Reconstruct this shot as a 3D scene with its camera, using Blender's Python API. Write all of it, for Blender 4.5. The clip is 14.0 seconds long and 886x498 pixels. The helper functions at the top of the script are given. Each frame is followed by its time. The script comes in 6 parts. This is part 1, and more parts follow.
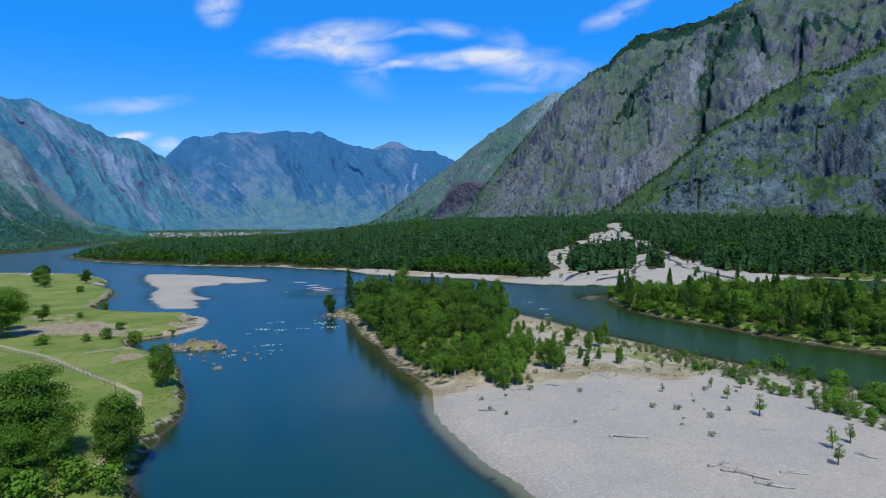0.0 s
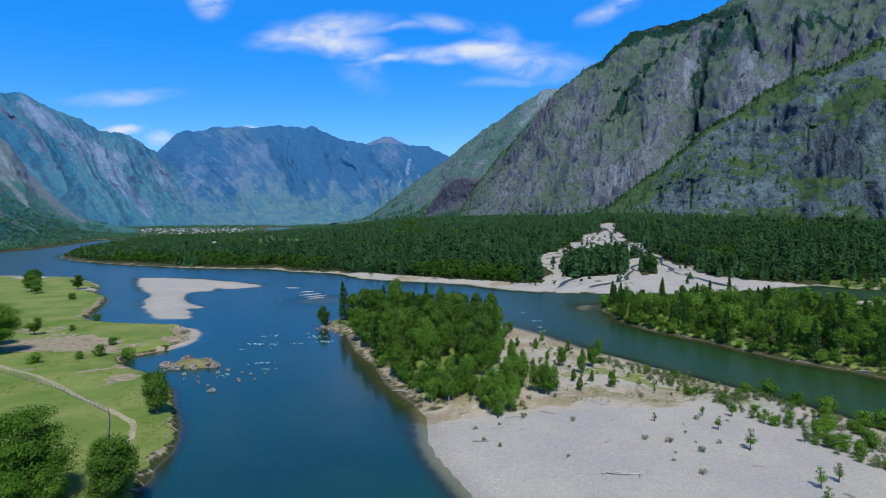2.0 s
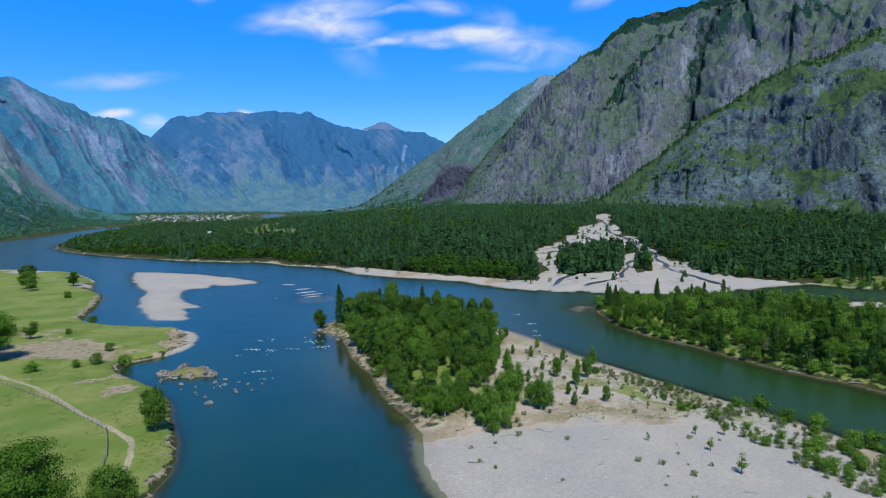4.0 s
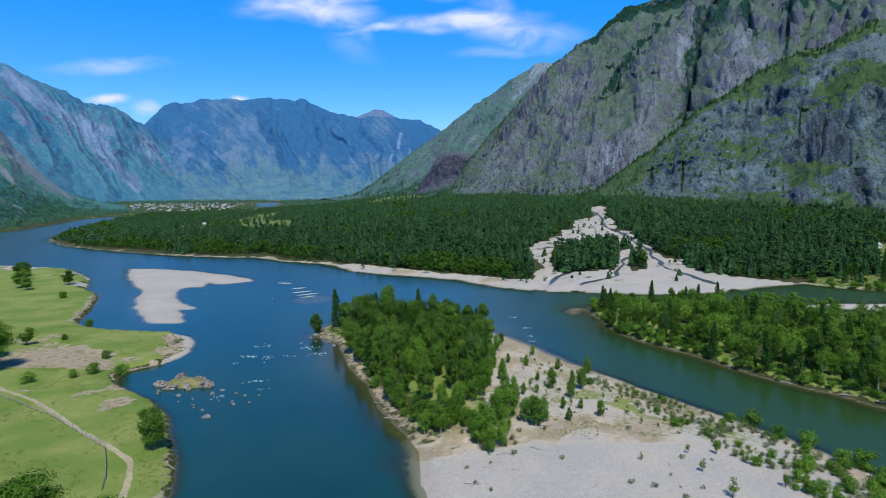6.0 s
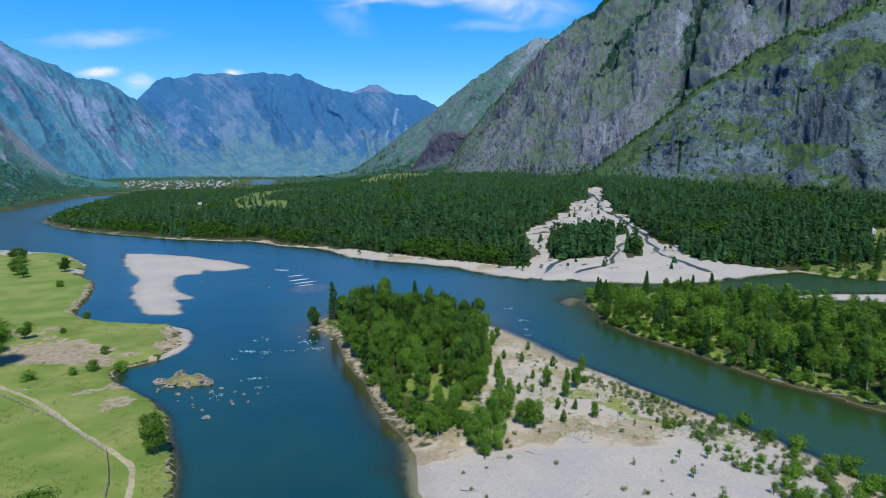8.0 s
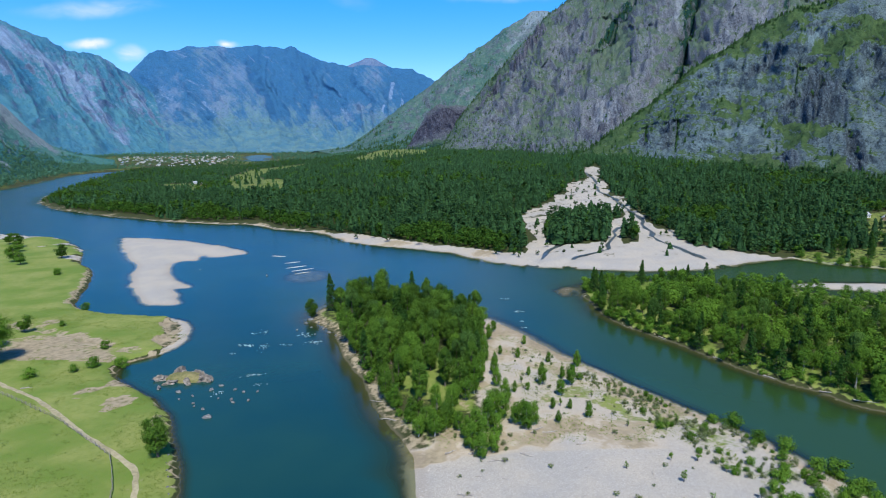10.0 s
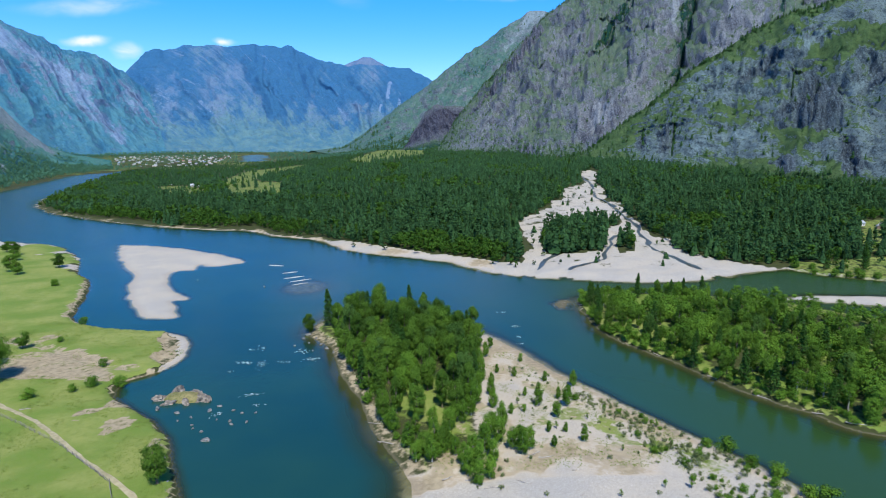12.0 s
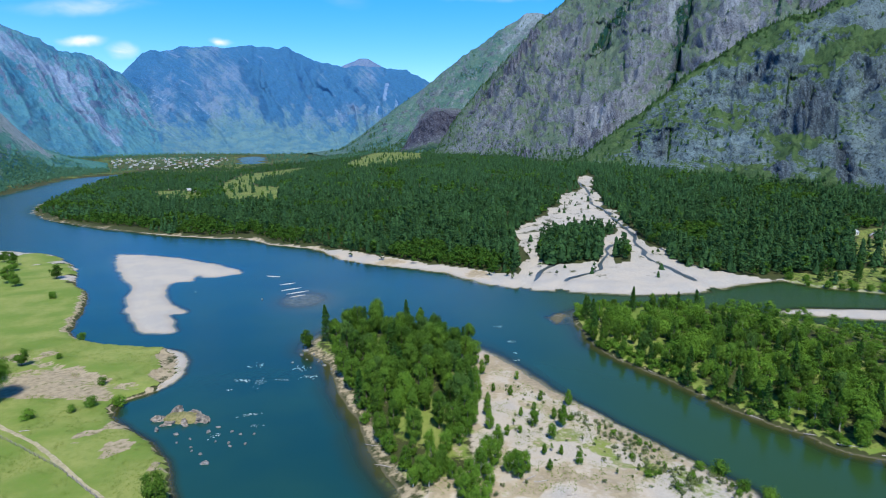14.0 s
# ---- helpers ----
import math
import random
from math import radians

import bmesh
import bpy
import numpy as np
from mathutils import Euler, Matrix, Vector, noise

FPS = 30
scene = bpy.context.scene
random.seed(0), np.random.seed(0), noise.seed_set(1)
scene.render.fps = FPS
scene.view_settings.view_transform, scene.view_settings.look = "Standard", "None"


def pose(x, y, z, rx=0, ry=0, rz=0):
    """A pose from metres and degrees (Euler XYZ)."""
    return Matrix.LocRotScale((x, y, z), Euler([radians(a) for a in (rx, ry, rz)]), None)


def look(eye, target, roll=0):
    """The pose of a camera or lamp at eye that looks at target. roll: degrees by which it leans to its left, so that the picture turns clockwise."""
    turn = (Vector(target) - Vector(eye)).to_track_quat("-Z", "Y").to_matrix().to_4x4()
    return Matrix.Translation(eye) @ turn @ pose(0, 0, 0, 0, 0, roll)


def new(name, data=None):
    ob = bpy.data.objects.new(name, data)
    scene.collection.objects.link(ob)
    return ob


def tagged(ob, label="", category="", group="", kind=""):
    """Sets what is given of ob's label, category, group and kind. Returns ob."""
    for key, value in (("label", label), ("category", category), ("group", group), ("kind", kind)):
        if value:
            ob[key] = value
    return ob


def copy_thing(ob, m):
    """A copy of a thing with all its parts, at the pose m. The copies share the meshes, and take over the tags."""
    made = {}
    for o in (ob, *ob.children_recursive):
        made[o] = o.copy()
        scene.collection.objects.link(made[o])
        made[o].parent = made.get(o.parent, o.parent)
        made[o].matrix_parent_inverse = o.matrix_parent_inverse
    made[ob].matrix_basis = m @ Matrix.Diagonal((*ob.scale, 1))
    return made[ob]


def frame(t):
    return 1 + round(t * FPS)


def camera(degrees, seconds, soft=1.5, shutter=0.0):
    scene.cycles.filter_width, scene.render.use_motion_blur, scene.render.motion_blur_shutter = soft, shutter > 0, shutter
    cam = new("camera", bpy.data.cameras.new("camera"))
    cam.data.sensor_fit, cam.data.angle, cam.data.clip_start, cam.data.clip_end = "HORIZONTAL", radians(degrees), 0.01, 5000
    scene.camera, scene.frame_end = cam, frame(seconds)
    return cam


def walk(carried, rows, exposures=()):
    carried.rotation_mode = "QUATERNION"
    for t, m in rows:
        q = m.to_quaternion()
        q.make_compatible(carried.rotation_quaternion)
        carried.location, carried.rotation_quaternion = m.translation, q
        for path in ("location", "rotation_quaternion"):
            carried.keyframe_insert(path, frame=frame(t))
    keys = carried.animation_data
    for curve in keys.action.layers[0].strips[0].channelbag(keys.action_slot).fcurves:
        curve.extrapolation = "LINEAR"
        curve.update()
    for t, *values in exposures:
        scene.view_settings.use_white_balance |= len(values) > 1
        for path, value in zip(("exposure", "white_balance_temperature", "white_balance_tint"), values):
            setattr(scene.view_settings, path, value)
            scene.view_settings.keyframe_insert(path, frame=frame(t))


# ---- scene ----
cam = camera(71.9, 14.0, 1.05)
METRES, EYE, TILT, LEAN, TURN = 50.0, 36.6, -2.65, 1.09, 0.0
ROWS = [
    (0.0, 0.0, 0.0, 0.0, 0.0, 0.0, -0.0),
    (0.5, -0.0009, -0.0022, 0.0376, -0.18, -0.02, -0.02),
    (1.0, -0.0016, -0.0034, 0.0716, -0.34, -0.03, -0.05),
    (1.5, -0.0027, -0.0051, 0.1082, -0.5, -0.16, -0.09),
    (2.0, -0.0037, -0.0064, 0.1427, -0.61, -0.52, -0.11),
    (2.5, -0.0045, -0.0079, 0.1799, -0.73, -0.88, -0.11),
    (3.0, -0.0054, -0.0093, 0.2146, -0.82, -1.22, -0.14),
    (5.5, -0.0101, -0.016, 0.3975, -1.33, -2.78, -0.29),
    (6.0, -0.0111, -0.0172, 0.4319, -1.43, -3.09, -0.29),
    (6.5, -0.0122, -0.0185, 0.4688, -1.53, -3.54, -0.31),
    (7.0, -0.0132, -0.0198, 0.5032, -1.62, -4.14, -0.32),
    (7.5, -0.0145, -0.0209, 0.5397, -1.71, -4.76, -0.36),
    (8.0, -0.015, -0.0216, 0.5738, -1.78, -5.35, -0.37),
    (10.5, -0.0193, -0.0273, 0.7566, -2.17, -7.91, -0.43),
    (11.0, -0.0203, -0.0285, 0.791, -2.23, -7.91, -0.47),
    (11.5, -0.0209, -0.0302, 0.828, -2.3, -7.89, -0.48),
    (12.0, -0.0209, -0.0325, 0.8621, -2.37, -7.88, -0.5),
    (12.5, -0.0218, -0.0362, 0.8994, -2.44, -7.88, -0.5),
    (13.0, -0.0225, -0.0404, 0.9337, -2.51, -7.87, -0.53),
    (13.5, -0.0227, -0.0455, 0.9691, -2.58, -7.84, -0.52),
    (14.0, -0.0222, -0.0519, 0.9975, -2.65, -7.83, -0.54),
]
walk(cam, [(t, pose(0, 0, EYE, TILT, LEAN, TURN) @ pose(METRES * x, METRES * y, METRES * z, 90 + pitch, roll, yaw)) for t, x, y, z, yaw, pitch, roll in ROWS],
     exposures=[(0.0, -0.20, 5900, 10), (5.5, -0.10, 5950, 10), (10.5, 0.17, 6000, 10), (14.0, 0.27, 6000, 10)])

# ---- light ----
SUN_EL, SUN_X, SUN_Y = 57.0, 0.12, -1.0      # height in degrees; where the sun stands, seen from above
sun = new("sun", bpy.data.lights.new("sun", "SUN"))
sun.data.energy, sun.data.angle, sun.data.color = 4.75, radians(0.6), (1.0, 0.92, 0.77)
_c = math.cos(radians(SUN_EL)) / math.hypot(SUN_X, SUN_Y)
sun.matrix_world = look((SUN_X * _c, SUN_Y * _c, math.sin(radians(SUN_EL))), (0, 0, 0))

world = bpy.data.worlds.new("world")
scene.world = world
world.use_nodes = True


def sky_world():
    nt = world.node_tree
    nt.nodes.clear()
    N = nt.nodes.new
    L = nt.links.new
    out, bg, sky, co = N("ShaderNodeOutputWorld"), N("ShaderNodeBackground"), N("ShaderNodeTexSky"), N("ShaderNodeTexCoord")
    sky.sky_type, sky.sun_disc = "NISHITA", False
    sky.sun_elevation, sky.sun_rotation = radians(SUN_EL), math.atan2(SUN_X, SUN_Y)
    sky.altitude, sky.air_density, sky.dust_density, sky.ozone_density = 300, 1.0, 0.1, 2.0
    # wispy fair-weather clouds: thin streaks in the sky ahead
    sep = N("ShaderNodeSeparateXYZ")
    L(co.outputs["Generated"], sep.inputs[0])
    front = N("ShaderNodeMath"); front.operation = "MAXIMUM"; front.inputs[1].default_value = 0.05
    L(sep.outputs[1], front.inputs[0])
    flat = N("ShaderNodeVectorMath"); flat.operation = "DIVIDE"
    comb = N("ShaderNodeCombineXYZ")
    for i in range(3):
        L(front.outputs[0], comb.inputs[i])
    L(co.outputs["Generated"], flat.inputs[0])
    L(comb.outputs[0], flat.inputs[1])
    uv = N("ShaderNodeVectorMath"); uv.operation = "MULTIPLY"; uv.inputs[1].default_value = (1, 0, 1)
    L(flat.outputs[0], uv.inputs[0])
    # streaky noise that drags the blobs apart
    mp = N("ShaderNodeMapping"); mp.inputs["Scale"].default_value = (7, 1, 17); mp.inputs["Rotation"].default_value = (0, radians(-12), 0)
    L(uv.outputs[0], mp.inputs[0])
    nz = N("ShaderNodeTexNoise"); nz.inputs["Scale"].default_value = 1.6; nz.inputs["Detail"].default_value = 9; nz.inputs["Roughness"].default_value = 0.56
    nz.inputs["Distortion"].default_value = 0.7
    L(mp.outputs[0], nz.inputs["Vector"])
    warp = N("ShaderNodeTexNoise"); warp.inputs["Scale"].default_value = 9; warp.inputs["Detail"].default_value = 4
    L(uv.outputs[0], warp.inputs["Vector"])
    wsub = N("ShaderNodeVectorMath"); wsub.operation = "SUBTRACT"; wsub.inputs[1].default_value = (0.5, 0.5, 0.5)
    L(warp.outputs["Color"], wsub.inputs[0])
    wmul = N("ShaderNodeVectorMath"); wmul.operation = "MULTIPLY_ADD"; wmul.inputs[1].default_value = (0.06, 0, 0.035)
    L(wsub.outputs[0], wmul.inputs[0])
    L(uv.outputs[0], wmul.inputs[2])
    total = None
    for (u, v, w, h, turn, amount) in CLOUDS:
        m = N("ShaderNodeMapping"); m.vector_type = "TEXTURE"
        m.inputs["Location"].default_value, m.inputs["Rotation"].default_value = (u, 0, v), (0, radians(-turn), 0)
        m.inputs["Scale"].default_value = (w, 1, h)
        L(wmul.outputs[0], m.inputs[0])
        ln = N("ShaderNodeVectorMath"); ln.operation = "LENGTH"
        L(m.outputs[0], ln.inputs[0])
        mr = N("ShaderNodeMapRange"); mr.interpolation_type = "SMOOTHSTEP"
        for k, val in zip((1, 2, 3, 4), (0.0, 1.25, amount, 0.0)):
            mr.inputs[k].default_value = val
        L(ln.outputs["Value"], mr.inputs[0])
        if total is None:
            total = mr.outputs[0]
        else:
            mx = N("ShaderNodeMath"); mx.operation = "MAXIMUM"
            L(total, mx.inputs[0]); L(mr.outputs[0], mx.inputs[1])
            total = mx.outputs[0]
    wisp = N("ShaderNodeMapRange")
    for k, val in zip((1, 2, 3, 4), (0.30, 0.62, 0.12, 1.15)):
        wisp.inputs[k].default_value = val
    L(nz.outputs["Fac"], wisp.inputs[0])
    mask = N("ShaderNodeMath"); mask.operation = "MULTIPLY"; mask.use_clamp = True
    L(total, mask.inputs[0]); L(wisp.outputs[0], mask.inputs[1])
    ahead = N("ShaderNodeMath"); ahead.operation = "GREATER_THAN"; ahead.inputs[1].default_value = 0.1
    L(sep.outputs[1], ahead.inputs[0])
    mask2 = N("ShaderNodeMath"); mask2.operation = "MULTIPLY"
    L(mask.outputs[0], mask2.inputs[0]); L(ahead.outputs[0], mask2.inputs[1])
    mix = N("ShaderNodeMix"); mix.data_type = "RGBA"
    rich = N("ShaderNodeHueSaturation"); rich.inputs["Saturation"].default_value = 1.6; rich.inputs["Hue"].default_value = 0.513
    L(sky.outputs[0], rich.inputs["Color"])
    even = N("ShaderNodeMix"); even.data_type = "RGBA"
    even.inputs["Factor"].default_value = 0.45
    even.inputs["B"].default_value = (0.45, 2.3, 6.6, 1)
    L(rich.outputs[0], even.inputs["A"])
    # above the view the unseen blue deepens to the zenith, weakening the fill light
    deep = N("ShaderNodeMapRange"); deep.interpolation_type = "SMOOTHSTEP"
    for k, val in zip((1, 2, 3, 4), (0.34, 0.78, 1.0, 0.25)):
        deep.inputs[k].default_value = val
    L(sep.outputs[2], deep.inputs[0])
    dome_blue = N("ShaderNodeVectorMath"); dome_blue.operation = "SCALE"
    L(even.outputs["Result"], dome_blue.inputs[0]); L(deep.outputs[0], dome_blue.inputs["Scale"])
    L(mask2.outputs[0], mix.inputs["Factor"]); L(dome_blue.outputs[0], mix.inputs["A"])
    mix.inputs["B"].default_value = (CLOUD_LIGHT * 0.95, CLOUD_LIGHT * 0.98, CLOUD_LIGHT * 1.04, 1)
    L(mix.outputs["Result"], bg.inputs[0])
    bg.inputs[1].default_value = SKY
    L(bg.outputs[0], out.inputs[0])


SKY, CLOUD_LIGHT = 0.180, 5.0
# direction right, direction up, half width, half height, turn, thickness
CLOUDS = [
    (-0.185, 0.298, 0.115, 0.026, 7, 0.95), (-0.168, 0.283, 0.10, 0.028, -12, 0.85), (-0.115, 0.256, 0.05, 0.016, -38, 0.55), (-0.081, 0.248, 0.07, 0.008, 6, 0.7),
    (0.065, 0.262, 0.125, 0.019, 3, 1.25), (0.140, 0.246, 0.10, 0.030, -12, 0.70), (0.205, 0.242, 0.06, 0.020, -4, 0.40), (0.12, 0.285, 0.05, 0.020, -20, 0.40), (0.02, 0.309, 0.06, 0.014, -8, 0.6), (-0.06, 0.303, 0.08, 0.009, 8, 0.45),
    (-0.352, 0.347, 0.030, 0.030, 40, 0.75), (-0.495, 0.196, 0.10, 0.013, 3, 0.45), (-0.506, 0.147, 0.036, 0.009, 4, 1.3), (-0.447, 0.133, 0.026, 0.012, -10, 0.8),
    (0.289, 0.328, 0.06, 0.018, 28, 0.65), (-0.295, 0.147, 0.018, 0.006, 0, 0.9), (-0.114, 0.222, 0.05, 0.02, -20, 0.25), (0.14, 0.215, 0.10, 0.010, 2, 0.35),
]
sky_world()


# ---- materials ----
def material(name):
    mat = bpy.data.materials.new(name)
    mat.use_nodes = True
    return mat, mat.node_tree, mat.node_tree.nodes["Principled BSDF"]


def node(nt, kind, links=(), **values):
    n = nt.nodes.new(kind)
    for k, v in values.items():
        n.inputs[k.replace("_", " ")].default_value = v
    for src, dst in links:
        nt.links.new(src, n.inputs[dst])
    return n


def noise_tex(nt, vec, scale, detail=4.0, rough=0.55):
    return node(nt, "ShaderNodeTexNoise", [(vec, "Vector")], Scale=scale, Detail=detail, Roughness=rough).outputs["Fac"]


def ramp(nt, fac, a, b, lo=0.0, hi=1.0):
    n = nt.nodes.new("ShaderNodeMapRange")
    n.interpolation_type = "SMOOTHSTEP"
    nt.links.new(fac, n.inputs[0])
    for k, v in zip((1, 2, 3, 4), (a, b, lo, hi)):
        n.inputs[k].default_value = v
    return n.outputs[0]


def math_node(nt, op, a, b):
    n = nt.nodes.new("ShaderNodeMath")
    n.operation = op
    for i, v in enumerate((a, b)):
        if isinstance(v, (int, float)):
            n.inputs[i].default_value = v
        else:
            nt.links.new(v, n.inputs[i])
    return n.outputs[0]


def mix(nt, fac, a, b, blend="MIX"):
    n = nt.nodes.new("ShaderNodeMix")
    n.data_type, n.blend_type = "RGBA", blend
    for key, v in (("Factor", fac), ("A", a), ("B", b)):
        if isinstance(v, (int, float)):
            n.inputs[key].default_value = v
        elif isinstance(v, tuple):
            n.inputs[key].default_value = (*v, 1)
        else:
            nt.links.new(v, n.inputs[key])
    return n.outputs["Result"]


def bump(nt, bsdf, height, strength, distance):
    n = node(nt, "ShaderNodeBump", [(height, "Height")], Strength=strength, Distance=distance)
    nt.links.new(n.outputs[0], bsdf.inputs["Normal"])


def position(nt):
    return nt.nodes.new("ShaderNodeNewGeometry").outputs["Position"]


def squeeze(nt, vec, scale):
    n = nt.nodes.new("ShaderNodeMapping")
    nt.links.new(vec, n.inputs[0])
    n.inputs["Scale"].default_value = scale
    return n.outputs[0]


def leaf_material(name, dark, light, glow=0.3, spread=1.0):
    """Leaves: two greens by clump and by tree, some light passing through."""
    mat, nt, b = material(name)
    geo, info = nt.nodes.new("ShaderNodeNewGeometry"), nt.nodes.new("ShaderNodeObjectInfo")
    f = math_node(nt, "MULTIPLY", geo.outputs["Random Per Island"], 0.30 * spread)
    f = math_node(nt, "ADD", f, math_node(nt, "MULTIPLY", info.outputs["Random"], 0.45 if spread == 1.0 else 0.0))
    f = math_node(nt, "ADD", f, ramp(nt, noise_tex(nt, geo.outputs["Position"], 0.11, 3), 0.3, 0.7, 0.0, 0.35 * spread))
    col = mix(nt, f, dark, light)
    nt.links.new(col, b.inputs["Base Color"])
    b.inputs["Roughness"].default_value = 0.65
    b.inputs["Specular IOR Level"].default_value = 0.05
    tr = node(nt, "ShaderNodeBsdfTranslucent", [(mix(nt, 0.35, col, (0.30, 0.38, 0.05)), "Color")])
    ms = node(nt, "ShaderNodeMixShader", [(b.outputs[0], 1), (tr.outputs[0], 2)])
    ms.inputs[0].default_value = glow
    nt.links.new(ms.outputs[0], nt.nodes["Material Output"].inputs[0])
    return mat


def plain_material(name, a, b_, scale, rough=0.8, bump_d=0.02, stretch=(1, 1, 1)):
    """Two-tone matt surface with grain and blotches."""
    mat, nt, b = material(name)
    tc = nt.nodes.new("ShaderNodeTexCoord").outputs["Object"]
    v = squeeze(nt, tc, stretch)
    fine, coarse = noise_tex(nt, v, scale, 6, 0.65), noise_tex(nt, v, scale * 0.17, 3)
    f = math_node(nt, "ADD", math_node(nt, "MULTIPLY", fine, 0.6), math_node(nt, "MULTIPLY", coarse, 0.4))
    nt.links.new(mix(nt, ramp(nt, f, 0.36, 0.64), a, b_), b.inputs["Base Color"])
    b.inputs["Roughness"].default_value = rough
    bump(nt, b, fine, 0.6, bump_d)
    return mat


def ground_material():
    mat, nt, b = material("valley_ground")
    pos = position(nt)
    cover = nt.nodes.new("ShaderNodeAttribute"); cover.attribute_name = "cover"
    sep = node(nt, "ShaderNodeSeparateColor", [(cover.outputs["Color"], 0)])
    wet = nt.nodes.new("ShaderNodeAttribute"); wet.attribute_name = "rise"
    n1, n2, n3 = noise_tex(nt, pos, 0.06, 5), noise_tex(nt, pos, 0.5, 6, 0.6), noise_tex(nt, pos, 4.0, 5, 0.7)
    ragged = math_node(nt, "MULTIPLY", math_node(nt, "SUBTRACT", n2, 0.5), 0.9)

    def edge(ch):
        return ramp(nt, math_node(nt, "ADD", sep.outputs[ch], ragged), 0.36, 0.62)
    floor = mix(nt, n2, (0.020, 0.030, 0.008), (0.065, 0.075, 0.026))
    stones = node(nt, "ShaderNodeTexVoronoi", [(pos, "Vector")], Scale=2.2).outputs["Color"]
    speck = nt.nodes.new("ShaderNodeRGBToBW"); nt.links.new(stones, speck.inputs[0])
    gravel = mix(nt, ramp(nt, n1, 0.35, 0.66), (0.375, 0.362, 0.335), (0.45, 0.412, 0.350))
    gravel = mix(nt, math_node(nt, "MULTIPLY", speck.outputs[0], 0.45), gravel, (0.24, 0.23, 0.215))
    gravel = mix(nt, ramp(nt, n3, 0.52, 0.66, 0, 0.65), gravel, (0.58, 0.55, 0.505))
    gravel = mix(nt, ramp(nt, sep.outputs[2], 0.05, 0.55, 0, 0.75), gravel, mix(nt, n3, (0.40, 0.335, 0.25), (0.53, 0.455, 0.35)))
    grass = mix(nt, ramp(nt, n1, 0.34, 0.66), (0.126, 0.200, 0.031), (0.230, 0.265, 0.072))
    grass = mix(nt, ramp(nt, n2, 0.42, 0.72, 0, 0.7), grass, (0.148, 0.200, 0.042))
    grass = mix(nt, ramp(nt, n3, 0.55, 0.8, 0, 0.5), grass, (0.225, 0.225, 0.080))
    earth = mix(nt, ramp(nt, n2, 0.3, 0.7), (0.24, 0.200, 0.130), (0.37, 0.315, 0.215))
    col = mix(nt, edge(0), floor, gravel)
    col = mix(nt, edge(1), col, grass)
    col = mix(nt, edge(2), col, earth)
    # wet stones along the waterline, silt and weed under it
    damp = ramp(nt, math_node(nt, "ADD", wet.outputs["Fac"], math_node(nt, "MULTIPLY", ragged, 0.2)), 0.02, 0.28, 1, 0)
    col = mix(nt, math_node(nt, "MULTIPLY", damp, 0.3), col, (0.24, 0.20, 0.16))
    silt = ramp(nt, math_node(nt, "ADD", wet.outputs["Fac"], math_node(nt, "MULTIPLY", ragged, 0.15)), -0.55, -0.10, 1, 0)
    col = mix(nt, silt, col, mix(nt, n2, (0.125, 0.112, 0.055), (0.215, 0.185, 0.110)))
    nt.links.new(col, b.inputs["Base Color"])
    b.inputs["Roughness"].default_value = 0.9
    b.inputs["Specular IOR Level"].default_value = 0.2
    bump(nt, b, math_node(nt, "ADD", math_node(nt, "MULTIPLY", n3, 0.6), math_node(nt, "MULTIPLY", n2, 0.5)), 0.7, 0.25)
    return mat


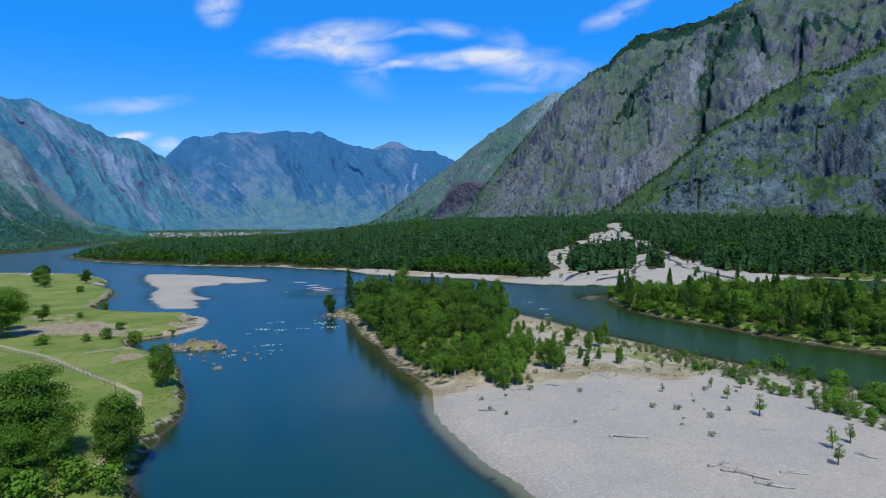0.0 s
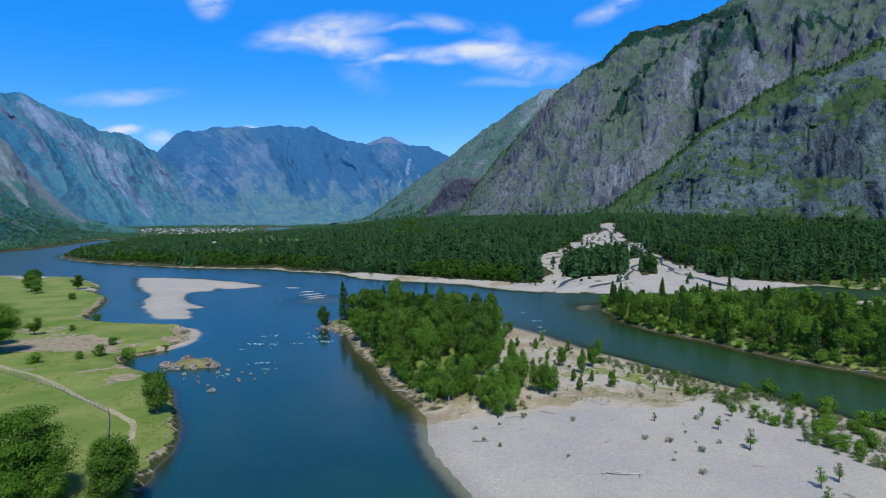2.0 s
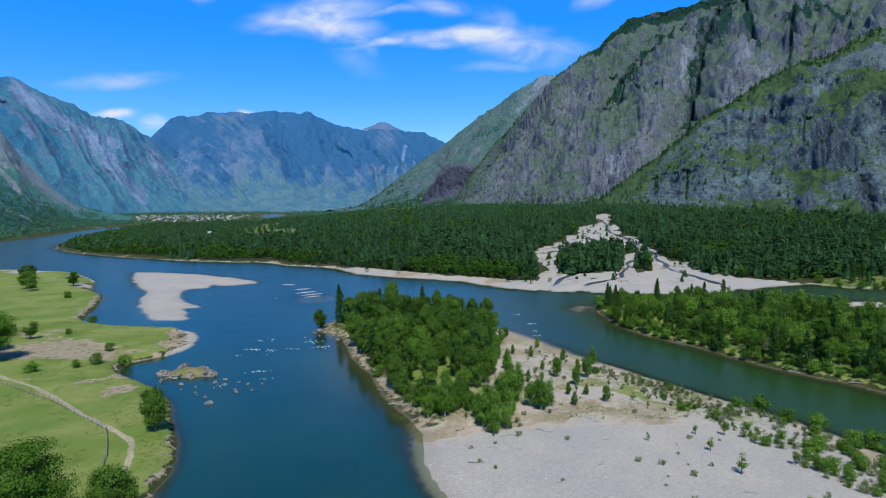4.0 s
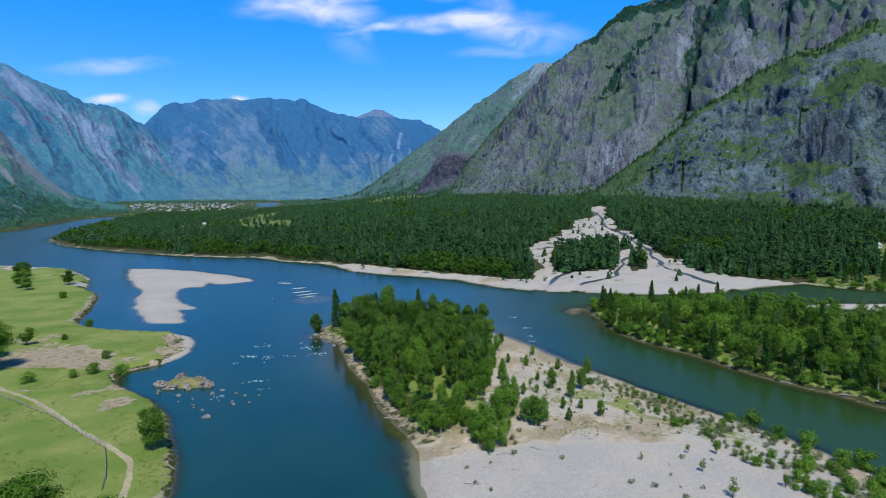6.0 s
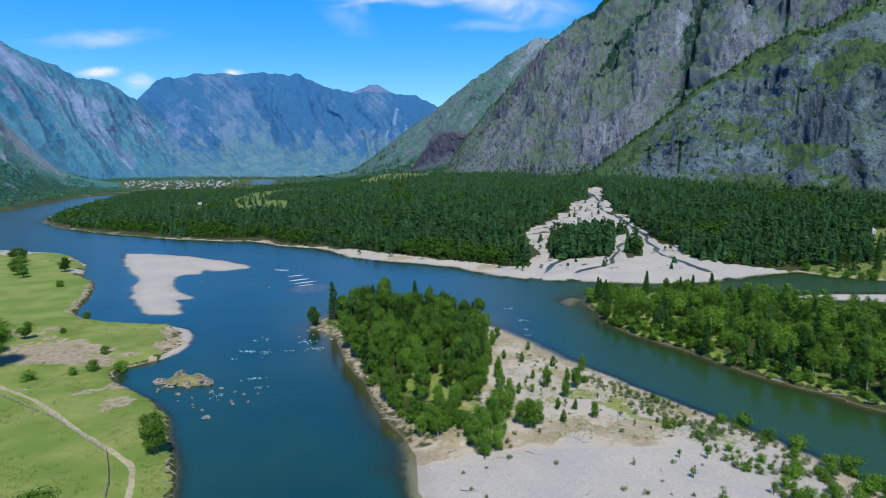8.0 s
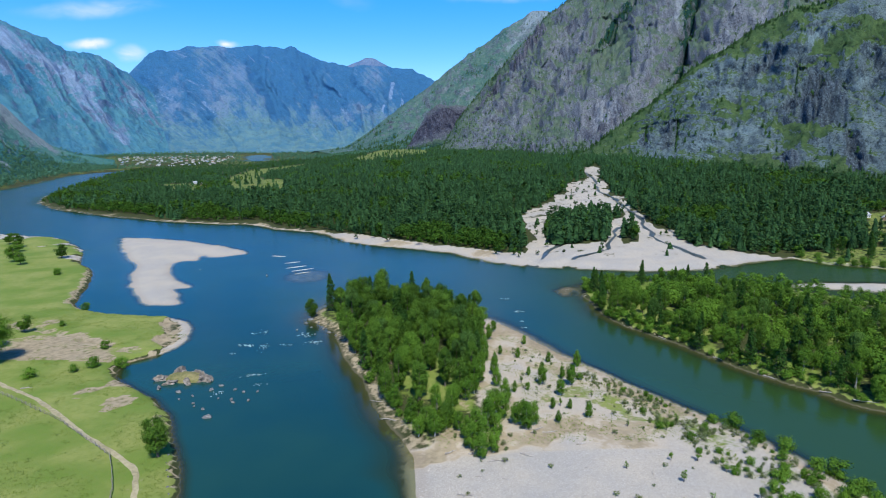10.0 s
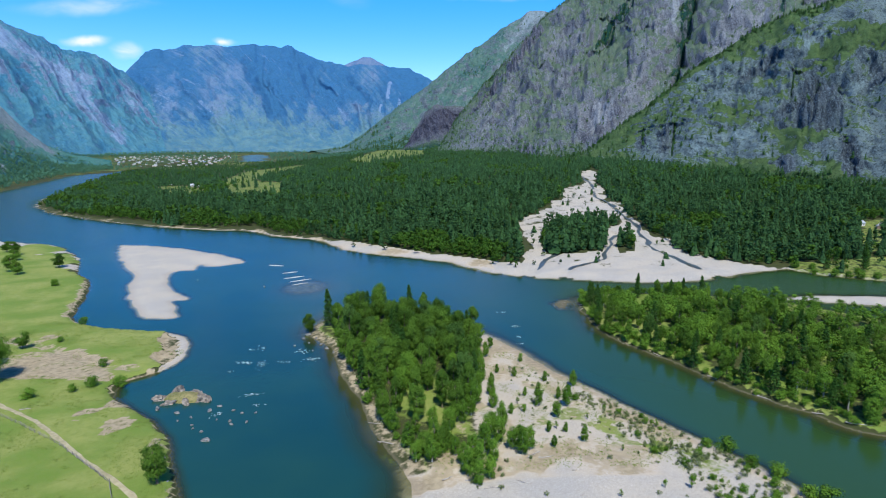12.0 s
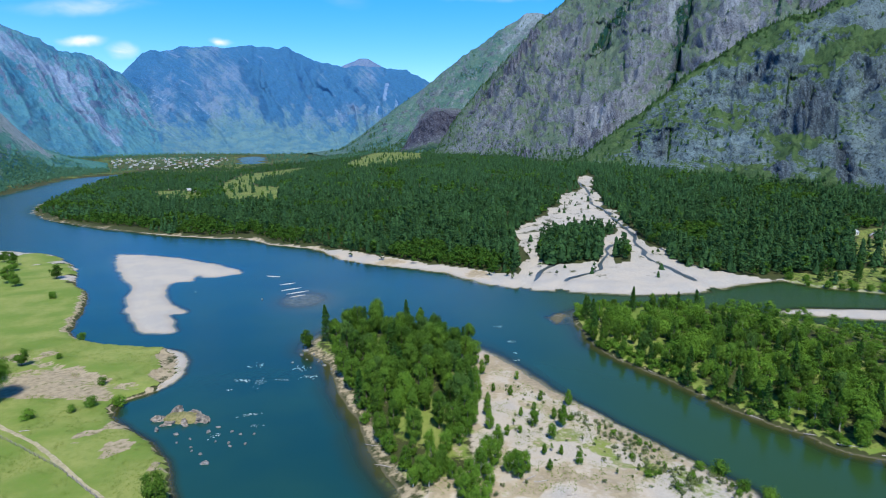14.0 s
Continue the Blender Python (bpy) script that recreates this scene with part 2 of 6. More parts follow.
def water_material():
    mat, nt, b = material("river_water")
    pos = position(nt)
    depth = nt.nodes.new("ShaderNodeAttribute"); depth.attribute_name = "depth"
    n1 = noise_tex(nt, pos, 0.02, 3)
    body = mix(nt, ramp(nt, n1, 0.3, 0.7), (0.007, 0.045, 0.050), (0.013, 0.058, 0.049))
    across = node(nt, "ShaderNodeSeparateXYZ", [(pos, 0)]).outputs[0]
    body = mix(nt, ramp(nt, across, 10.0, 100.0, 0.0, 0.95), body, (0.024, 0.060, 0.014))
    # shallows darkened: olive water plus tree reflections put into the body colour
    body = mix(nt, ramp(nt, depth.outputs["Fac"], 0.2, 1.8, 1, 0), body, (0.018, 0.036, 0.013))
    nt.links.new(body, b.inputs["Base Color"])
    b.inputs["Roughness"].default_value = 0.10
    b.inputs["IOR"].default_value = 1.33
    flow = squeeze(nt, pos, (1.0, 0.45, 1.0))
    r1, r2, r3 = noise_tex(nt, flow, 1.1, 4, 0.6), noise_tex(nt, flow, 0.22, 3), noise_tex(nt, pos, 0.035, 2)
    h = math_node(nt, "ADD", math_node(nt, "MULTIPLY", r1, 0.10), math_node(nt, "MULTIPLY", r2, 0.16))
    h = math_node(nt, "MULTIPLY", h, ramp(nt, r3, 0.35, 0.65, 0.35, 1.0))
    # the western channel runs faster and rougher than the eastern one
    h = math_node(nt, "MULTIPLY", h, ramp(nt, across, -10.0, 60.0, 3.2, 0.7))
    h = math_node(nt, "MULTIPLY", h, ramp(nt, depth.outputs["Fac"], 0.4, 3.6, 0.25, 1.0))
    bump(nt, b, h, 0.35, 1.0)
    b.inputs["Specular IOR Level"].default_value = 0.0
    b.inputs["Roughness"].default_value = 0.5
    clear = node(nt, "ShaderNodeBsdfTransparent", Color=(0.80, 0.86, 0.72, 1))
    ms = node(nt, "ShaderNodeMixShader", [(ramp(nt, depth.outputs["Fac"], -0.05, 0.85, 0.12, 1.0), 0), (clear.outputs[0], 1), (b.outputs[0], 2)])
    ripple = node(nt, "ShaderNodeBump", [(h, "Height")], Strength=0.14, Distance=1.0)
    gloss = node(nt, "ShaderNodeBsdfGlossy", [(ripple.outputs[0], "Normal"), (ramp(nt, depth.outputs["Fac"], 0.4, 3.6, 0.14, 0.22), "Roughness")])
    fres = node(nt, "ShaderNodeFresnel", [(ripple.outputs[0], "Normal")], IOR=1.33)
    top = node(nt, "ShaderNodeMixShader", [(fres.outputs[0], 0), (ms.outputs[0], 1), (gloss.outputs[0], 2)])
    nt.links.new(top.outputs[0], nt.nodes["Material Output"].inputs[0])
    return mat


def mountain_material(name, rock_a, rock_b, grass_a, grass_b, wood, scale=1.0, soft=0.16, grain=1.0, pale=1.45, stripe=0.40, drawn=1.1):
    """Mottled crag with turf, scrub and woods; the "cover" of the mountain says which of them grows where.
    soft: how gradually turf and woods thin out; stripe: how far stains are drawn out down the slope."""
    mat, nt, b = material(name)
    pos = position(nt)
    cover = nt.nodes.new("ShaderNodeAttribute"); cover.attribute_name = "cover"
    sep = node(nt, "ShaderNodeSeparateColor", [(cover.outputs["Color"], 0)])
    bare = nt.nodes.new("ShaderNodeAttribute"); bare.attribute_name = "bare"
    fall = nt.nodes.new("ShaderNodeAttribute"); fall.attribute_name = "fall"
    big, mid, fine = noise_tex(nt, pos, 0.006 * scale, 5, 0.6), noise_tex(nt, pos, 0.030 * scale, 7, 0.70), noise_tex(nt, pos, 0.12 * scale, 8, 0.78)
    fleck = noise_tex(nt, pos, 0.22 * scale, 7, 0.82)
    streak = noise_tex(nt, squeeze(nt, fall.outputs["Vector"], (1, stripe, 1)), 0.05 * scale, 8, 0.76)
    chute = noise_tex(nt, squeeze(nt, fall.outputs["Vector"], (1, 0.10, 1)), 0.055 * scale, 5, 0.60)
    column = noise_tex(nt, squeeze(nt, fall.outputs["Vector"], (1, 0.12, 1)), 0.10 * scale, 8, 0.75)

    def times(col, k):
        return tuple(min(1, c * k) for c in col)
    rock = mix(nt, ramp(nt, streak, 0.34, 0.66), rock_a, rock_b)
    rock = mix(nt, ramp(nt, big, 0.46, 0.64, 0, 0.55), rock, tuple(c * m for c, m in zip(rock_b, (0.98, 0.96, 0.94))))
    rock = mix(nt, ramp(nt, fine, 0.53, 0.70, 0, 0.30 + 0.45 * grain), rock, times(rock_b, 1.35))
    sheer = mix(nt, ramp(nt, column, 0.38, 0.64), tuple(c * m for c, m in zip(rock_a, (0.34, 0.33, 0.42))), tuple(c * m for c, m in zip(rock_b, (0.60, 0.57, 0.68))))
    rock = mix(nt, math_node(nt, "MULTIPLY", sep.outputs[2], 0.95), rock, sheer)
    # dark and pale flecks: scrub, crevice shade and highlights put into the rock colour
    rock = mix(nt, ramp(nt, fleck, 0.48, 0.40, 0, min(1, 0.85 * grain)), rock, times(rock_a, 0.30))
    rock = mix(nt, ramp(nt, fleck, 0.53, 0.61, 0, 0.50 * grain), rock, times(rock_b, 1.7))
    turf = mix(nt, ramp(nt, mid, 0.36, 0.64), grass_a, grass_b)
    turf = mix(nt, ramp(nt, fine, 0.52, 0.64, 0, 0.6), turf, times(grass_a, 0.50))
    turf = mix(nt, ramp(nt, fleck, 0.48, 0.40, 0, 0.65 * grain), turf, times(grass_a, 0.36))
    k = math_node(nt, "ADD", sep.outputs[0], math_node(nt, "MULTIPLY", math_node(nt, "SUBTRACT", fine, 0.5), 2.2))
    k = math_node(nt, "ADD", k, math_node(nt, "MULTIPLY", math_node(nt, "SUBTRACT", mid, 0.5), 0.8))
    col = mix(nt, ramp(nt, k, 0.5 - soft, 0.5 + soft), rock, turf)
    w = math_node(nt, "ADD", sep.outputs[1], math_node(nt, "MULTIPLY", math_node(nt, "SUBTRACT", fine, 0.5), 2.6 - drawn))
    w = math_node(nt, "ADD", w, math_node(nt, "MULTIPLY", math_node(nt, "SUBTRACT", streak, 0.5), drawn))
    trees = mix(nt, ramp(nt, fleck, 0.40, 0.64), times(wood, 0.85 - 0.25 * grain), times(wood, 1.12 + 0.18 * grain))
    col = mix(nt, ramp(nt, w, 0.5 - soft, 0.5 + soft), col, trees)
    # pale crags and scree, broken up along the fall of the slope
    p = math_node(nt, "ADD", bare.outputs["Fac"], math_node(nt, "MULTIPLY", math_node(nt, "SUBTRACT", streak, 0.5), 2.2))
    p = math_node(nt, "ADD", p, math_node(nt, "MULTIPLY", math_node(nt, "SUBTRACT", fine, 0.5), 2.0))
    col = mix(nt, ramp(nt, p, 0.42, 0.85, 0, 0.85), col, mix(nt, ramp(nt, fleck, 0.36, 0.62), times(rock_a, pale), times(rock_b, pale)))
    col = mix(nt, math_node(nt, "MULTIPLY", ramp(nt, chute, 0.62, 0.70, 0, 0.55), ramp(nt, mid, 0.42, 0.58)), col, times(rock_b, 1.2))
    nt.links.new(col, b.inputs["Base Color"])
    b.inputs["Roughness"].default_value = 0.95
    b.inputs["Specular IOR Level"].default_value = 0.1
    h = math_node(nt, "ADD", math_node(nt, "MULTIPLY", fine, 0.9), math_node(nt, "MULTIPLY", streak, 1.0))
    bump(nt, b, h, 0.9, 7.0 / scale)
    return mat


GROUND, WATER = ground_material(), water_material()
BARK = plain_material("bark", (0.07, 0.055, 0.04), (0.17, 0.14, 0.11), 3.0, 0.9, 0.03, (1, 1, 0.3))
PALE_BARK = plain_material("pale_bark", (0.20, 0.19, 0.17), (0.50, 0.48, 0.44), 4.0, 0.85, 0.02)
DRIFTWOOD = plain_material("driftwood", (0.22, 0.20, 0.18), (0.48, 0.45, 0.41), 5.0, 0.85, 0.02, (0.3, 1, 1))
ROCK = plain_material("river_rock", (0.075, 0.080, 0.084), (0.265, 0.266, 0.262), 1.1, 0.85, 0.12)
ISLET_ROCK = plain_material("islet_rock", (0.10, 0.088, 0.072), (0.31, 0.275, 0.235), 0.9, 0.88, 0.15)
TRACK_EARTH = plain_material("track_earth", (0.25, 0.225, 0.13), (0.42, 0.375, 0.24), 0.9, 0.95, 0.05)
TURF = plain_material("turf", (0.10, 0.115, 0.03), (0.24, 0.21, 0.095), 1.4, 0.95, 0.1)
BROOK = plain_material("brook_water", (0.040, 0.056, 0.060), (0.085, 0.105, 0.110), 0.4, 0.35, 0.02)
FOAM = plain_material("foam", (0.14, 0.28, 0.31), (0.50, 0.60, 0.62), 2.0, 0.6, 0.05)
FENCE_WOOD = plain_material("weathered_wood", (0.16, 0.14, 0.12), (0.36, 0.33, 0.29), 6.0, 0.9, 0.01)
LEAF = leaf_material("poplar_leaf", (0.011, 0.040, 0.006), (0.125, 0.240, 0.030), 0.17)
LEAF_BRIGHT = leaf_material("young_leaf", (0.030, 0.088, 0.010), (0.145, 0.278, 0.032), 0.22)
LEAF_BANK = leaf_material("bank_leaf", (0.018, 0.062, 0.008), (0.150, 0.290, 0.030), 0.20)
LEAF_GREY = leaf_material("willow_leaf", (0.090, 0.130, 0.050), (0.200, 0.250, 0.105), 0.35)
LEAF_SILVER = leaf_material("silver_leaf", (0.036, 0.092, 0.020), (0.105, 0.200, 0.042), 0.25)
NEEDLE = leaf_material("needle", (0.016, 0.058, 0.012), (0.052, 0.125, 0.022), 0.25)
FOREST_NEEDLE = leaf_material("forest_needle", (0.008, 0.033, 0.014), (0.062, 0.142, 0.046), 0.20, 1.5)
FOREST_LEAF = leaf_material("forest_leaf", (0.012, 0.046, 0.007), (0.080, 0.175, 0.022), 0.25, 1.5)
# east crags lean to blue: a trace of haze put into the rock
MT_NEAR = mountain_material("near_crag", (0.062, 0.097, 0.114), (0.144, 0.204, 0.230), (0.050, 0.100, 0.042), (0.086, 0.144, 0.055), (0.014, 0.044, 0.020), 1.7, 0.12)
MT_MAIN = mountain_material("main_crag", (0.098, 0.124, 0.152), (0.200, 0.226, 0.268), (0.074, 0.124, 0.098), (0.124, 0.174, 0.126), (0.014, 0.054, 0.046), 1.5, 0.16)
MT_BLUFF = mountain_material("dark_bluff", (0.056, 0.068, 0.100), (0.126, 0.142, 0.180), (0.046, 0.090, 0.070), (0.076, 0.126, 0.084), (0.018, 0.056, 0.048), 1.2)
# mid range tinted blue-green, some haze put into its crag and turf colours
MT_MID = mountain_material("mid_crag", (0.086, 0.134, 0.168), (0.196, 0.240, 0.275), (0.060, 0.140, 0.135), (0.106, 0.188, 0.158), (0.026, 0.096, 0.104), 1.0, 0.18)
# far and west ranges: blue of distance haze put into the base colours
MT_FAR = mountain_material("far_hazy_wooded_slope", (0.108, 0.205, 0.370), (0.192, 0.270, 0.415), (0.072, 0.195, 0.305), (0.136, 0.264, 0.310), (0.042, 0.150, 0.318), 0.6, 0.32, 0.30, 1.25, 0.10, 2.0)
MT_LEFT = mountain_material("west_hazy_wooded_slope", (0.130, 0.238, 0.405), (0.222, 0.305, 0.450), (0.062, 0.207, 0.325), (0.094, 0.248, 0.322), (0.044, 0.174, 0.310), 0.7, 0.30, 0.50, 1.30, 0.14, 1.5)
# slope made lighter and bluer, the air's haze worked into its colours
MT_RIVER = mountain_material("river_slope", (0.135, 0.205, 0.245), (0.250, 0.305, 0.340), (0.058, 0.188, 0.185), (0.094, 0.232, 0.200), (0.042, 0.152, 0.165), 1.0, 0.22, 0.6, 1.15, 0.25)
# distant conifers get bluer needles, haze mixed into their colour
FAR_NEEDLE = leaf_material("far_needle", (0.010, 0.038, 0.018), (0.062, 0.142, 0.052), 0.20, 1.5)
# leaves of the far western woods, paled and blued to carry the haze
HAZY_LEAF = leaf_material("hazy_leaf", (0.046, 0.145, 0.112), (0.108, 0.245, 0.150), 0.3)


# ---- mesh tools ----
def mesh(name, V, quads=None, tris=None, mat=None, smooth=False):
    """A mesh from arrays of corners and faces."""
    V = np.asarray(V, np.float32)
    q = np.zeros((0, 4), np.int32) if quads is None else np.asarray(quads, np.int32).reshape(-1, 4)
    t = np.zeros((0, 3), np.int32) if tris is None else np.asarray(tris, np.int32).reshape(-1, 3)
    me = bpy.data.meshes.new(name)
    me.vertices.add(len(V))
    me.vertices.foreach_set("co", V.ravel())
    me.loops.add(q.size + t.size)
    me.loops.foreach_set("vertex_index", np.concatenate([q.ravel(), t.ravel()]))
    me.polygons.add(len(q) + len(t))
    size = np.concatenate([np.full(len(q), 4), np.full(len(t), 3)]).astype(np.int32)
    start = np.concatenate([[0], np.cumsum(size)[:-1]]).astype(np.int32)
    me.polygons.foreach_set("loop_start", start)
    if smooth:
        me.polygons.foreach_set("use_smooth", np.ones(len(size), bool))
    me.update(calc_edges=True)
    me.validate()
    if mat:
        me.materials.append(mat)
    return me


def part(name, me, parent, label=""):
    ob = new(name, me)
    ob.parent = parent
    if label:
        ob["label"] = label
    return ob


def attribute(me, name, values):
    a = me.attributes.new(name, "FLOAT", "POINT")
    a.data.foreach_set("value", np.asarray(values, np.float32).ravel())


def join(pieces, link=False):
    """Several (corners, quads) as one; link: each tied to the next at its first corners, as limbs that grow from one stock."""
    Vs, Qs, n = [], [], 0
    for V, Q in pieces:
        if link and n:
            Qs.append(np.array([(last, last + 1, n + 1, n)]))
        last = n
        Vs.append(V)
        Qs.append(np.asarray(Q) + n)
        n += len(V)
    return np.concatenate(Vs), np.concatenate(Qs)


def tube(points, radii, sides=6):
    P, k = np.asarray(points, float), len(points)
    d = np.gradient(P, axis=0)
    d /= np.linalg.norm(d, axis=1)[:, None] + 1e-9
    ref = np.where(np.abs(d[:, 2:3]) > 0.9, [[1.0, 0, 0]], [[0, 0, 1.0]])
    a = np.cross(d, ref)
    a /= np.linalg.norm(a, axis=1)[:, None]
    b = np.cross(d, a)
    ang = np.arange(sides) * 2 * np.pi / sides
    ring = a[:, None] * np.cos(ang)[None, :, None] + b[:, None] * np.sin(ang)[None, :, None]
    V = (P[:, None] + ring * np.asarray(radii)[:, None, None]).reshape(-1, 3)
    i, j = np.meshgrid(np.arange(k - 1), np.arange(sides), indexing="ij")
    j2 = (j + 1) % sides
    Q = np.stack([i * sides + j, i * sides + j2, (i + 1) * sides + j2, (i + 1) * sides + j], -1).reshape(-1, 4)
    return V, Q


# ---- noise ----
def _hash(ix, iy, iz, seed):
    h = (ix.astype(np.int64) * 374761393 + iy.astype(np.int64) * 668265263 + iz.astype(np.int64) * 2147483647 + seed * 1274126177) & 0xFFFFFFFF
    h = ((h ^ (h >> 13)) * 1274126177) & 0xFFFFFFFF
    return ((h ^ (h >> 16)) & 0xFFFFFF) / float(0xFFFFFF) * 2 - 1


def value_noise(x, y, z=0.0, seed=0):
    x, y, z = np.broadcast_arrays(np.asarray(x, float), np.asarray(y, float), np.asarray(z, float))
    ix, iy, iz = np.floor(x), np.floor(y), np.floor(z)
    fx, fy, fz = x - ix, y - iy, z - iz
    fx, fy, fz = (f * f * f * (f * (f * 6 - 15) + 10) for f in (fx, fy, fz))
    r = 0
    for dz in (0, 1):
        for dy in (0, 1):
            for dx in (0, 1):
                w = (fx if dx else 1 - fx) * (fy if dy else 1 - fy) * (fz if dz else 1 - fz)
                r = r + w * _hash(ix + dx, iy + dy, iz + dz, seed)
    return r


def fbm(x, y, z=0.0, octaves=4, seed=0, gain=0.5):
    r, a = 0, 1.0
    for o in range(octaves):
        k = 2.03 ** o
        r = r + a * value_noise(x * k + 17.3 * o, y * k - 9.1 * o, z * k + 3.7 * o, seed + o)
        a *= gain
    return r


def ridged(x, y, z=0.0, octaves=4, seed=0):
    r, a = 0, 1.0
    for o in range(octaves):
        k = 2.07 ** o
        r = r + a * (1 - 2.4 * np.abs(value_noise(x * k + 7.7 * o, y * k + 5.2 * o, z * k, seed + o)))
        a *= 0.5
    return r


def step(a, b, x):
    t = np.clip((x - a) / (b - a), 0, 1)
    return t * t * (3 - 2 * t)


# ---- plan of the valley ----
LEFT = [(-20, -300), (-30, 0), (-38, 55), (-43, 81), (-46, 86), (-48, 94), (-50, 105), (-51, 114), (-56, 129), (-64, 146), (-68, 154), (-75, 164),
        (-84, 172), (-95, 181), (-99, 190), (-99, 196), (-93, 201), (-88, 212), (-87, 222), (-93, 237), (-98, 244), (-105, 247), (-120, 249), (-133, 253),
        (-149, 261), (-160, 273), (-161, 280), (-169, 304), (-179, 327), (-187, 343), (-204, 363), (-221, 399), (-233, 417), (-256, 446), (-270, 462),
        (-324, 483), (-520, 530), (-4600, 420), (-4600, -300)]
BAR = [(-228, 463), (-219, 465), (-192, 456), (-167, 443), (-140, 421), (-120, 405), (-112, 390), (-118, 386), (-131, 378), (-141, 388), (-136, 370),
       (-150, 367), (-142, 341), (-133, 322), (-118, 305), (-116, 300), (-124, 299), (-118, 288), (-110, 272), (-112, 268), (-125, 269), (-140, 292),
       (-150, 309), (-159, 330), (-164, 349), (-171, 363), (-187, 386), (-206, 419)]
ISLE = [(110, -300), (30, -20), (20, 40), (14, 66), (11, 79), (9, 84), (5, 92), (2, 100), (-2, 112), (-3, 125), (-3, 131), (-5, 137), (-8, 144),
        (-12, 152), (-15, 160), (-18, 174), (-23, 187), (-28, 201), (-34, 225), (-40, 232), (-46, 240), (-47, 252), (-36, 272), (-16, 276), (6, 256), (22, 243),
        (33, 225), (43, 202), (52, 184), (60, 169), (68, 155), (76, 142), (82, 131), (90, 108), (104, 70), (135, 0), (230, -300)]
RIS = [(75, 283), (74, 265), (72, 242), (76, 228), (83, 212), (89, 203), (94, 190), (99, 178), (104, 169), (112, 161), (116, 150), (125, 145), (160, 128),
       (420, 60), (420, 190), (210, 232), (191, 252), (169, 277), (132, 292), (92, 295), (79, 291)]
RBAR = [(172, 281), (192, 286), (212, 283), (260, 276), (300, 268), (300, 254), (240, 262), (210, 267), (187, 276)]
FAR = [(-705, 1633), (-668, 1388), (-643, 1267), (-588, 1098), (-534, 933), (-494, 810), (-454, 736), (-412, 687), (-383, 657), (-358, 642), (-332, 619),
       (-301, 597), (-267, 577), (-232, 554), (-201, 542), (-180, 534), (-145, 525), (-120, 497), (-98, 483), (-80, 474), (-53, 429), (-35, 414), (-13, 401),
       (17, 382), (39, 351), (60, 335), (81, 329), (102, 323), (122, 318), (146, 319), (161, 323), (185, 335), (203, 341), (216, 345), (227, 327), (254, 310),
       (420, 270), (4600, 150), (4600, 4800), (-720, 4800)]
UPPER = [(-634, 962), (-659, 1052), (-688, 1161), (-734, 1312), (-737, 1399), (-707, 1500), (-721, 1662), (-721, 4800), (-4600, 4800), (-4600, 560), (-800, 640), (-640, 800)]
POND = [(-787, 2776), (-687, 2825), (-475, 1960), (-560, 2010)]
CREEK = [(66, 371), (75, 439), (84, 500), (98, 528), (116, 566), (142, 608), (167, 688), (195, 721), (223, 840), (253, 877), (250, 838), (211, 730), (207, 676),
         (188, 602), (195, 589), (181, 529), (180, 506), (171, 451), (177, 432), (173, 412), (170, 378), (200, 350), (220, 344), (162, 305), (120, 300), (80, 310), (50, 330)]
GROVE = [(100, 478), (114, 494), (138, 500), (160, 505), (169, 500), (164, 485), (146, 465), (131, 418), (121, 394), (98, 389), (83, 390), (85, 421)]
GROVE_SMALL = [(134, 402), (147, 431), (153, 425), (143, 392), (130, 385)]
BEACH = [(-120, 497), (-79, 472), (-50, 456), (-15, 425), (8, 404), (34, 387), (50, 373), (66, 369), (60, 335), (17, 380), (-53, 425), (-98, 480)]
CLEAR = [(-345, 1080), (-391, 1416), (-307, 1572), (-241, 1560), (-255, 1250), (-285, 1090), (-250, 1000), (-205, 950), (-172, 770), (-220, 740), (-270, 870)]
CLEAR_FARM = [(-419, 994), (-375, 1021), (-318, 932), (-280, 810), (-320, 800), (-365, 880)]
CLEAR_MEADOW = [(-165, 1350), (-148, 2189), (27, 2767), (12, 1380), (-50, 1275), (-98, 1175)]
SHORE_MEADOW = [(215, 346), (229, 357), (259, 360), (330, 362), (330, 288), (251, 306), (224, 323)]
CLEAR_EAST = [(349, 469), (400, 478), (332, 372), (285, 378)]
BARE = [(-150, 214), (-142, 220), (-127, 215), (-111, 203), (-104, 195), (-114, 197), (-129, 198), (-141, 200)]
TRACK = [(-200, 225), (-160, 199), (-126, 176), (-108, 164), (-89, 147), (-75, 135), (-67, 129), (-62, 122), (-59, 114), (-57, 108), (-53, 95), (-50, 84), (-46, 60)]
CHANNELS = [[(160, 457), (138, 430), (116, 375), (93, 357), (82, 340), (80, 322)], [(92, 400), (88, 387), (74, 365), (63, 342), (58, 328)],
            [(220, 845), (205, 720), (185, 640), (182, 560), (172, 470), (167, 457), (158, 399), (163, 379), (164, 359), (165, 332), (168, 315)]]
GULLY = [(-160, 236), (-144, 229), (-125, 216), (-108, 206), (-98, 203)]


def line_distance(P, x, y, closed=False):
    """Distance of points from a line of places."""
    P = np.asarray(P, float)
    best = np.full(np.shape(x), 1e9)
    ends = np.roll(P, -1, axis=0) if closed else P[1:]
    for (ax, ay), (bx, by) in zip(P if closed else P[:-1], ends):
        dx, dy = bx - ax, by - ay
        t = np.clip(((x - ax) * dx + (y - ay) * dy) / (dx * dx + dy * dy + 1e-9), 0, 1)
        best = np.minimum(best, (x - ax - t * dx) ** 2 + (y - ay - t * dy) ** 2)
    return np.sqrt(best)


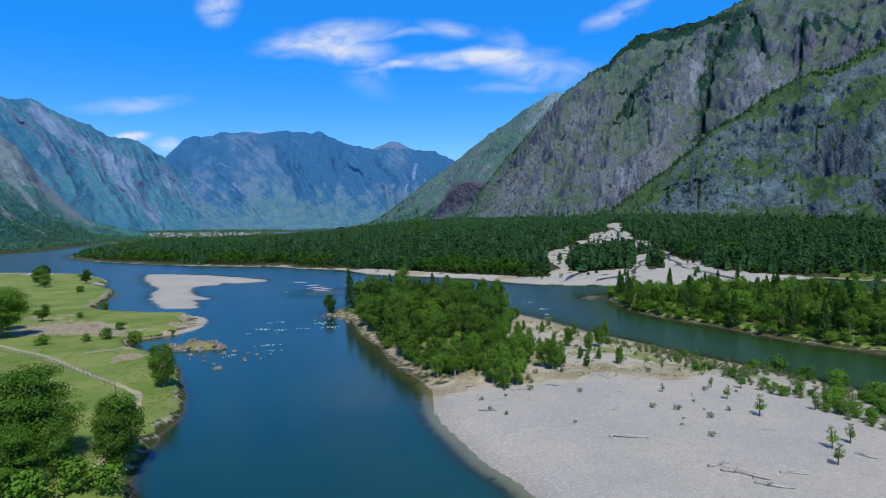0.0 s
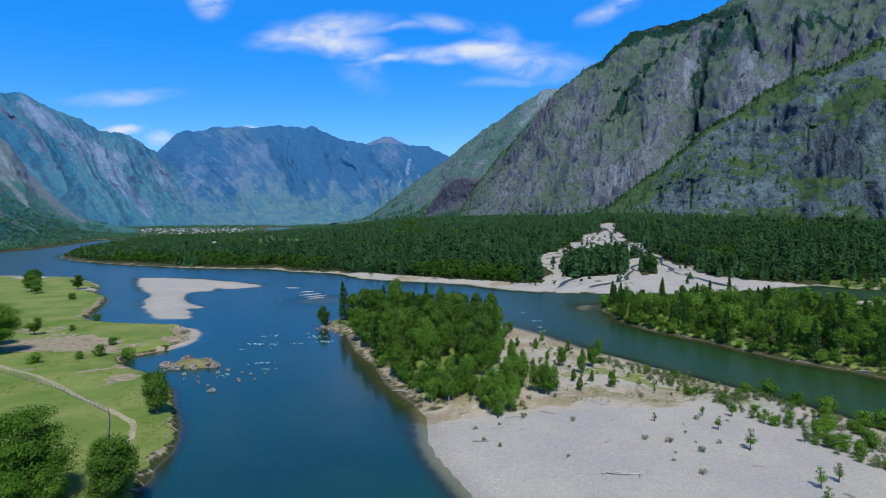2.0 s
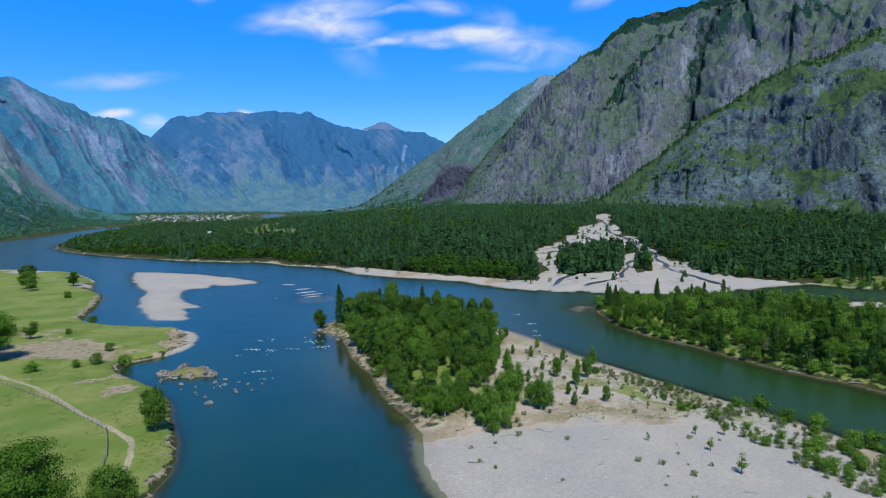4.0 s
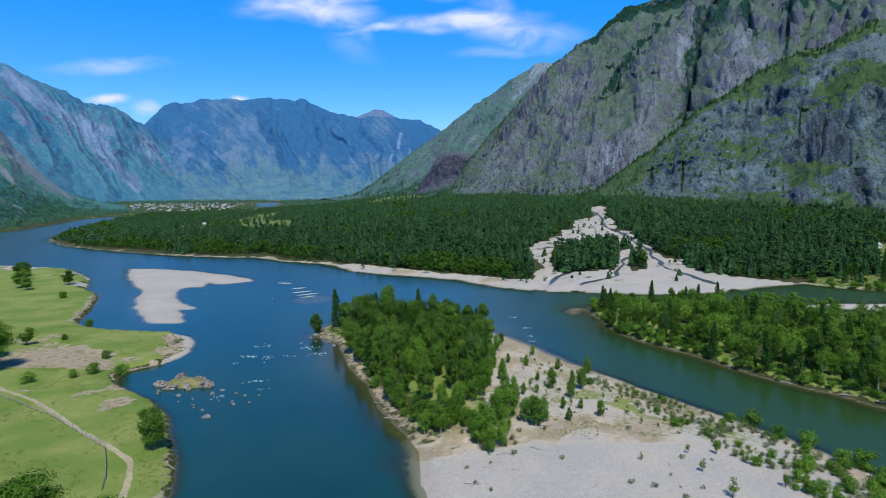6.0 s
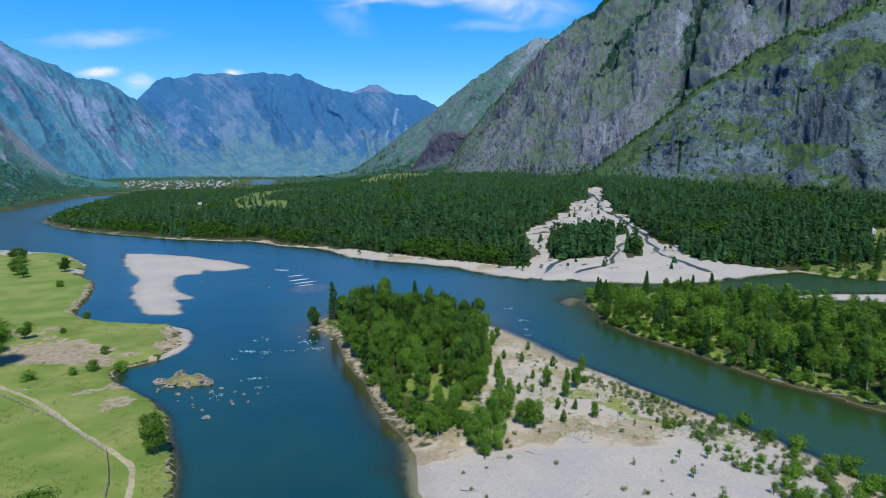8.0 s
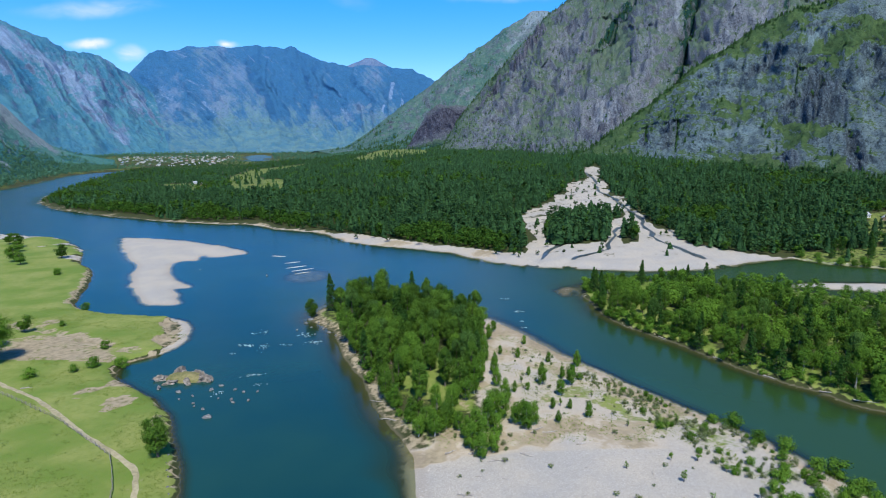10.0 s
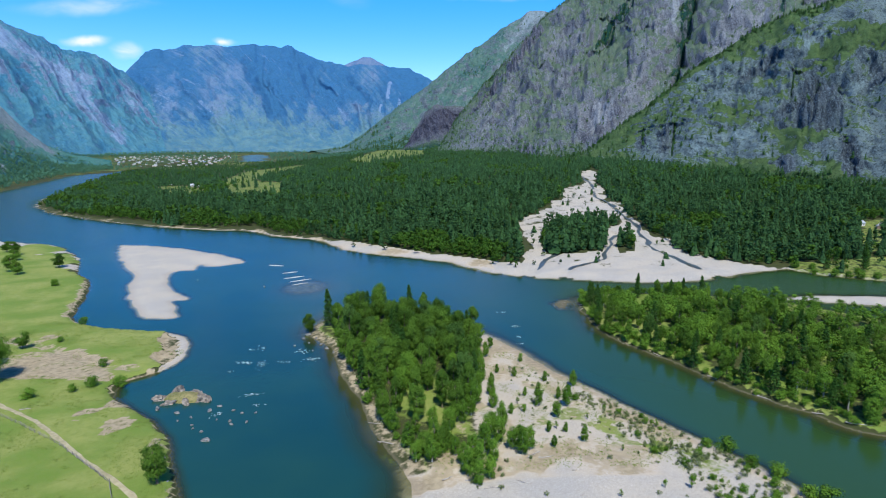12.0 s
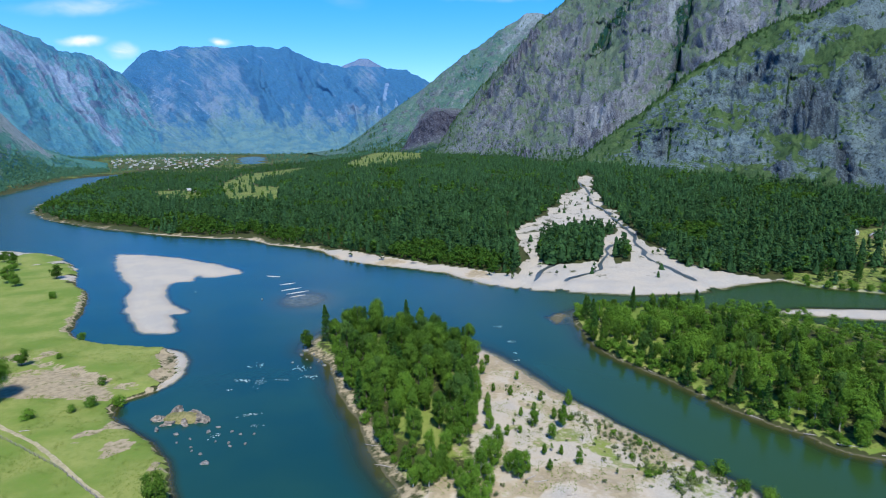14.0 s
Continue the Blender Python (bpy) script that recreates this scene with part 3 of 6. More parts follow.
def inside(P, x, y):
    """Signed distance: plus inside the outline, minus outside."""
    P = np.asarray(P, float)
    odd = np.zeros(np.shape(x), bool)
    for (ax, ay), (bx, by) in zip(P, np.roll(P, -1, axis=0)):
        cross = (ay > y) != (by > y)
        odd ^= cross & (x < (bx - ax) * (y - ay) / (by - ay + 1e-12) + ax)
    return np.where(odd, 1, -1) * line_distance(P, x, y, True)


def smooth_outline(P, times=2):
    """Corner cutting, so that shores run in curves."""
    P = np.asarray(P, float)
    for _ in range(times):
        Q = np.roll(P, -1, axis=0)
        P = np.stack([0.8 * P + 0.2 * Q, 0.2 * P + 0.8 * Q], 1).reshape(-1, 2)
    return P


def bed(s, k, margin=2.5):
    """River bed by distance from the shore: a gentle margin, then the bank falls away."""
    return 0.13 * s + (k - 0.13) * np.minimum(0, s + margin)


def valley(x, y):
    """Height of the ground and its covers at places: (height, gravel, grass, earth)."""
    x, y = np.asarray(x, float), np.asarray(y, float)
    far = np.hypot(x, y)
    wob = fbm(x / 9, y / 9, 0, 3, 3) * np.clip(far / 160, 0.6, 3.0) * 0.55
    wx, wy = x + wob, y + fbm(x / 8, y / 8, 5.5, 3, 9) * np.clip(far / 160, 0.6, 3.0) * 0.5
    s_left, s_bar, s_isle, s_ris, s_rbar = (inside(smooth_outline(P, 1), wx, wy) for P in (LEFT, BAR, ISLE, RIS, RBAR))
    s_far, s_up = inside(FAR, wx, wy), inside(UPPER, wx, wy)
    s_pond = inside(smooth_outline(POND, 3), x + 30 * fbm(x / 90, y / 90, 0, 2, 7), y)
    s_far = np.where(s_pond > -40, np.minimum(s_far, -s_pond), s_far)
    s_up = np.where(s_pond > -40, np.minimum(s_up, -s_pond), s_up)
    lumps = fbm(x / 14, y / 14, 0, 4, 21)
    fine = fbm(x / 3.2, y / 3.2, 0, 3, 31)
    heads = []
    spit = step(26, 4, np.hypot(x + 92, y - 228))
    ledge = 8.5 * step(0.05, 0.6, spit)
    heads.append(np.where(s_left > 0, np.maximum(1.7 * step(0, 1.5, s_left - ledge), 0.40 * spit * step(0, 4, s_left)) + 0.05 * np.clip(s_left, 0, 6), bed(s_left, 0.60, 0.5)) + 0.12 * lumps * step(1, 8, s_left))
    heads.append(np.where(s_bar > 0, 0.75 * step(-2, 18, s_bar) + 0.02 * s_bar, bed(s_bar, 0.42, 0.6)))
    west_bank = step(-3, 3, wy - 133) * step(26, 6, wx - 8 + (wy - 140) * 0.35)
    heads.append(np.where(s_isle > 0, (0.9 + 0.8 * west_bank) * step(-1, 14 - 6 * west_bank, s_isle) + 0.9 * step(8, 34, s_isle), bed(s_isle, 0.13 + 0.2 * step(30, 60, wx) + 0.25 * step(124, 112, wy) + 0.03 * west_bank, 2.5 - 2.0 * step(30, 60, wx))) + (0.10 * lumps + 0.04 * fine) * step(2, 9, s_isle))
    heads.append(np.where(s_ris > 0, 1.2 * step(0, 3.0, s_ris) + 0.8 * step(3, 20, s_ris), bed(s_ris, 0.17, 0.5)) + 0.15 * lumps * step(3, 9, s_ris))
    heads.append(np.where(s_rbar > 0, 0.5 * step(-1, 6, s_rbar), bed(s_rbar, 0.3)))
    slope = 0.052 * step(-420, -40, x) * np.clip(s_far - 28, 0, 530) + 0.005 * np.clip(s_far - 60, 0, 480)
    heads.append(np.where(s_far > 0, 1.4 * step(0, 14, s_far) + slope, bed(s_far, 0.4)) + 0.3 * lumps * step(20, 60, s_far))
    heads.append(np.where(s_up > 0, 1.5 * step(0, 8, s_up) + 0.02 * np.clip(s_up, 0, 400), 0.36 * s_up))
    shoal = 1 - np.hypot((x + 62) / 24, (y - 322) / 30)
    heads.append(np.where(shoal > 0, -0.22 - 1.7 * (1 - step(0, 0.7, shoal)), -9))
    tip = 1 - np.hypot((wx - 68) / 10, (wy - 281) / 14) + 0.25 * fbm(x / 5, y / 5, 0, 2, 97)
    heads.append(np.where(tip > 0, 0.03 - 1.8 * (1 - step(0, 0.6, tip)), -9))
    H = np.max(heads, axis=0)
    H = np.maximum(H, -4.0 + 0.4 * lumps)
    # channels in the creek's fan, the track, the cut bank of the gully
    ch = np.min([line_distance(P, wx, wy) for P in CHANNELS], axis=0)
    s_creek = inside(CREEK, wx + 7 * fbm(x / 26, y / 26, 2.0, 3, 88), wy + 9 * fbm(x / 24, y / 24, 6.0, 3, 89))
    H = H - 0.9 * step(4.5, 1.2, ch) * (s_creek > -15) - 0.4 * step(2, 20, s_creek) * (0.5 + lumps) * step(7, 18, s_far)
    H = np.where((s_creek > 0) & (s_far > 3.0), np.maximum(H, 0.33), H)
    tr = line_distance(TRACK, x, y)
    H = H - 0.10 * step(3.0, 1.2, tr)
    gul = line_distance(GULLY, wx, wy)
    H = H - 0.5 * step(4, 0.5, gul) * (s_left > 2)
    # covers
    n1 = fbm(x / 22, y / 22, 0, 4, 51)
    n2 = fbm(x / 7, y / 7, 0, 3, 61)
    out_grove = np.maximum(inside(GROVE, x, y), inside(GROVE_SMALL, x, y)) < 0
    gravel = np.zeros_like(x)
    gravel[(s_bar > -6) | (s_rbar > -6)] = 1
    on_isle = s_isle > -6
    wood = step(4, -3, wx - 14 + (wy - 140) * -0.02) * step(132, 142, wy)
    gravel = np.where(on_isle, 1 - 0.8 * wood, gravel)
    gravel = np.where((s_creek > 0) & out_grove, np.where(y > 345, 0.75 + 0.40 * n2 + 0.16 * step(470, 380, y), 1), gravel)
    gravel = np.where(inside(BEACH, wx, wy) > 0, 1, gravel)
    edge_sand = (s_far > -8) & (s_far < 2.2 + 2.5 * n1 + 4 * step(-330, -60, x)) & (far < 1300)
    gravel = np.where(edge_sand, 0.7, gravel)
    bars = step(360, 395, y) * step(490, 470, y)
    gravel = np.where((s_left > -6) & (s_left < 0.1 + 0.8 * n2 + 9 * spit + 22 * bars * step(-0.5, 0.1, n1)), 0.05 + np.maximum(np.where(s_left < 3.4 + n2, 0.80, 0.25) * (spit > 0.02), 0.85 * (bars > 0.3)), gravel)
    gravel = np.where((s_ris > -6) & (s_ris < 0.6 + 1.2 * n2), 0.36, gravel)
    gravel = np.where(tip > 0, 0.36, gravel)
    gravel = np.where(ch < 1.6, 0.9 * gravel, gravel)
    gravel = np.where(H < -0.2, np.where(((s_isle > -14) & (wy < 128)) | (s_bar > -10) | (shoal > 0), 0.45, 0.1), gravel)
    grass = np.zeros_like(x)
    grass = np.where(s_left > 0.9 + 0.9 * n2 + ledge + 21 * bars * step(-0.5, 0.1, n1), 1, grass)
    for P in (CLEAR, CLEAR_FARM, CLEAR_MEADOW, SHORE_MEADOW, CLEAR_EAST):
        grass = np.where(inside(P, wx, wy) > 0, 1, grass)
    for P in (CLEAR, CLEAR_FARM, CLEAR_MEADOW, SHORE_MEADOW, CLEAR_EAST):
        grass = np.where(inside(P, wx, wy) > 0, 0.52, grass)
    # open green ground round the village and along the far western shore
    grass = np.where((s_up > 3) | ((x < -430) & (y > 1450) & (s_far > 5)), 0.40 + 0.2 * n1, grass)
    grass = np.where(s_ris > 1.6, 0.56 + 0.35 * n1 + 0.2 * step(8, 3, s_ris), grass)
    bushy = step(30, 5, np.abs(inside(ISLE, x, y) - 9) * 2.2) * step(40, 60, x) * step(185, 150, y)
    grass = np.where(on_isle, np.clip(0.55 * wood * step(-0.3, 0.6, n1) + 0.58 * step(-0.40, 0.35, n2 + 0.4 * n1) * step(126, 150, y) * step(215, 190, y) * step(7, 14, s_isle) + 0.46 * bushy * step(-0.5, 0.3, n2), 0, 1), grass)
    earth = np.zeros_like(x)
    earth = np.where((tr < 1.6 + 0.5 * n2) & (s_left > 1), 0.34, earth)
    earth = np.where((inside(BARE, wx, wy) > -3), 0.80 + 0.3 * n2, earth)
    earth = np.where((gul < 3.5 + 2 * n2) & (s_left > 0), 0.62 + 0.3 * n2, earth)
    for (cx, cy, r) in ((-86, 162, 4.5), (-97, 169, 4), (-69, 150, 4), (-147, 240, 4), (-90, 175, 3.5)):
        earth = np.where(np.hypot(x - cx, y - cy) < r * (1 + 0.8 * n2), 0.62, earth)
    earth = np.where((s_left > 0.1 + 0.9 * ledge) & (s_left < 1.25 + 0.08 * ledge + ledge + 1.0 * n2 + 2.6 * step(255, 275, y) * step(350, 335, y)), 0.58 + 0.15 * (ledge > 2), earth)
    earth = np.where((spit > 0.05) & (s_left > 3.2 + n2) & (s_left < ledge), 0.62 + 0.3 * n2, earth)
    grass = np.where((ledge > 3) & (s_left > 3) & (s_left < ledge) & (n2 > 0.0), 0.5, grass)
    earth = np.where((s_ris > 0.3) & (s_ris < 1.1 + 1.4 * n2), 0.42, earth)
    earth = np.where((s_far > 0.5) & (s_far < 7 + 5 * n1) & (x < -20) & (far < 1300), 0.50, earth)
    earth = np.where(on_isle & (y > 128) & (x > 8), 0.36 + 0.25 * n1 + 0.22 * n2, earth)
    earth = np.where(on_isle & (np.abs(y - 133 - 0.2 * x) < 7) & (x < 44), 0.50 + 0.35 * n2, earth)
    earth = np.where((inside(BEACH, wx, wy) > 1.5) & (x < 45), 0.30 + 0.4 * n1 + 0.2 * n2, earth)
    earth = np.where(on_isle & (s_isle > 0.8) & (s_isle < 5 + 3 * n2) & (x > 38), 0.50 + 0.25 * n1, earth)
    shore = west_bank * step(-1.5, 1.0, s_isle) * step(9.0, 3.5, s_isle) * (s_isle > -2)
    earth = np.maximum(earth * (1 - shore), 0.52 * shore + 0.12 * n2 * shore)
    gravel = gravel * (1 - 0.75 * shore)
    grass = np.maximum(grass * (1 - shore), 0.50 * shore * step(2.0, 5.0, s_isle) + 0.3 * n1 * shore)
    grass = np.where(earth > 0.5, grass * 0.6, grass)
    return H, np.clip(gravel, 0, 1), np.clip(grass, 0, 1), np.clip(earth, 0, 1)


def graded(lo, hi, a, b, fine, grow):
    """Grid lines: fine between a and b, growing towards both ends."""
    mid = list(np.arange(a, b, fine))
    up, s = [b], fine
    while up[-1] < hi:
        s *= grow
        up.append(up[-1] + s)
    dn, s = [], fine
    last = a
    while last > lo:
        s *= grow
        last -= s
        dn.append(last)
    return np.array(dn[::-1] + mid + up)


def build_ground():
    xs = graded(-4600, 4600, -172, 176, 1.45, 1.045)
    ys = graded(-900, 4750, 68, 250, 1.45, 1.0165)
    X, Y = np.meshgrid(xs, ys)
    H, gravel, grass, earth = valley(X, Y)
    nx, ny = len(xs), len(ys)
    i = np.arange(nx * ny).reshape(ny, nx)
    Q = np.stack([i[:-1, :-1], i[:-1, 1:], i[1:, 1:], i[1:, :-1]], -1).reshape(-1, 4)
    V = np.stack([X, Y, H], -1).reshape(-1, 3)
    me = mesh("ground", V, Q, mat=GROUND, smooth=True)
    col = me.attributes.new("cover", "FLOAT_COLOR", "POINT")
    col.data.foreach_set("color", np.stack([gravel, grass, earth, np.ones_like(earth)], -1).astype(np.float32).ravel())
    attribute(me, "rise", H)
    tagged(new("ground", me), "valley floor of meadow turf, pale gravel and earth", "ground", kind="structure")
    # the river: one level sheet wherever the ground lies below or barely above it
    low = (H.reshape(-1)[Q] < 0.25).any(axis=1)
    Q = Q[low]
    used, inv = np.unique(Q, return_inverse=True)
    W = V[used].copy()
    W[:, 2] = 0
    me = mesh("water", W, inv.reshape(-1, 4), mat=WATER, smooth=True)
    attribute(me, "depth", -H.reshape(-1)[used])
    tagged(new("water", me), "wide blue-green river with calm rippled surface", "river", kind="structure")
    return xs, ys, H


GRID = build_ground()


def height(x, y):
    """Height of the ground sheet at places."""
    xs, ys, H = GRID
    x, y = np.asarray(x, float), np.asarray(y, float)
    i, j = np.clip(np.searchsorted(xs, x) - 1, 0, len(xs) - 2), np.clip(np.searchsorted(ys, y) - 1, 0, len(ys) - 2)
    f, g = (x - xs[i]) / (xs[i + 1] - xs[i]), (y - ys[j]) / (ys[j + 1] - ys[j])
    return (H[j, i] * (1 - f) + H[j, i + 1] * f) * (1 - g) + (H[j + 1, i] * (1 - f) + H[j + 1, i + 1] * f) * g


# ---- mountains ----
MOUNTAIN_POINTS = {}


def oval(u, v, cu, cv, ru, rv):
    """1 in the middle of an oval patch of the slope, 0 outside it."""
    return np.clip(1.5 - 1.5 * np.hypot((u - cu) / ru, (v - cv) / rv), 0, 1)


def belt(u, v, half, *line, aspect=2.0):
    """1 along a line across the slope, fading out over half on both sides; aspect: how much longer u runs than v."""
    P = np.asarray(line, float) * [aspect, 1]
    return np.clip(1.6 - 1.6 * line_distance(P, u * aspect, v) / half, 0, 1)


def mountain(name, label, ridge, foot, mat, nu, nv, gully, rough, seed, spurs, sag, crest, cover, cuts=(), lean=0.35, chute=0.0, ledges=0.0):
    """A range: a surface from the crest line down to the foot line, with gullies and crags, and a short back slope.
    cover: turf, wood and cliff by place on the slope (u along it, v down it); cuts: ravines (half width, depth, line of u, v)."""
    R, F = np.asarray(ridge, float), np.asarray(foot, float)
    F[:, 2] = np.where(F[:, 2] > 100, F[:, 2], height(F[:, 0], F[:, 1]) + 1.0)

    def along(P):
        d = np.concatenate([[0], np.cumsum(np.linalg.norm(np.diff(P, axis=0), axis=1))])
        u = np.linspace(0, d[-1], nu)
        Q = np.stack([np.interp(u, d, P[:, k]) for k in range(3)], -1)
        ker = np.ones(7) / 7
        S = np.stack([np.convolve(np.pad(Q[:, k], 3, "edge"), ker, "valid") for k in range(3)], -1)
        return S, d[-1]
    top, length = along(R)
    base, _ = along(F)
    back = 6
    v = np.concatenate([-np.linspace(0.35, 0.05, back), np.linspace(0, 1, nv)])[:, None, None]
    P = top[None] * (1 - v) + base[None] * v
    vv = np.clip(v[..., 0], 0, 1) * np.ones((1, nu))
    uu = np.broadcast_to(np.linspace(0, 1, nu)[None], vv.shape)
    drop = 1 - (1 - vv) ** sag
    P[..., 2] = top[None, :, 2] + (base[None, :, 2] - 4 - top[None, :, 2]) * drop
    P[:back, :, 2] = top[None, :, 2] + v[:back, :, 0] * 1.1 * np.maximum(top[None, :, 2], 30)
    size = np.clip((top[:, 2] - base[:, 2]) / 260, 0.03, 1.6)[None]
    out = base - top
    out[:, 2] = 0
    out /= np.linalg.norm(out, axis=1)[:, None]
    bell = np.sin(np.pi * np.clip(vv, 0, 1) ** 0.7) ** 0.8
    slant = uu * spurs + lean * vv
    wander = 0.34 * fbm(slant * 1.3, vv * 2.5, 0, 3, seed + 5)
    g = ridged(slant + wander, vv * 0.5, 0, 3, seed)
    crag = fbm(P[..., 0] / 45, P[..., 1] / 45, P[..., 2] / 32, 5, seed + 11, 0.62)
    wide = fbm(P[..., 0] / 210, P[..., 1] / 210, P[..., 2] / 210, 3, seed + 23)
    turf, trees, cliff, *pale = cover(uu, vv, g, fbm(uu * length / 120, vv * 5, 1.5, 4, seed + 61), fbm(uu * length / 38, vv * 16, 2.5, 4, seed + 71))
    cliff = np.clip(cliff, 0, 1)
    column = ridged(uu * length / 26, vv * 2.2, 0, 4, seed + 81)
    move = (gully * g * bell + 1.5 * rough * wide * bell) * size + cliff * (9 * column - 6) * np.minimum(size * 2, 1)
    ravine = np.zeros_like(vv)
    slope_len = float(np.mean(np.linalg.norm(base - top, axis=1)))
    for half, depth, line in cuts:
        L = np.asarray(line, float) * [length, slope_len]
        d = line_distance(L, uu * length + 9 * wide, vv * slope_len)
        end = step(0.0, 0.2, np.clip(vv - min(p[1] for p in line), 0, 1) / 0.3) * step(0.0, 0.2, np.clip(max(p[1] for p in line) - vv, 0, 1) / 0.3)
        n = step(half, half * 0.15, d * (1 + 0.6 * crag)) * (0.35 + 0.65 * end)
        ravine = np.maximum(ravine, n)
        move = move - depth * n - 1.3 * depth * step(half * 8, 0, d) * end
    # crags and ledges: steps of rock that stand out from the slope
    blocks = ridged(P[..., 0] / 70 + 0.3 * crag, P[..., 1] / 70, P[..., 2] / 46 + 0.3 * wide, 4, seed + 91)
    move = move + ledges * blocks * bell * np.minimum(size * 2, 1)
    P += out[None] * move[..., None]
    P[..., 2] += (rough * crag * (0.2 + bell) * (1 + cliff) + 0.25 * gully * g * bell) * size
    P[..., 2] += crest * fbm(uu * length / 60, vv * 3, 0, 4, seed + 40) * np.clip(size, 0.02, 1) * np.where(vv < 0.15, 1, 0.4)
    n = P.shape[0]
    i = np.arange(n * nu).reshape(n, nu)
    Q = np.stack([i[:-1, :-1], i[1:, :-1], i[1:, 1:], i[:-1, 1:]], -1).reshape(-1, 4)
    me = mesh(name, P.reshape(-1, 3), Q, mat=mat, smooth=True)
    col = me.attributes.new("cover", "FLOAT_COLOR", "POINT")
    # grass keeps to the gentler ground, bare rock to what is steeper than the slope round it
    if ledges:
        face = np.cross(np.gradient(P, axis=0), np.gradient(P, axis=1))
        tilt = np.abs(face[..., 2]) / (np.linalg.norm(face, axis=2) + 1e-9)
        even = tilt.copy()
        for axis in (0, 1):
            even = np.mean([np.roll(even, k, axis) for k in range(-9, 10)], axis=0)
        turf = turf + np.clip(1.7 * (tilt - even), -0.5, 0.5)
        cliff = np.clip(cliff + np.clip(1.6 * (even - tilt) - 0.15, 0, 0.6), 0, 1)
    turf = np.clip(turf * (1 - cliff), 0, 1)
    trees = np.clip(np.maximum(trees * (1 - cliff), (0.62 + 0.3 * crag) * ravine), 0, 1)
    col.data.foreach_set("color", np.stack([turf, trees, cliff, np.ones_like(turf)], -1).astype(np.float32).ravel())
    fall = me.attributes.new("fall", "FLOAT_VECTOR", "POINT")
    fall.data.foreach_set("vector", np.stack([uu * length + chute * vv * slope_len + 14 * crag, vv * slope_len, 0 * uu], -1).astype(np.float32).ravel())
    attribute(me, "bare", np.clip(pale[0], 0, 1) if pale else 0 * uu)
    tagged(new(name, me), label, "mountain", kind="structure")
    MOUNTAIN_POINTS[name] = (P[back:], ravine[back:], trees[back:])


def cover_spur(u, v, g, n, f):
    turf = 0.45 + 0.34 * n + 0.7 * step(0.11, 0.06, v + 0.02 * f) + 0.5 * step(0.90, 0.98, v) + 0.45 * step(0.20, 0.08, u)
    for o in ((0.365, 0.49, 0.05, 0.11), (0.479, 0.76, 0.045, 0.07), (0.40, 0.90, 0.09, 0.09), (0.585, 0.29, 0.10, 0.10), (0.52, 0.90, 0.035, 0.10), (0.14, 0.25, 0.06, 0.30), (0.43, 0.09, 0.10, 0.09)):
        turf = turf + 0.95 * oval(u + 0.02 * f, v + 0.07 * n, *o)
    turf = turf + 0.8 * belt(u + 0.01 * f, v + 0.03 * n, 0.07, (0.52, 0.37), (0.56, 0.31), (0.61, 0.25))
    # cliff oval at 0.42, 0.30: dark rock with the crest's shade painted in
    cliff = sum(k * oval(u + 0.012 * f, v + 0.04 * f, *o) for k, *o in (
        (1.4, 0.51, 0.57, 0.055, 0.19), (1.2, 0.461, 0.885, 0.024, 0.05), (1.2, 0.553, 0.85, 0.03, 0.10), (0.9, 0.235, 0.60, 0.025, 0.26), (0.8, 0.178, 0.55, 0.018, 0.16),
        (0.9, 0.42, 0.30, 0.06, 0.12), (0.8, 0.62, 0.50, 0.06, 0.14), (0.8, 0.46, 0.62, 0.015, 0.13)))
    pale = 0.65 * oval(u + 0.02 * f, v + 0.05 * f, 0.385, 0.70, 0.05, 0.09) + 0.55 * oval(u + 0.02 * f, v + 0.05 * f, 0.31, 0.76, 0.06, 0.10) + 0.9 * belt(u, v, 0.02, (0.495, 0.27), (0.515, 0.25)) + 0.7 * oval(u, v, 0.513, 0.91, 0.014, 0.05)
    pale = pale + 0.5 * belt(u, v, 0.03, (0.56, 0.56), (0.575, 0.52)) + 0.35 * oval(u + 0.02 * f, v, 0.22, 0.78, 0.06, 0.12)
    return turf - 0.5 * pale, 0.25 * (v < 0.05) + 0.25 * step(0.3, 0.8, n) + 0.7 * step(0.90, 1.0, v), cliff, pale


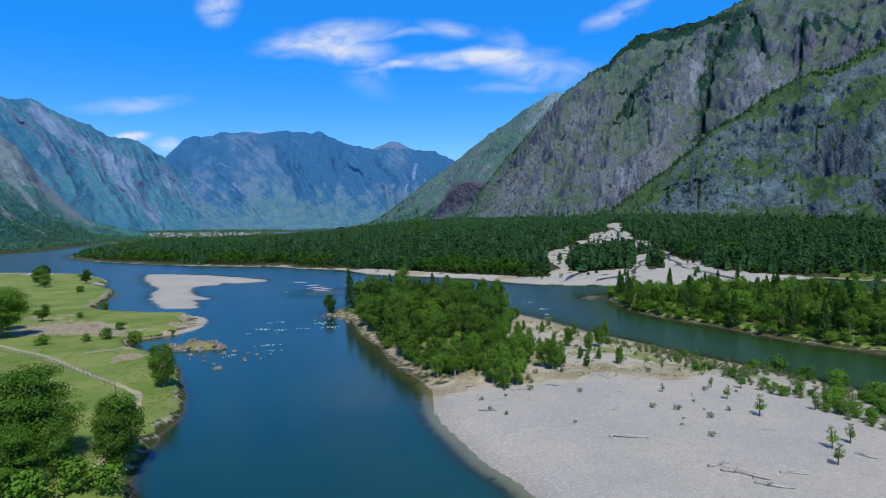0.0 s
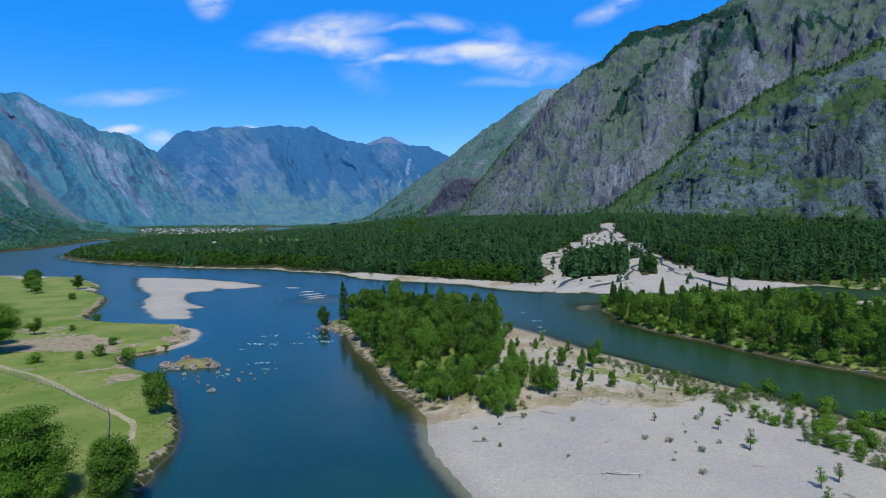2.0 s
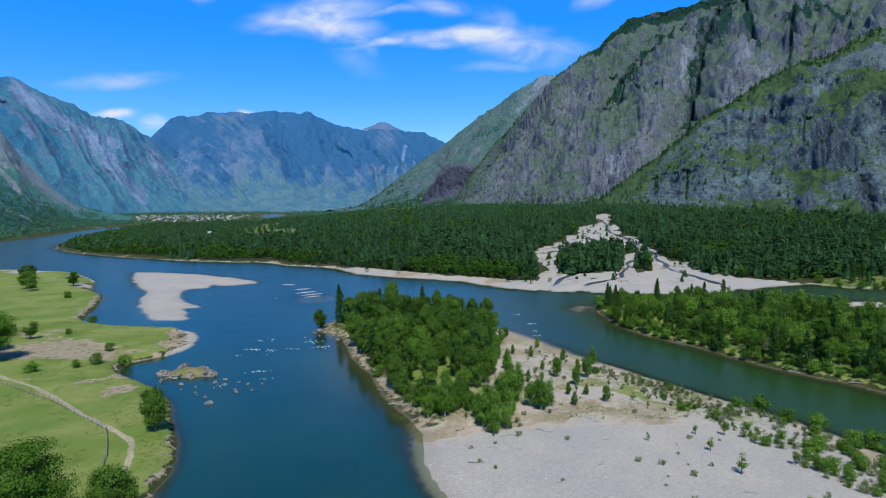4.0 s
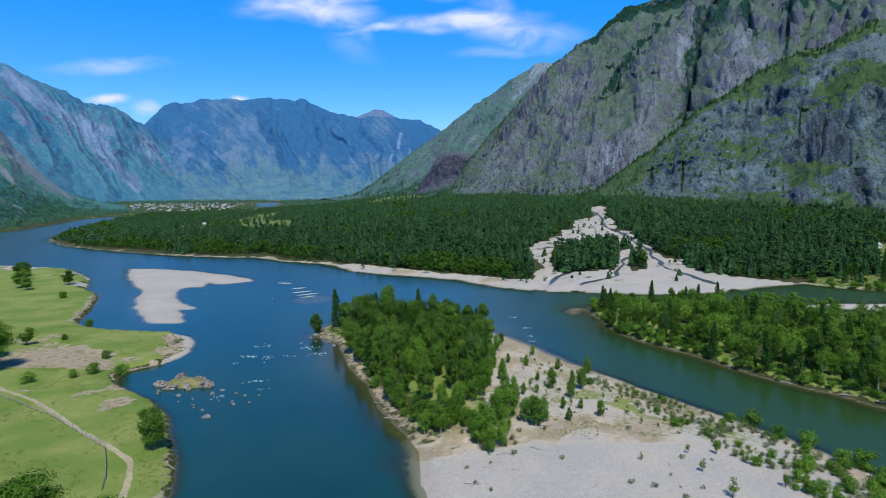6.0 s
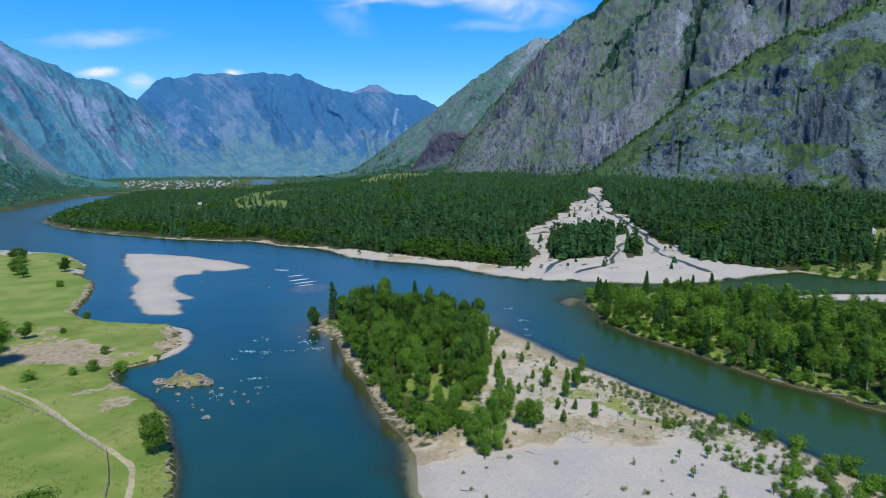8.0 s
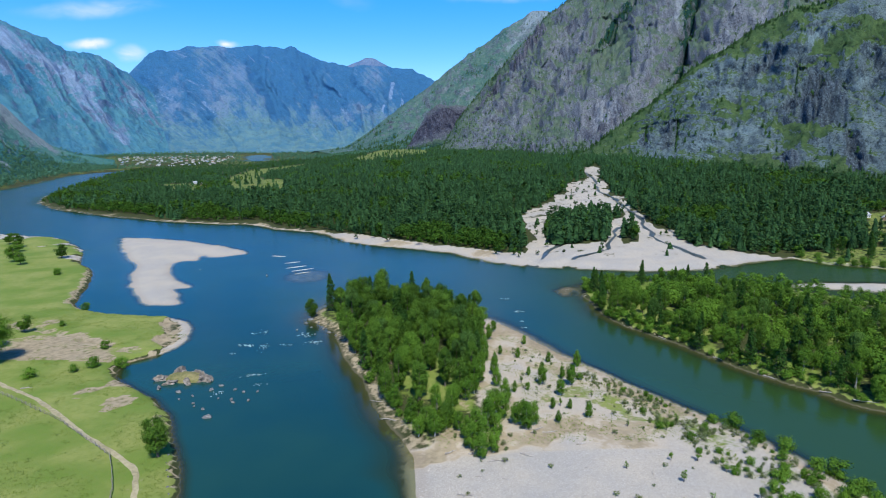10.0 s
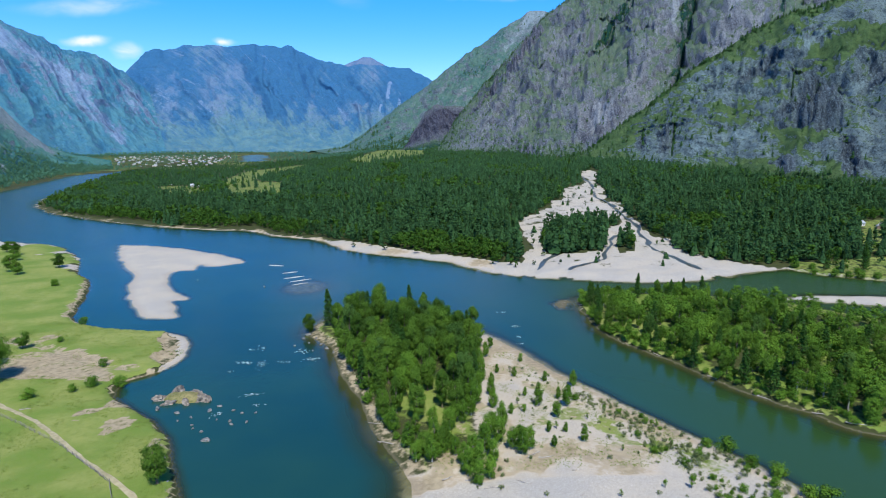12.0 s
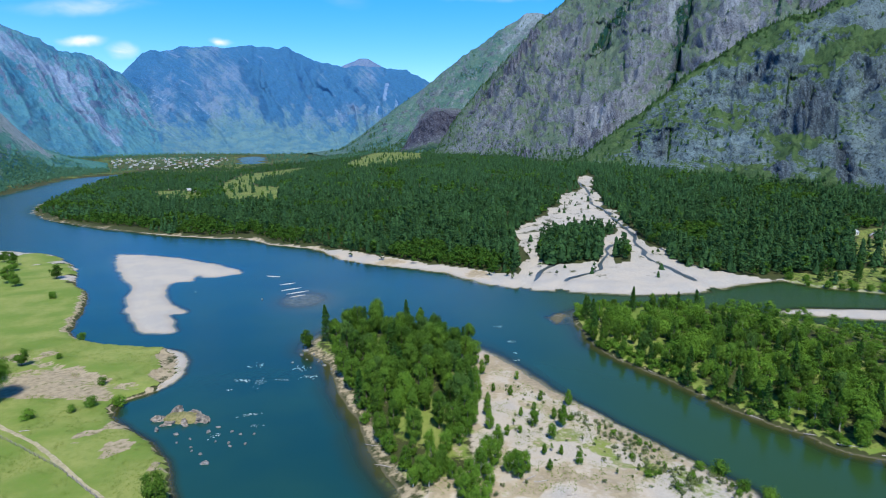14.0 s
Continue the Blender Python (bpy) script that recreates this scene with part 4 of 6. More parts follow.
def cover_main(u, v, g, n, f):
    turf = 0.70 - 0.20 * g + 0.45 * n + 0.16 * f + 0.36 * step(0.45, 0.05, v) + 0.35 * oval(u + 0.03 * f, v, 0.468, 0.48, 0.03, 0.10) + 0.25 * oval(u, v + 0.05 * f, 0.30, 0.90, 0.14, 0.10)
    trees = 0.10 + 0.30 * step(0.22, 0.02, v) + 0.22 * n * step(0.45, 0.15, v) + 0.7 * oval(u + 0.02 * f, v + 0.03 * f, 0.612, 0.22, 0.03, 0.22)
    for half, *line in ((0.022, (0.56, 0.13), (0.51, 0.223), (0.49, 0.283), (0.466, 0.386), (0.434, 0.446)), (0.018, (0.584, 0.20), (0.584, 0.38), (0.583, 0.516), (0.588, 0.72)),
                        (0.018, (0.651, 0.28), (0.677, 0.44)), (0.03, (0.716, 0.326), (0.744, 0.272), (0.787, 0.364)), (0.05, (0.40, 0.02), (0.50, 0.03), (0.58, 0.05))):
        trees = trees + 0.85 * belt(u + 0.008 * f, v + 0.02 * f, half, *line)
    cliff = 0.7 * oval(u + 0.02 * f, v + 0.05 * n, 0.48, 0.85, 0.06, 0.10) + 0.9 * belt(u + 0.01 * f, v + 0.04 * f, 0.05, (0.139, 0.255), (0.20, 0.24), (0.26, 0.228), (0.295, 0.163))
    cliff = cliff + 0.8 * oval(u + 0.01 * f, v, 0.727, 0.45, 0.022, 0.13) + 0.7 * oval(u + 0.01 * f, v, 0.787, 0.48, 0.02, 0.10) + 0.25 * step(0.35, 0.8, f) + 0.5 * oval(u + 0.02 * f, v, 0.314, 0.965, 0.04, 0.03)
    pale = sum(k * oval(u + 0.012 * f, v + 0.04 * f, *o) for k, *o in ((0.8, 0.568, 0.42, 0.016, 0.16), (0.6, 0.655, 0.46, 0.03, 0.14), (0.6, 0.70, 0.54, 0.02, 0.07), (0.5, 0.647, 0.63, 0.03, 0.08), (0.8, 0.48, 0.845, 0.05, 0.09)))
    return turf - 0.4 * pale, trees, cliff, pale


def cover_mid(u, v, g, n, f):
    bands = np.sin(v * 24 - 7 * u + 3 * n)
    pale = 0.9 * oval(u + 0.02 * f, v, 0.735, 0.02, 0.05, 0.10) + 0.6 * belt(u + 0.01 * f, v, 0.05, (0.72, 0.03), (0.696, 0.12), (0.65, 0.20)) + 0.30 * (bands > 0.75) * step(0.6, 0.3, v) + 0.25 * oval(u, v + 0.05 * f, 0.49, 0.45, 0.08, 0.08)
    turf = 0.80 + 0.3 * n - 0.35 * step(0.20, 0.02, v) * step(0.55, 0.7, u) + 0.15 * bands
    return turf - 0.4 * pale, 0.22 + 0.35 * n + 0.4 * step(0.8, 1.0, v) - 0.15 * bands, 0.25 * step(0.3, 0.8, f) * (v < 0.5), pale


def cover_bluff(u, v, g, n, f):
    return 0.25 + 0.3 * n + 0.6 * step(0.8, 1, v), 0.15 + 0.3 * n + 0.4 * step(0.85, 1, v), 1.0 * step(0.08, 0.2, v) * step(0.85, 0.6, v)


def cover_far(u, v, g, n, f):
    low = step(0.42 + 0.14 * n + 0.10 * f, 0.92 + 0.08 * n, v)
    rocky = 0.9 * oval(u + 0.03 * f, v + 0.08 * n, 0.15, 0.42, 0.07, 0.30) + 0.6 * oval(u + 0.03 * f, v + 0.06 * n, 0.25, 0.50, 0.06, 0.22) + 0.5 * oval(u + 0.03 * f, v, 0.61, 0.52, 0.07, 0.16)
    pale = 0.55 * rocky + 0.35 * sum(belt(u + 0.004 * f, v, 0.014, *l) for l in (((0.425, 0.18), (0.44, 0.30)), ((0.445, 0.20), (0.452, 0.33)), ((0.52, 0.28), (0.54, 0.40)), ((0.57, 0.40), (0.61, 0.60)), ((0.38, 0.30), (0.42, 0.46)), ((0.24, 0.50), (0.28, 0.68))))
    pale = pale + 0.8 * sum(belt(u + 0.003 * f, v, 0.013, *l) for l in (((0.70, 0.20), (0.704, 0.30), (0.712, 0.40)), ((0.742, 0.38), (0.752, 0.52)), ((0.70, 0.48), (0.705, 0.56))))
    trees = 0.84 - 0.26 * g - 0.50 * rocky + 0.25 * n + 0.15 * f - 0.85 * low
    return 0.45 + 0.25 * n + 0.55 * low - 0.3 * rocky, trees, 0 * u, pale


def cover_west(u, v, g, n, f):
    crags = belt(u + 0.015 * f, v + 0.05 * f, 0.09, (0.53, 0.10), (0.566, 0.16), (0.617, 0.202), (0.678, 0.235), (0.74, 0.429), (0.776, 0.597), (0.814, 0.697), (0.85, 0.80))
    crags = np.maximum(crags, 0.8 * oval(u + 0.02 * f, v + 0.03 * f, 0.528, 0.36, 0.03, 0.05))
    crags = np.maximum(crags, 0.8 * oval(u + 0.02 * f, v + 0.05 * f, 0.775, 0.28, 0.05, 0.10))
    rocky = np.maximum(crags, 0.8 * oval(u + 0.02 * f, v + 0.06 * f, 0.93, 0.30, 0.05, 0.30))
    low = step(0.35, 0.6, v)
    return 0.90 - 0.75 * rocky + 0.2 * n + 0.3 * low, 0.62 + 0.32 * n - 0.5 * rocky + 0.15 * f - 0.28 * g - 0.25 * low, 0 * u, 0.50 * rocky


def cover_river(u, v, g, n, f):
    rocky = step(0.52 + 0.12 * f, 0.20, v) * step(0.50, 0.60, u + 0.03 * f) * step(0.90, 0.80, u) + 0.8 * belt(u + 0.006 * f, v, 0.035, (0.57, 0.42), (0.582, 0.465), (0.605, 0.596), (0.62, 0.66)) + 0.8 * belt(u + 0.006 * f, v, 0.05, (0.48, 0.70), (0.50, 0.77), (0.565, 0.86))
    rocky = rocky + 0.4 * oval(u + 0.03 * f, v, 0.62, 0.30, 0.06, 0.12)
    return 0.85 - 0.95 * rocky, 0.45 + 0.4 * n + 0.5 * step(0.55, 0.9, v) - 0.9 * rocky, 0 * u, 0.62 * np.clip(rocky, 0, 1)


mountain("mountain_near_east", "near rocky mountain spur with green ledges and dark cliffs",
         [(258, 1090, 35), (299, 1111, 44), (350, 1127, 78), (412, 1127, 123), (477, 1134, 172), (537, 1129, 219), (632, 1113, 270), (715, 1086, 306), (771, 1071, 330), (895, 1011, 360), (1150, 900, 380)],
         [(253, 1029, 36), (283, 1000, 36), (322, 946, 33), (359, 825, 29), (399, 750, 27), (427, 676, 24), (448, 613, 21), (462, 578, 21), (520, 472, 24), (640, 300, 24)],
         MT_NEAR, 500, 165, 13, 11, 3, 9.0, 1.15, 5, cover_spur,
         [(5, 9, [(0.18, 0.31), (0.175, 0.60)]), (6, 12, [(0.251, 0.457), (0.248, 0.86)]), (4, 8, [(0.476, 0.352), (0.466, 0.583)]), (4, 8, [(0.514, 0.437), (0.504, 0.643)]), (4, 8, [(0.546, 0.457), (0.536, 0.633)])], ledges=7.0)
mountain("mountain_main_east", "tall grey-green rocky mountain with wooded gullies",
         [(27, 1850, 29), (72, 1899, 49), (118, 1916, 124), (193, 1940, 213), (289, 1979, 323), (405, 2010, 444), (500, 2019, 508), (591, 2015, 578), (648, 2019, 629), (736, 2009, 650), (819, 1988, 656), (938, 1935, 697), (993, 1907, 715), (1148, 1877, 760), (1284, 1787, 760), (1600, 1600, 760)],
         [(9, 1750, 14), (71, 1698, 14), (226, 1483, 26), (322, 1311, 30), (402, 1183, 30), (540, 1015, 30), (648, 888, 30), (760, 732, 30)],
         MT_MAIN, 540, 185, 18, 13, 12, 6.0, 1.05, 7, cover_main,
         [(15, 16, [(0.551, 0.126), (0.521, 0.201), (0.491, 0.337), (0.449, 0.503), (0.404, 0.583)]), (17, 30, [(0.602, 0.10), (0.589, 0.296), (0.591, 0.482), (0.591, 0.613), (0.594, 0.80)]),
          (13, 16, [(0.719, 0.25), (0.722, 0.422), (0.732, 0.60)]), (13, 13, [(0.625, 0.08), (0.634, 0.131), (0.659, 0.312), (0.672, 0.42)]), (9, 8, [(0.505, 0.60), (0.515, 0.70)])], ledges=6.0)
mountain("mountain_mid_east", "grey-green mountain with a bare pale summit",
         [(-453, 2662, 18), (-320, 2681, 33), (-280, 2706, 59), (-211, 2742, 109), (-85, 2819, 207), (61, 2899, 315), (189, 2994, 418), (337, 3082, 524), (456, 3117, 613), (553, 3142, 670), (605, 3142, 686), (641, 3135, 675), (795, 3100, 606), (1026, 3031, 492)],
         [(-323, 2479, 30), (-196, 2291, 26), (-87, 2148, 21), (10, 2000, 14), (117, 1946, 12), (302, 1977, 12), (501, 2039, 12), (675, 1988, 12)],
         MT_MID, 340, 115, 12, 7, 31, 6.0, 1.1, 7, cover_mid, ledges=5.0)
mountain("rock_bluff", "dark rock bluff at the mountain's foot",
         [(-50, 2200, 40), (-10, 2240, 100), (25, 2250, 155), (68, 2260, 188), (141, 2266, 182), (230, 2281, 170)],
         [(-60, 2100, 22), (0, 2040, 12), (50, 2010, 10), (100, 1990, 10), (153, 1964, 10), (232, 1930, 10)],
         MT_BLUFF, 160, 80, 8, 7, 44, 5.0, 0.75, 6, cover_bluff, ledges=6.0)
mountain("mountain_far", "distant wooded mountain, tinted hazy blue",
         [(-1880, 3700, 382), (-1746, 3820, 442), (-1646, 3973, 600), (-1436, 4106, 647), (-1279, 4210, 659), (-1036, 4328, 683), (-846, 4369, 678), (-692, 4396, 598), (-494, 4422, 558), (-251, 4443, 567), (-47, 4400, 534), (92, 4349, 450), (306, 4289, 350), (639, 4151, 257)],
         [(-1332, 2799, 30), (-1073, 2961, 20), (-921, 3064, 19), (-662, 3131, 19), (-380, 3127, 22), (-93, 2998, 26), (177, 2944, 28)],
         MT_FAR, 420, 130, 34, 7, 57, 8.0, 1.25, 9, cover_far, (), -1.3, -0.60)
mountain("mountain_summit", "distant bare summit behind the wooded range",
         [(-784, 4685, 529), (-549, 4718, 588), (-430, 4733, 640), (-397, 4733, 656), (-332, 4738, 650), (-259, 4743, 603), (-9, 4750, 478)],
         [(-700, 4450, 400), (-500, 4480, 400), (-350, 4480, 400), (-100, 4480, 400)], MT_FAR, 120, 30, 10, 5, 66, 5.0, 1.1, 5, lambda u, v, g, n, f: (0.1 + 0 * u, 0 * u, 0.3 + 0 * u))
mountain("mountain_west", "wooded western mountain with pale crags, tinted hazy blue",
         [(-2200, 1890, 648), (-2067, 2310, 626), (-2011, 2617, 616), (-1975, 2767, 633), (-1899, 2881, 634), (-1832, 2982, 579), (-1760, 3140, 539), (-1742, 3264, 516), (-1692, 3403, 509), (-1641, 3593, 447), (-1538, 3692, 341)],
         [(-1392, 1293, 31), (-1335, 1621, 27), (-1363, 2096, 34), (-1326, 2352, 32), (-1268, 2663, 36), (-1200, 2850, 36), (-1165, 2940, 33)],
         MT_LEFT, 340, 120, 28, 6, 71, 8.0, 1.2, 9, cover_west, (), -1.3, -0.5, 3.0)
mountain("mountain_near_west", "green wooded slope with a pale scree rib above the river",
         [(-1441, 1000, 470), (-1441, 1238, 437), (-1335, 1489, 376), (-1252, 1624, 322), (-1200, 1674, 291), (-1176, 1703, 261), (-1151, 1732, 203), (-1098, 1743, 131), (-1011, 1726, 61), (-927, 1716, 34), (-829, 1710, 19)],
         [(-760, 640, 3), (-690, 850, 2), (-715, 1050, 2), (-745, 1160, 3), (-785, 1312, 4), (-790, 1399, 4), (-780, 1500, 4), (-775, 1600, 5)],
         MT_RIVER, 300, 115, 12, 6, 83, 7.0, 1.3, 6, cover_river, ledges=5.0)


# ---- trees ----
rng = np.random.default_rng(7)


def cards(C, N, size, slim=0.6, jitter=0.5):
    """Small pointed leaf sprays at C, facing about N."""
    n = len(C)
    N = N + rng.normal(0, jitter, (n, 3))
    N /= np.linalg.norm(N, axis=1)[:, None] + 1e-9
    A = np.cross(N, rng.normal(0, 1, (n, 3)))
    A /= np.linalg.norm(A, axis=1)[:, None] + 1e-9
    B = np.cross(N, A)
    s = (size * rng.uniform(0.6, 1.35, n))[:, None]
    V = np.stack([C - A * s, C + B * s * slim + N * s * 0.2, C + A * s, C - B * s * slim + N * s * 0.2], 1).reshape(-1, 3)
    return V, np.arange(4 * n).reshape(n, 4)


def unit(n):
    v = rng.normal(0, 1, (n, 3))
    return v / np.linalg.norm(v, axis=1)[:, None]


def crown_blob(centre, radii, clumps, leaves, size, lump=0.30, taper=0.2, flat=0.8):
    """Leaf clumps spread unevenly through a rounded crown: each clump a shell of leaves that face outwards."""
    f = rng.uniform(0.03, 0.97, clumps)
    a = rng.uniform(0, 2 * np.pi, clumps)
    wide = np.sqrt(np.clip(1 - (2 * f ** (1.0 - 0.45 * taper) - 1) ** 2, 0.02, 1))
    r = wide * np.sqrt(rng.uniform(0.20, 1.0, clumps)) * rng.uniform(0.75, 1.10, clumps)
    K = np.asarray(centre) + np.stack([r * np.cos(a), r * np.sin(a), 2 * f - 1], -1) * radii * 0.86
    gap = value_noise(K[:, 0] * 2.2 / radii[0], K[:, 1] * 2.2 / radii[1], K[:, 2] * 3.2 / radii[2], int(rng.integers(1000)))
    K = K[gap > np.quantile(gap, 0.30)]
    clumps = len(K)
    w = lump * float(np.mean(radii[:2])) * rng.uniform(0.6, 1.25, clumps)
    per = max(3, leaves // clumps)
    k = np.repeat(np.arange(clumps), per)
    d = unit(len(k)) + [0, 0, 0.25]
    d /= np.linalg.norm(d, axis=1)[:, None]
    C = K[k] + d * (w[k] * rng.uniform(0.25, 1.35, len(k)) ** 0.75)[:, None] * [1 / flat ** 0.5, 1 / flat ** 0.5, flat]
    return (*cards(C, 1.2 * d + 0.5 * (K[k] - np.asarray(centre)) / radii + [0, 0, 0.35], size, 0.62, 0.50), K)


def branches(base, tips, r0, bend=0.25, sides=4):
    out = []
    for b, t in zip(base, tips):
        m = (b + t) / 2 + [0, 0, -bend * np.linalg.norm(t - b) * 0.3] + rng.normal(0, 0.05 * np.linalg.norm(t - b), 3)
        out.append(tube([b, m, t], [r0, r0 * 0.62, r0 * 0.15], sides))
    return join(out, True)


def broadleaf(h, w, clumps, leaves, size, leaf, bark, kind="tree", clear=0.16, narrow=0.47, taper=0.45, lump=0.40, flat=0.8):
    """A broad-leaved tree: tapered trunk, limbs that carry the clumps, an uneven crown."""
    root = new(kind)
    lean = rng.normal(0, 0.03, 2) * h
    zs = np.linspace(0, 0.8, 6)
    P = np.stack([lean[0] * zs ** 2 + rng.normal(0, 0.02 * w, 6) * (zs > 0), lean[1] * zs ** 2, zs * h - 0.3 * (zs == 0)], -1)
    r = 0.022 * h * (1 - zs) ** 0.8 + 0.02
    r[0] *= 1.5
    mid = h * (clear + (1 - clear) / 2)
    radii = np.array([w / 2, w / 2, h * narrow * (1 - clear)])
    V, Q, K = crown_blob((lean[0] * 0.5, lean[1] * 0.5, mid), radii, clumps, leaves, size, lump, taper, flat)
    pick = K[rng.permutation(len(K))[:14]]
    start = np.stack([np.interp(np.clip(pick[:, 2] * 0.62, 0.1 * h, 0.75 * h), P[:, 2], P[:, k]) for k in range(3)], -1)
    part("trunk", mesh("trunk", *join([tube(P, r, 7), branches(start, pick, 0.008 * h)], True), mat=bark, smooth=True), root)
    part("crown", mesh("crown", V, Q, mat=leaf), root)
    return root


def conifer(h, w, whorls, per, sprays, size, leaf, bark, kind="conifer", clear=0.08):
    """A conifer: straight stem, drooping whorls of branches set with needle sprays."""
    root = new(kind)
    zs = np.linspace(0, 1, 6)
    P = np.stack([rng.normal(0, 0.01 * w, 6), rng.normal(0, 0.01 * w, 6), zs * h - 0.3 * (zs == 0)], -1)
    stem = tube(P, 0.016 * h * (1 - zs) + 0.02, 6)
    C, N, base, tips = [], [], [], []
    for i in range(whorls):
        f = clear + (1 - clear) * (i + rng.uniform(0, 0.6)) / whorls
        reach = w / 2 * (1 - f) ** 0.75 * rng.uniform(0.72, 1.15) + 0.12 * w * (1 - f)
        for a in rng.uniform(0, 2 * np.pi, 1) + np.arange(per) * 2 * np.pi / per + rng.normal(0, 0.25, per):
            k = reach * rng.uniform(0.65, 1.15)
            d = np.array([math.cos(a), math.sin(a), 0])
            t = np.array([0, 0, f * h]) + d * k + [0, 0, -0.22 * k + 0.25 * k * f]
            base.append(np.array([0, 0, f * h])); tips.append(t)
            s = np.sqrt(rng.uniform(0.06, 1, sprays))[:, None]
            C.append(base[-1] * (1 - s) + t * s + rng.normal(0, 0.10 * k + 0.08, (sprays, 3)))
            N.append(np.repeat((d * 0.5 + [0, 0, 0.8])[None], sprays, 0))
    part("trunk", mesh("trunk", *join([stem, branches(base, tips, 0.004 * h, 0.3, 3)], True), mat=bark), root)
    V, Q = cards(np.concatenate(C), np.concatenate(N), size, 0.45, 0.45)
    part("crown", mesh("crown", V, Q, mat=leaf), root)
    return root


def shrub(h, w, clumps, leaves, size, leaf, bark, kind="shrub", stems=6):
    """A many-stemmed bush, leafy down to the ground."""
    root = new(kind)
    V, Q, K = crown_blob((0, 0, h * 0.52), np.array([w / 2, w / 2, h * 0.48]), clumps, leaves, size, 0.46)
    pick = K[rng.permutation(len(K))[:stems]]
    part("stem", mesh("stem", *branches(np.repeat([[0, 0, -0.2]], len(pick), 0) + rng.normal(0, 0.12, (len(pick), 3)) * [1, 1, 0], pick, 0.016 * h), mat=bark), root)
    part("crown", mesh("crown", V, Q, mat=leaf), root)
    return root


USED = set()


def place(proto, x, y, s=1.0, z=None, label="", category="tree", group="", tall=1.0):
    """Set a tree: the first of a kind is the model itself, later ones are copies."""
    zz = float(height(np.array([x]), np.array([y]))[0]) if z is None else z
    m = pose(x, y, zz, rng.normal(0, 1.5), rng.normal(0, 1.5), rng.uniform(0, 360)) @ Matrix.Diagonal((s, s, s * tall, 1))
    if proto.name in USED:
        ob = copy_thing(proto, m)
        ob.matrix_basis = m
    else:
        USED.add(proto.name)
        ob = proto
        ob.matrix_basis = m
    return tagged(ob, label, category, group)


def scatter(P, gap, keep=None, limit=10000, box=None):
    """Random places inside an outline, no two nearer than gap."""
    Pa = np.asarray(P, float)
    lo, hi = (Pa.min(0), Pa.max(0)) if box is None else (np.array(box[:2], float), np.array(box[2:], float))
    n = int((hi - lo).prod() / gap ** 2 * 5) + 20
    C = rng.uniform(lo, hi, (n, 2))
    C = C[inside(Pa, C[:, 0], C[:, 1]) > 0]
    if keep is not None:
        C = C[keep(C[:, 0], C[:, 1])]
    grid, out = {}, []
    for p in C:
        k = (int(p[0] // gap), int(p[1] // gap))
        if any((q[0] - p[0]) ** 2 + (q[1] - p[1]) ** 2 < gap * gap for i in (-1, 0, 1) for j in (-1, 0, 1) for q in grid.get((k[0] + i, k[1] + j), ())):
            continue
        grid.setdefault(k, []).append(p)
        out.append(p)
        if len(out) >= limit:
            break
    return np.array(out)


POPLARS = [broadleaf(h, w, 110, 8000, 0.185, leaf, BARK, "poplar_tree", 0.05, 0.47, taper, 0.31, 1.15)
           for h, w, leaf, taper in ((12, 6.6, LEAF, 0.15), (12.5, 5.2, LEAF, 0.40), (10.5, 6.8, LEAF, 0.05), (11, 6.2, LEAF_SILVER, 0.10), (9.5, 6.4, LEAF_BRIGHT, 0.10))]
YOUNG = [broadleaf(7, 3.4, 56, 3400, 0.15, LEAF_BRIGHT, PALE_BARK, "young_poplar", 0.02, 0.50, 0.45, 0.46, 1.25) for _ in range(3)]
PINES = [conifer(14, 5.4, 20, 7, 8, 0.46, NEEDLE, BARK) for _ in range(3)]
BUSHES = [shrub(2.6, 3.4, 26, 1000, 0.165, LEAF_BRIGHT, BARK, "willow_bush") for _ in range(3)]
THICKETS = [shrub(2.7, 3.4, 26, 1000, 0.165, LEAF_BRIGHT, BARK, "willow_thicket") for _ in range(3)]
GREY_BUSHES = [shrub(2.0, 2.6, 18, 480, 0.13, LEAF_GREY, BARK, "sallow_bush") for _ in range(2)]
SAPLINGS = [broadleaf(3.3, 1.7, 30, 420, 0.10, LEAF_BRIGHT, BARK, "sapling", 0.2, 0.44) for _ in range(3)]
TUFTS = [shrub(0.7, 1.1, 12, 110, 0.10, LEAF_GREY, BARK, "low_shrub", 4) for _ in range(2)]
BIG = [broadleaf(14, 11.5, 85, 24000, 0.175, LEAF_BANK, BARK, "large_poplar", 0.10, 0.47, 0.25, 0.34, 0.55) for _ in range(2)]
ROUND_TREES = [broadleaf(8.5, 6.5, 46, 4200, 0.22, LEAF, BARK, "meadow_tree", 0.14, 0.46, 0.2, 0.38, 0.65) for _ in range(2)]

# west bank: the large trees by the water, the scattered trees and shrubs of the pasture
for x, y, s in ((-60, 88, 1.08), (-66, 81, 1.0), (-57, 77, 0.7), (-73, 92, 0.9), (-63, 70, 0.85)):
    place(BIG[int(rng.integers(2))], x, y, s, label="large leafy poplar on the grassy bank", group="bank trees")
for x, y, s in ((-48.5, 90, 0.98), (-52, 93, 0.85), (-47.5, 86, 0.8), (-54, 83, 0.7)):
    place(POPLARS[int(rng.integers(3))], x, y, s, label="broad poplar leaning over the river bank", group="bank trees")
for x, y, s in ((-49, 79, 1.6), (-52, 74, 1.8), (-45, 79, 1.3), (-57, 72, 1.7)):
    place(BUSHES[int(rng.integers(3))], x, y, s, label="bright green willow bush at the water's edge", category="bush", group="bank bushes")
place(POPLARS[0], -61, 130.5, 0.88, label="lone poplar standing at the bank's edge", group="pasture trees", tall=0.98)
place(BIG[0], -141, 193, 1.25, label="spreading tree shading the bare ground", group="pasture trees")
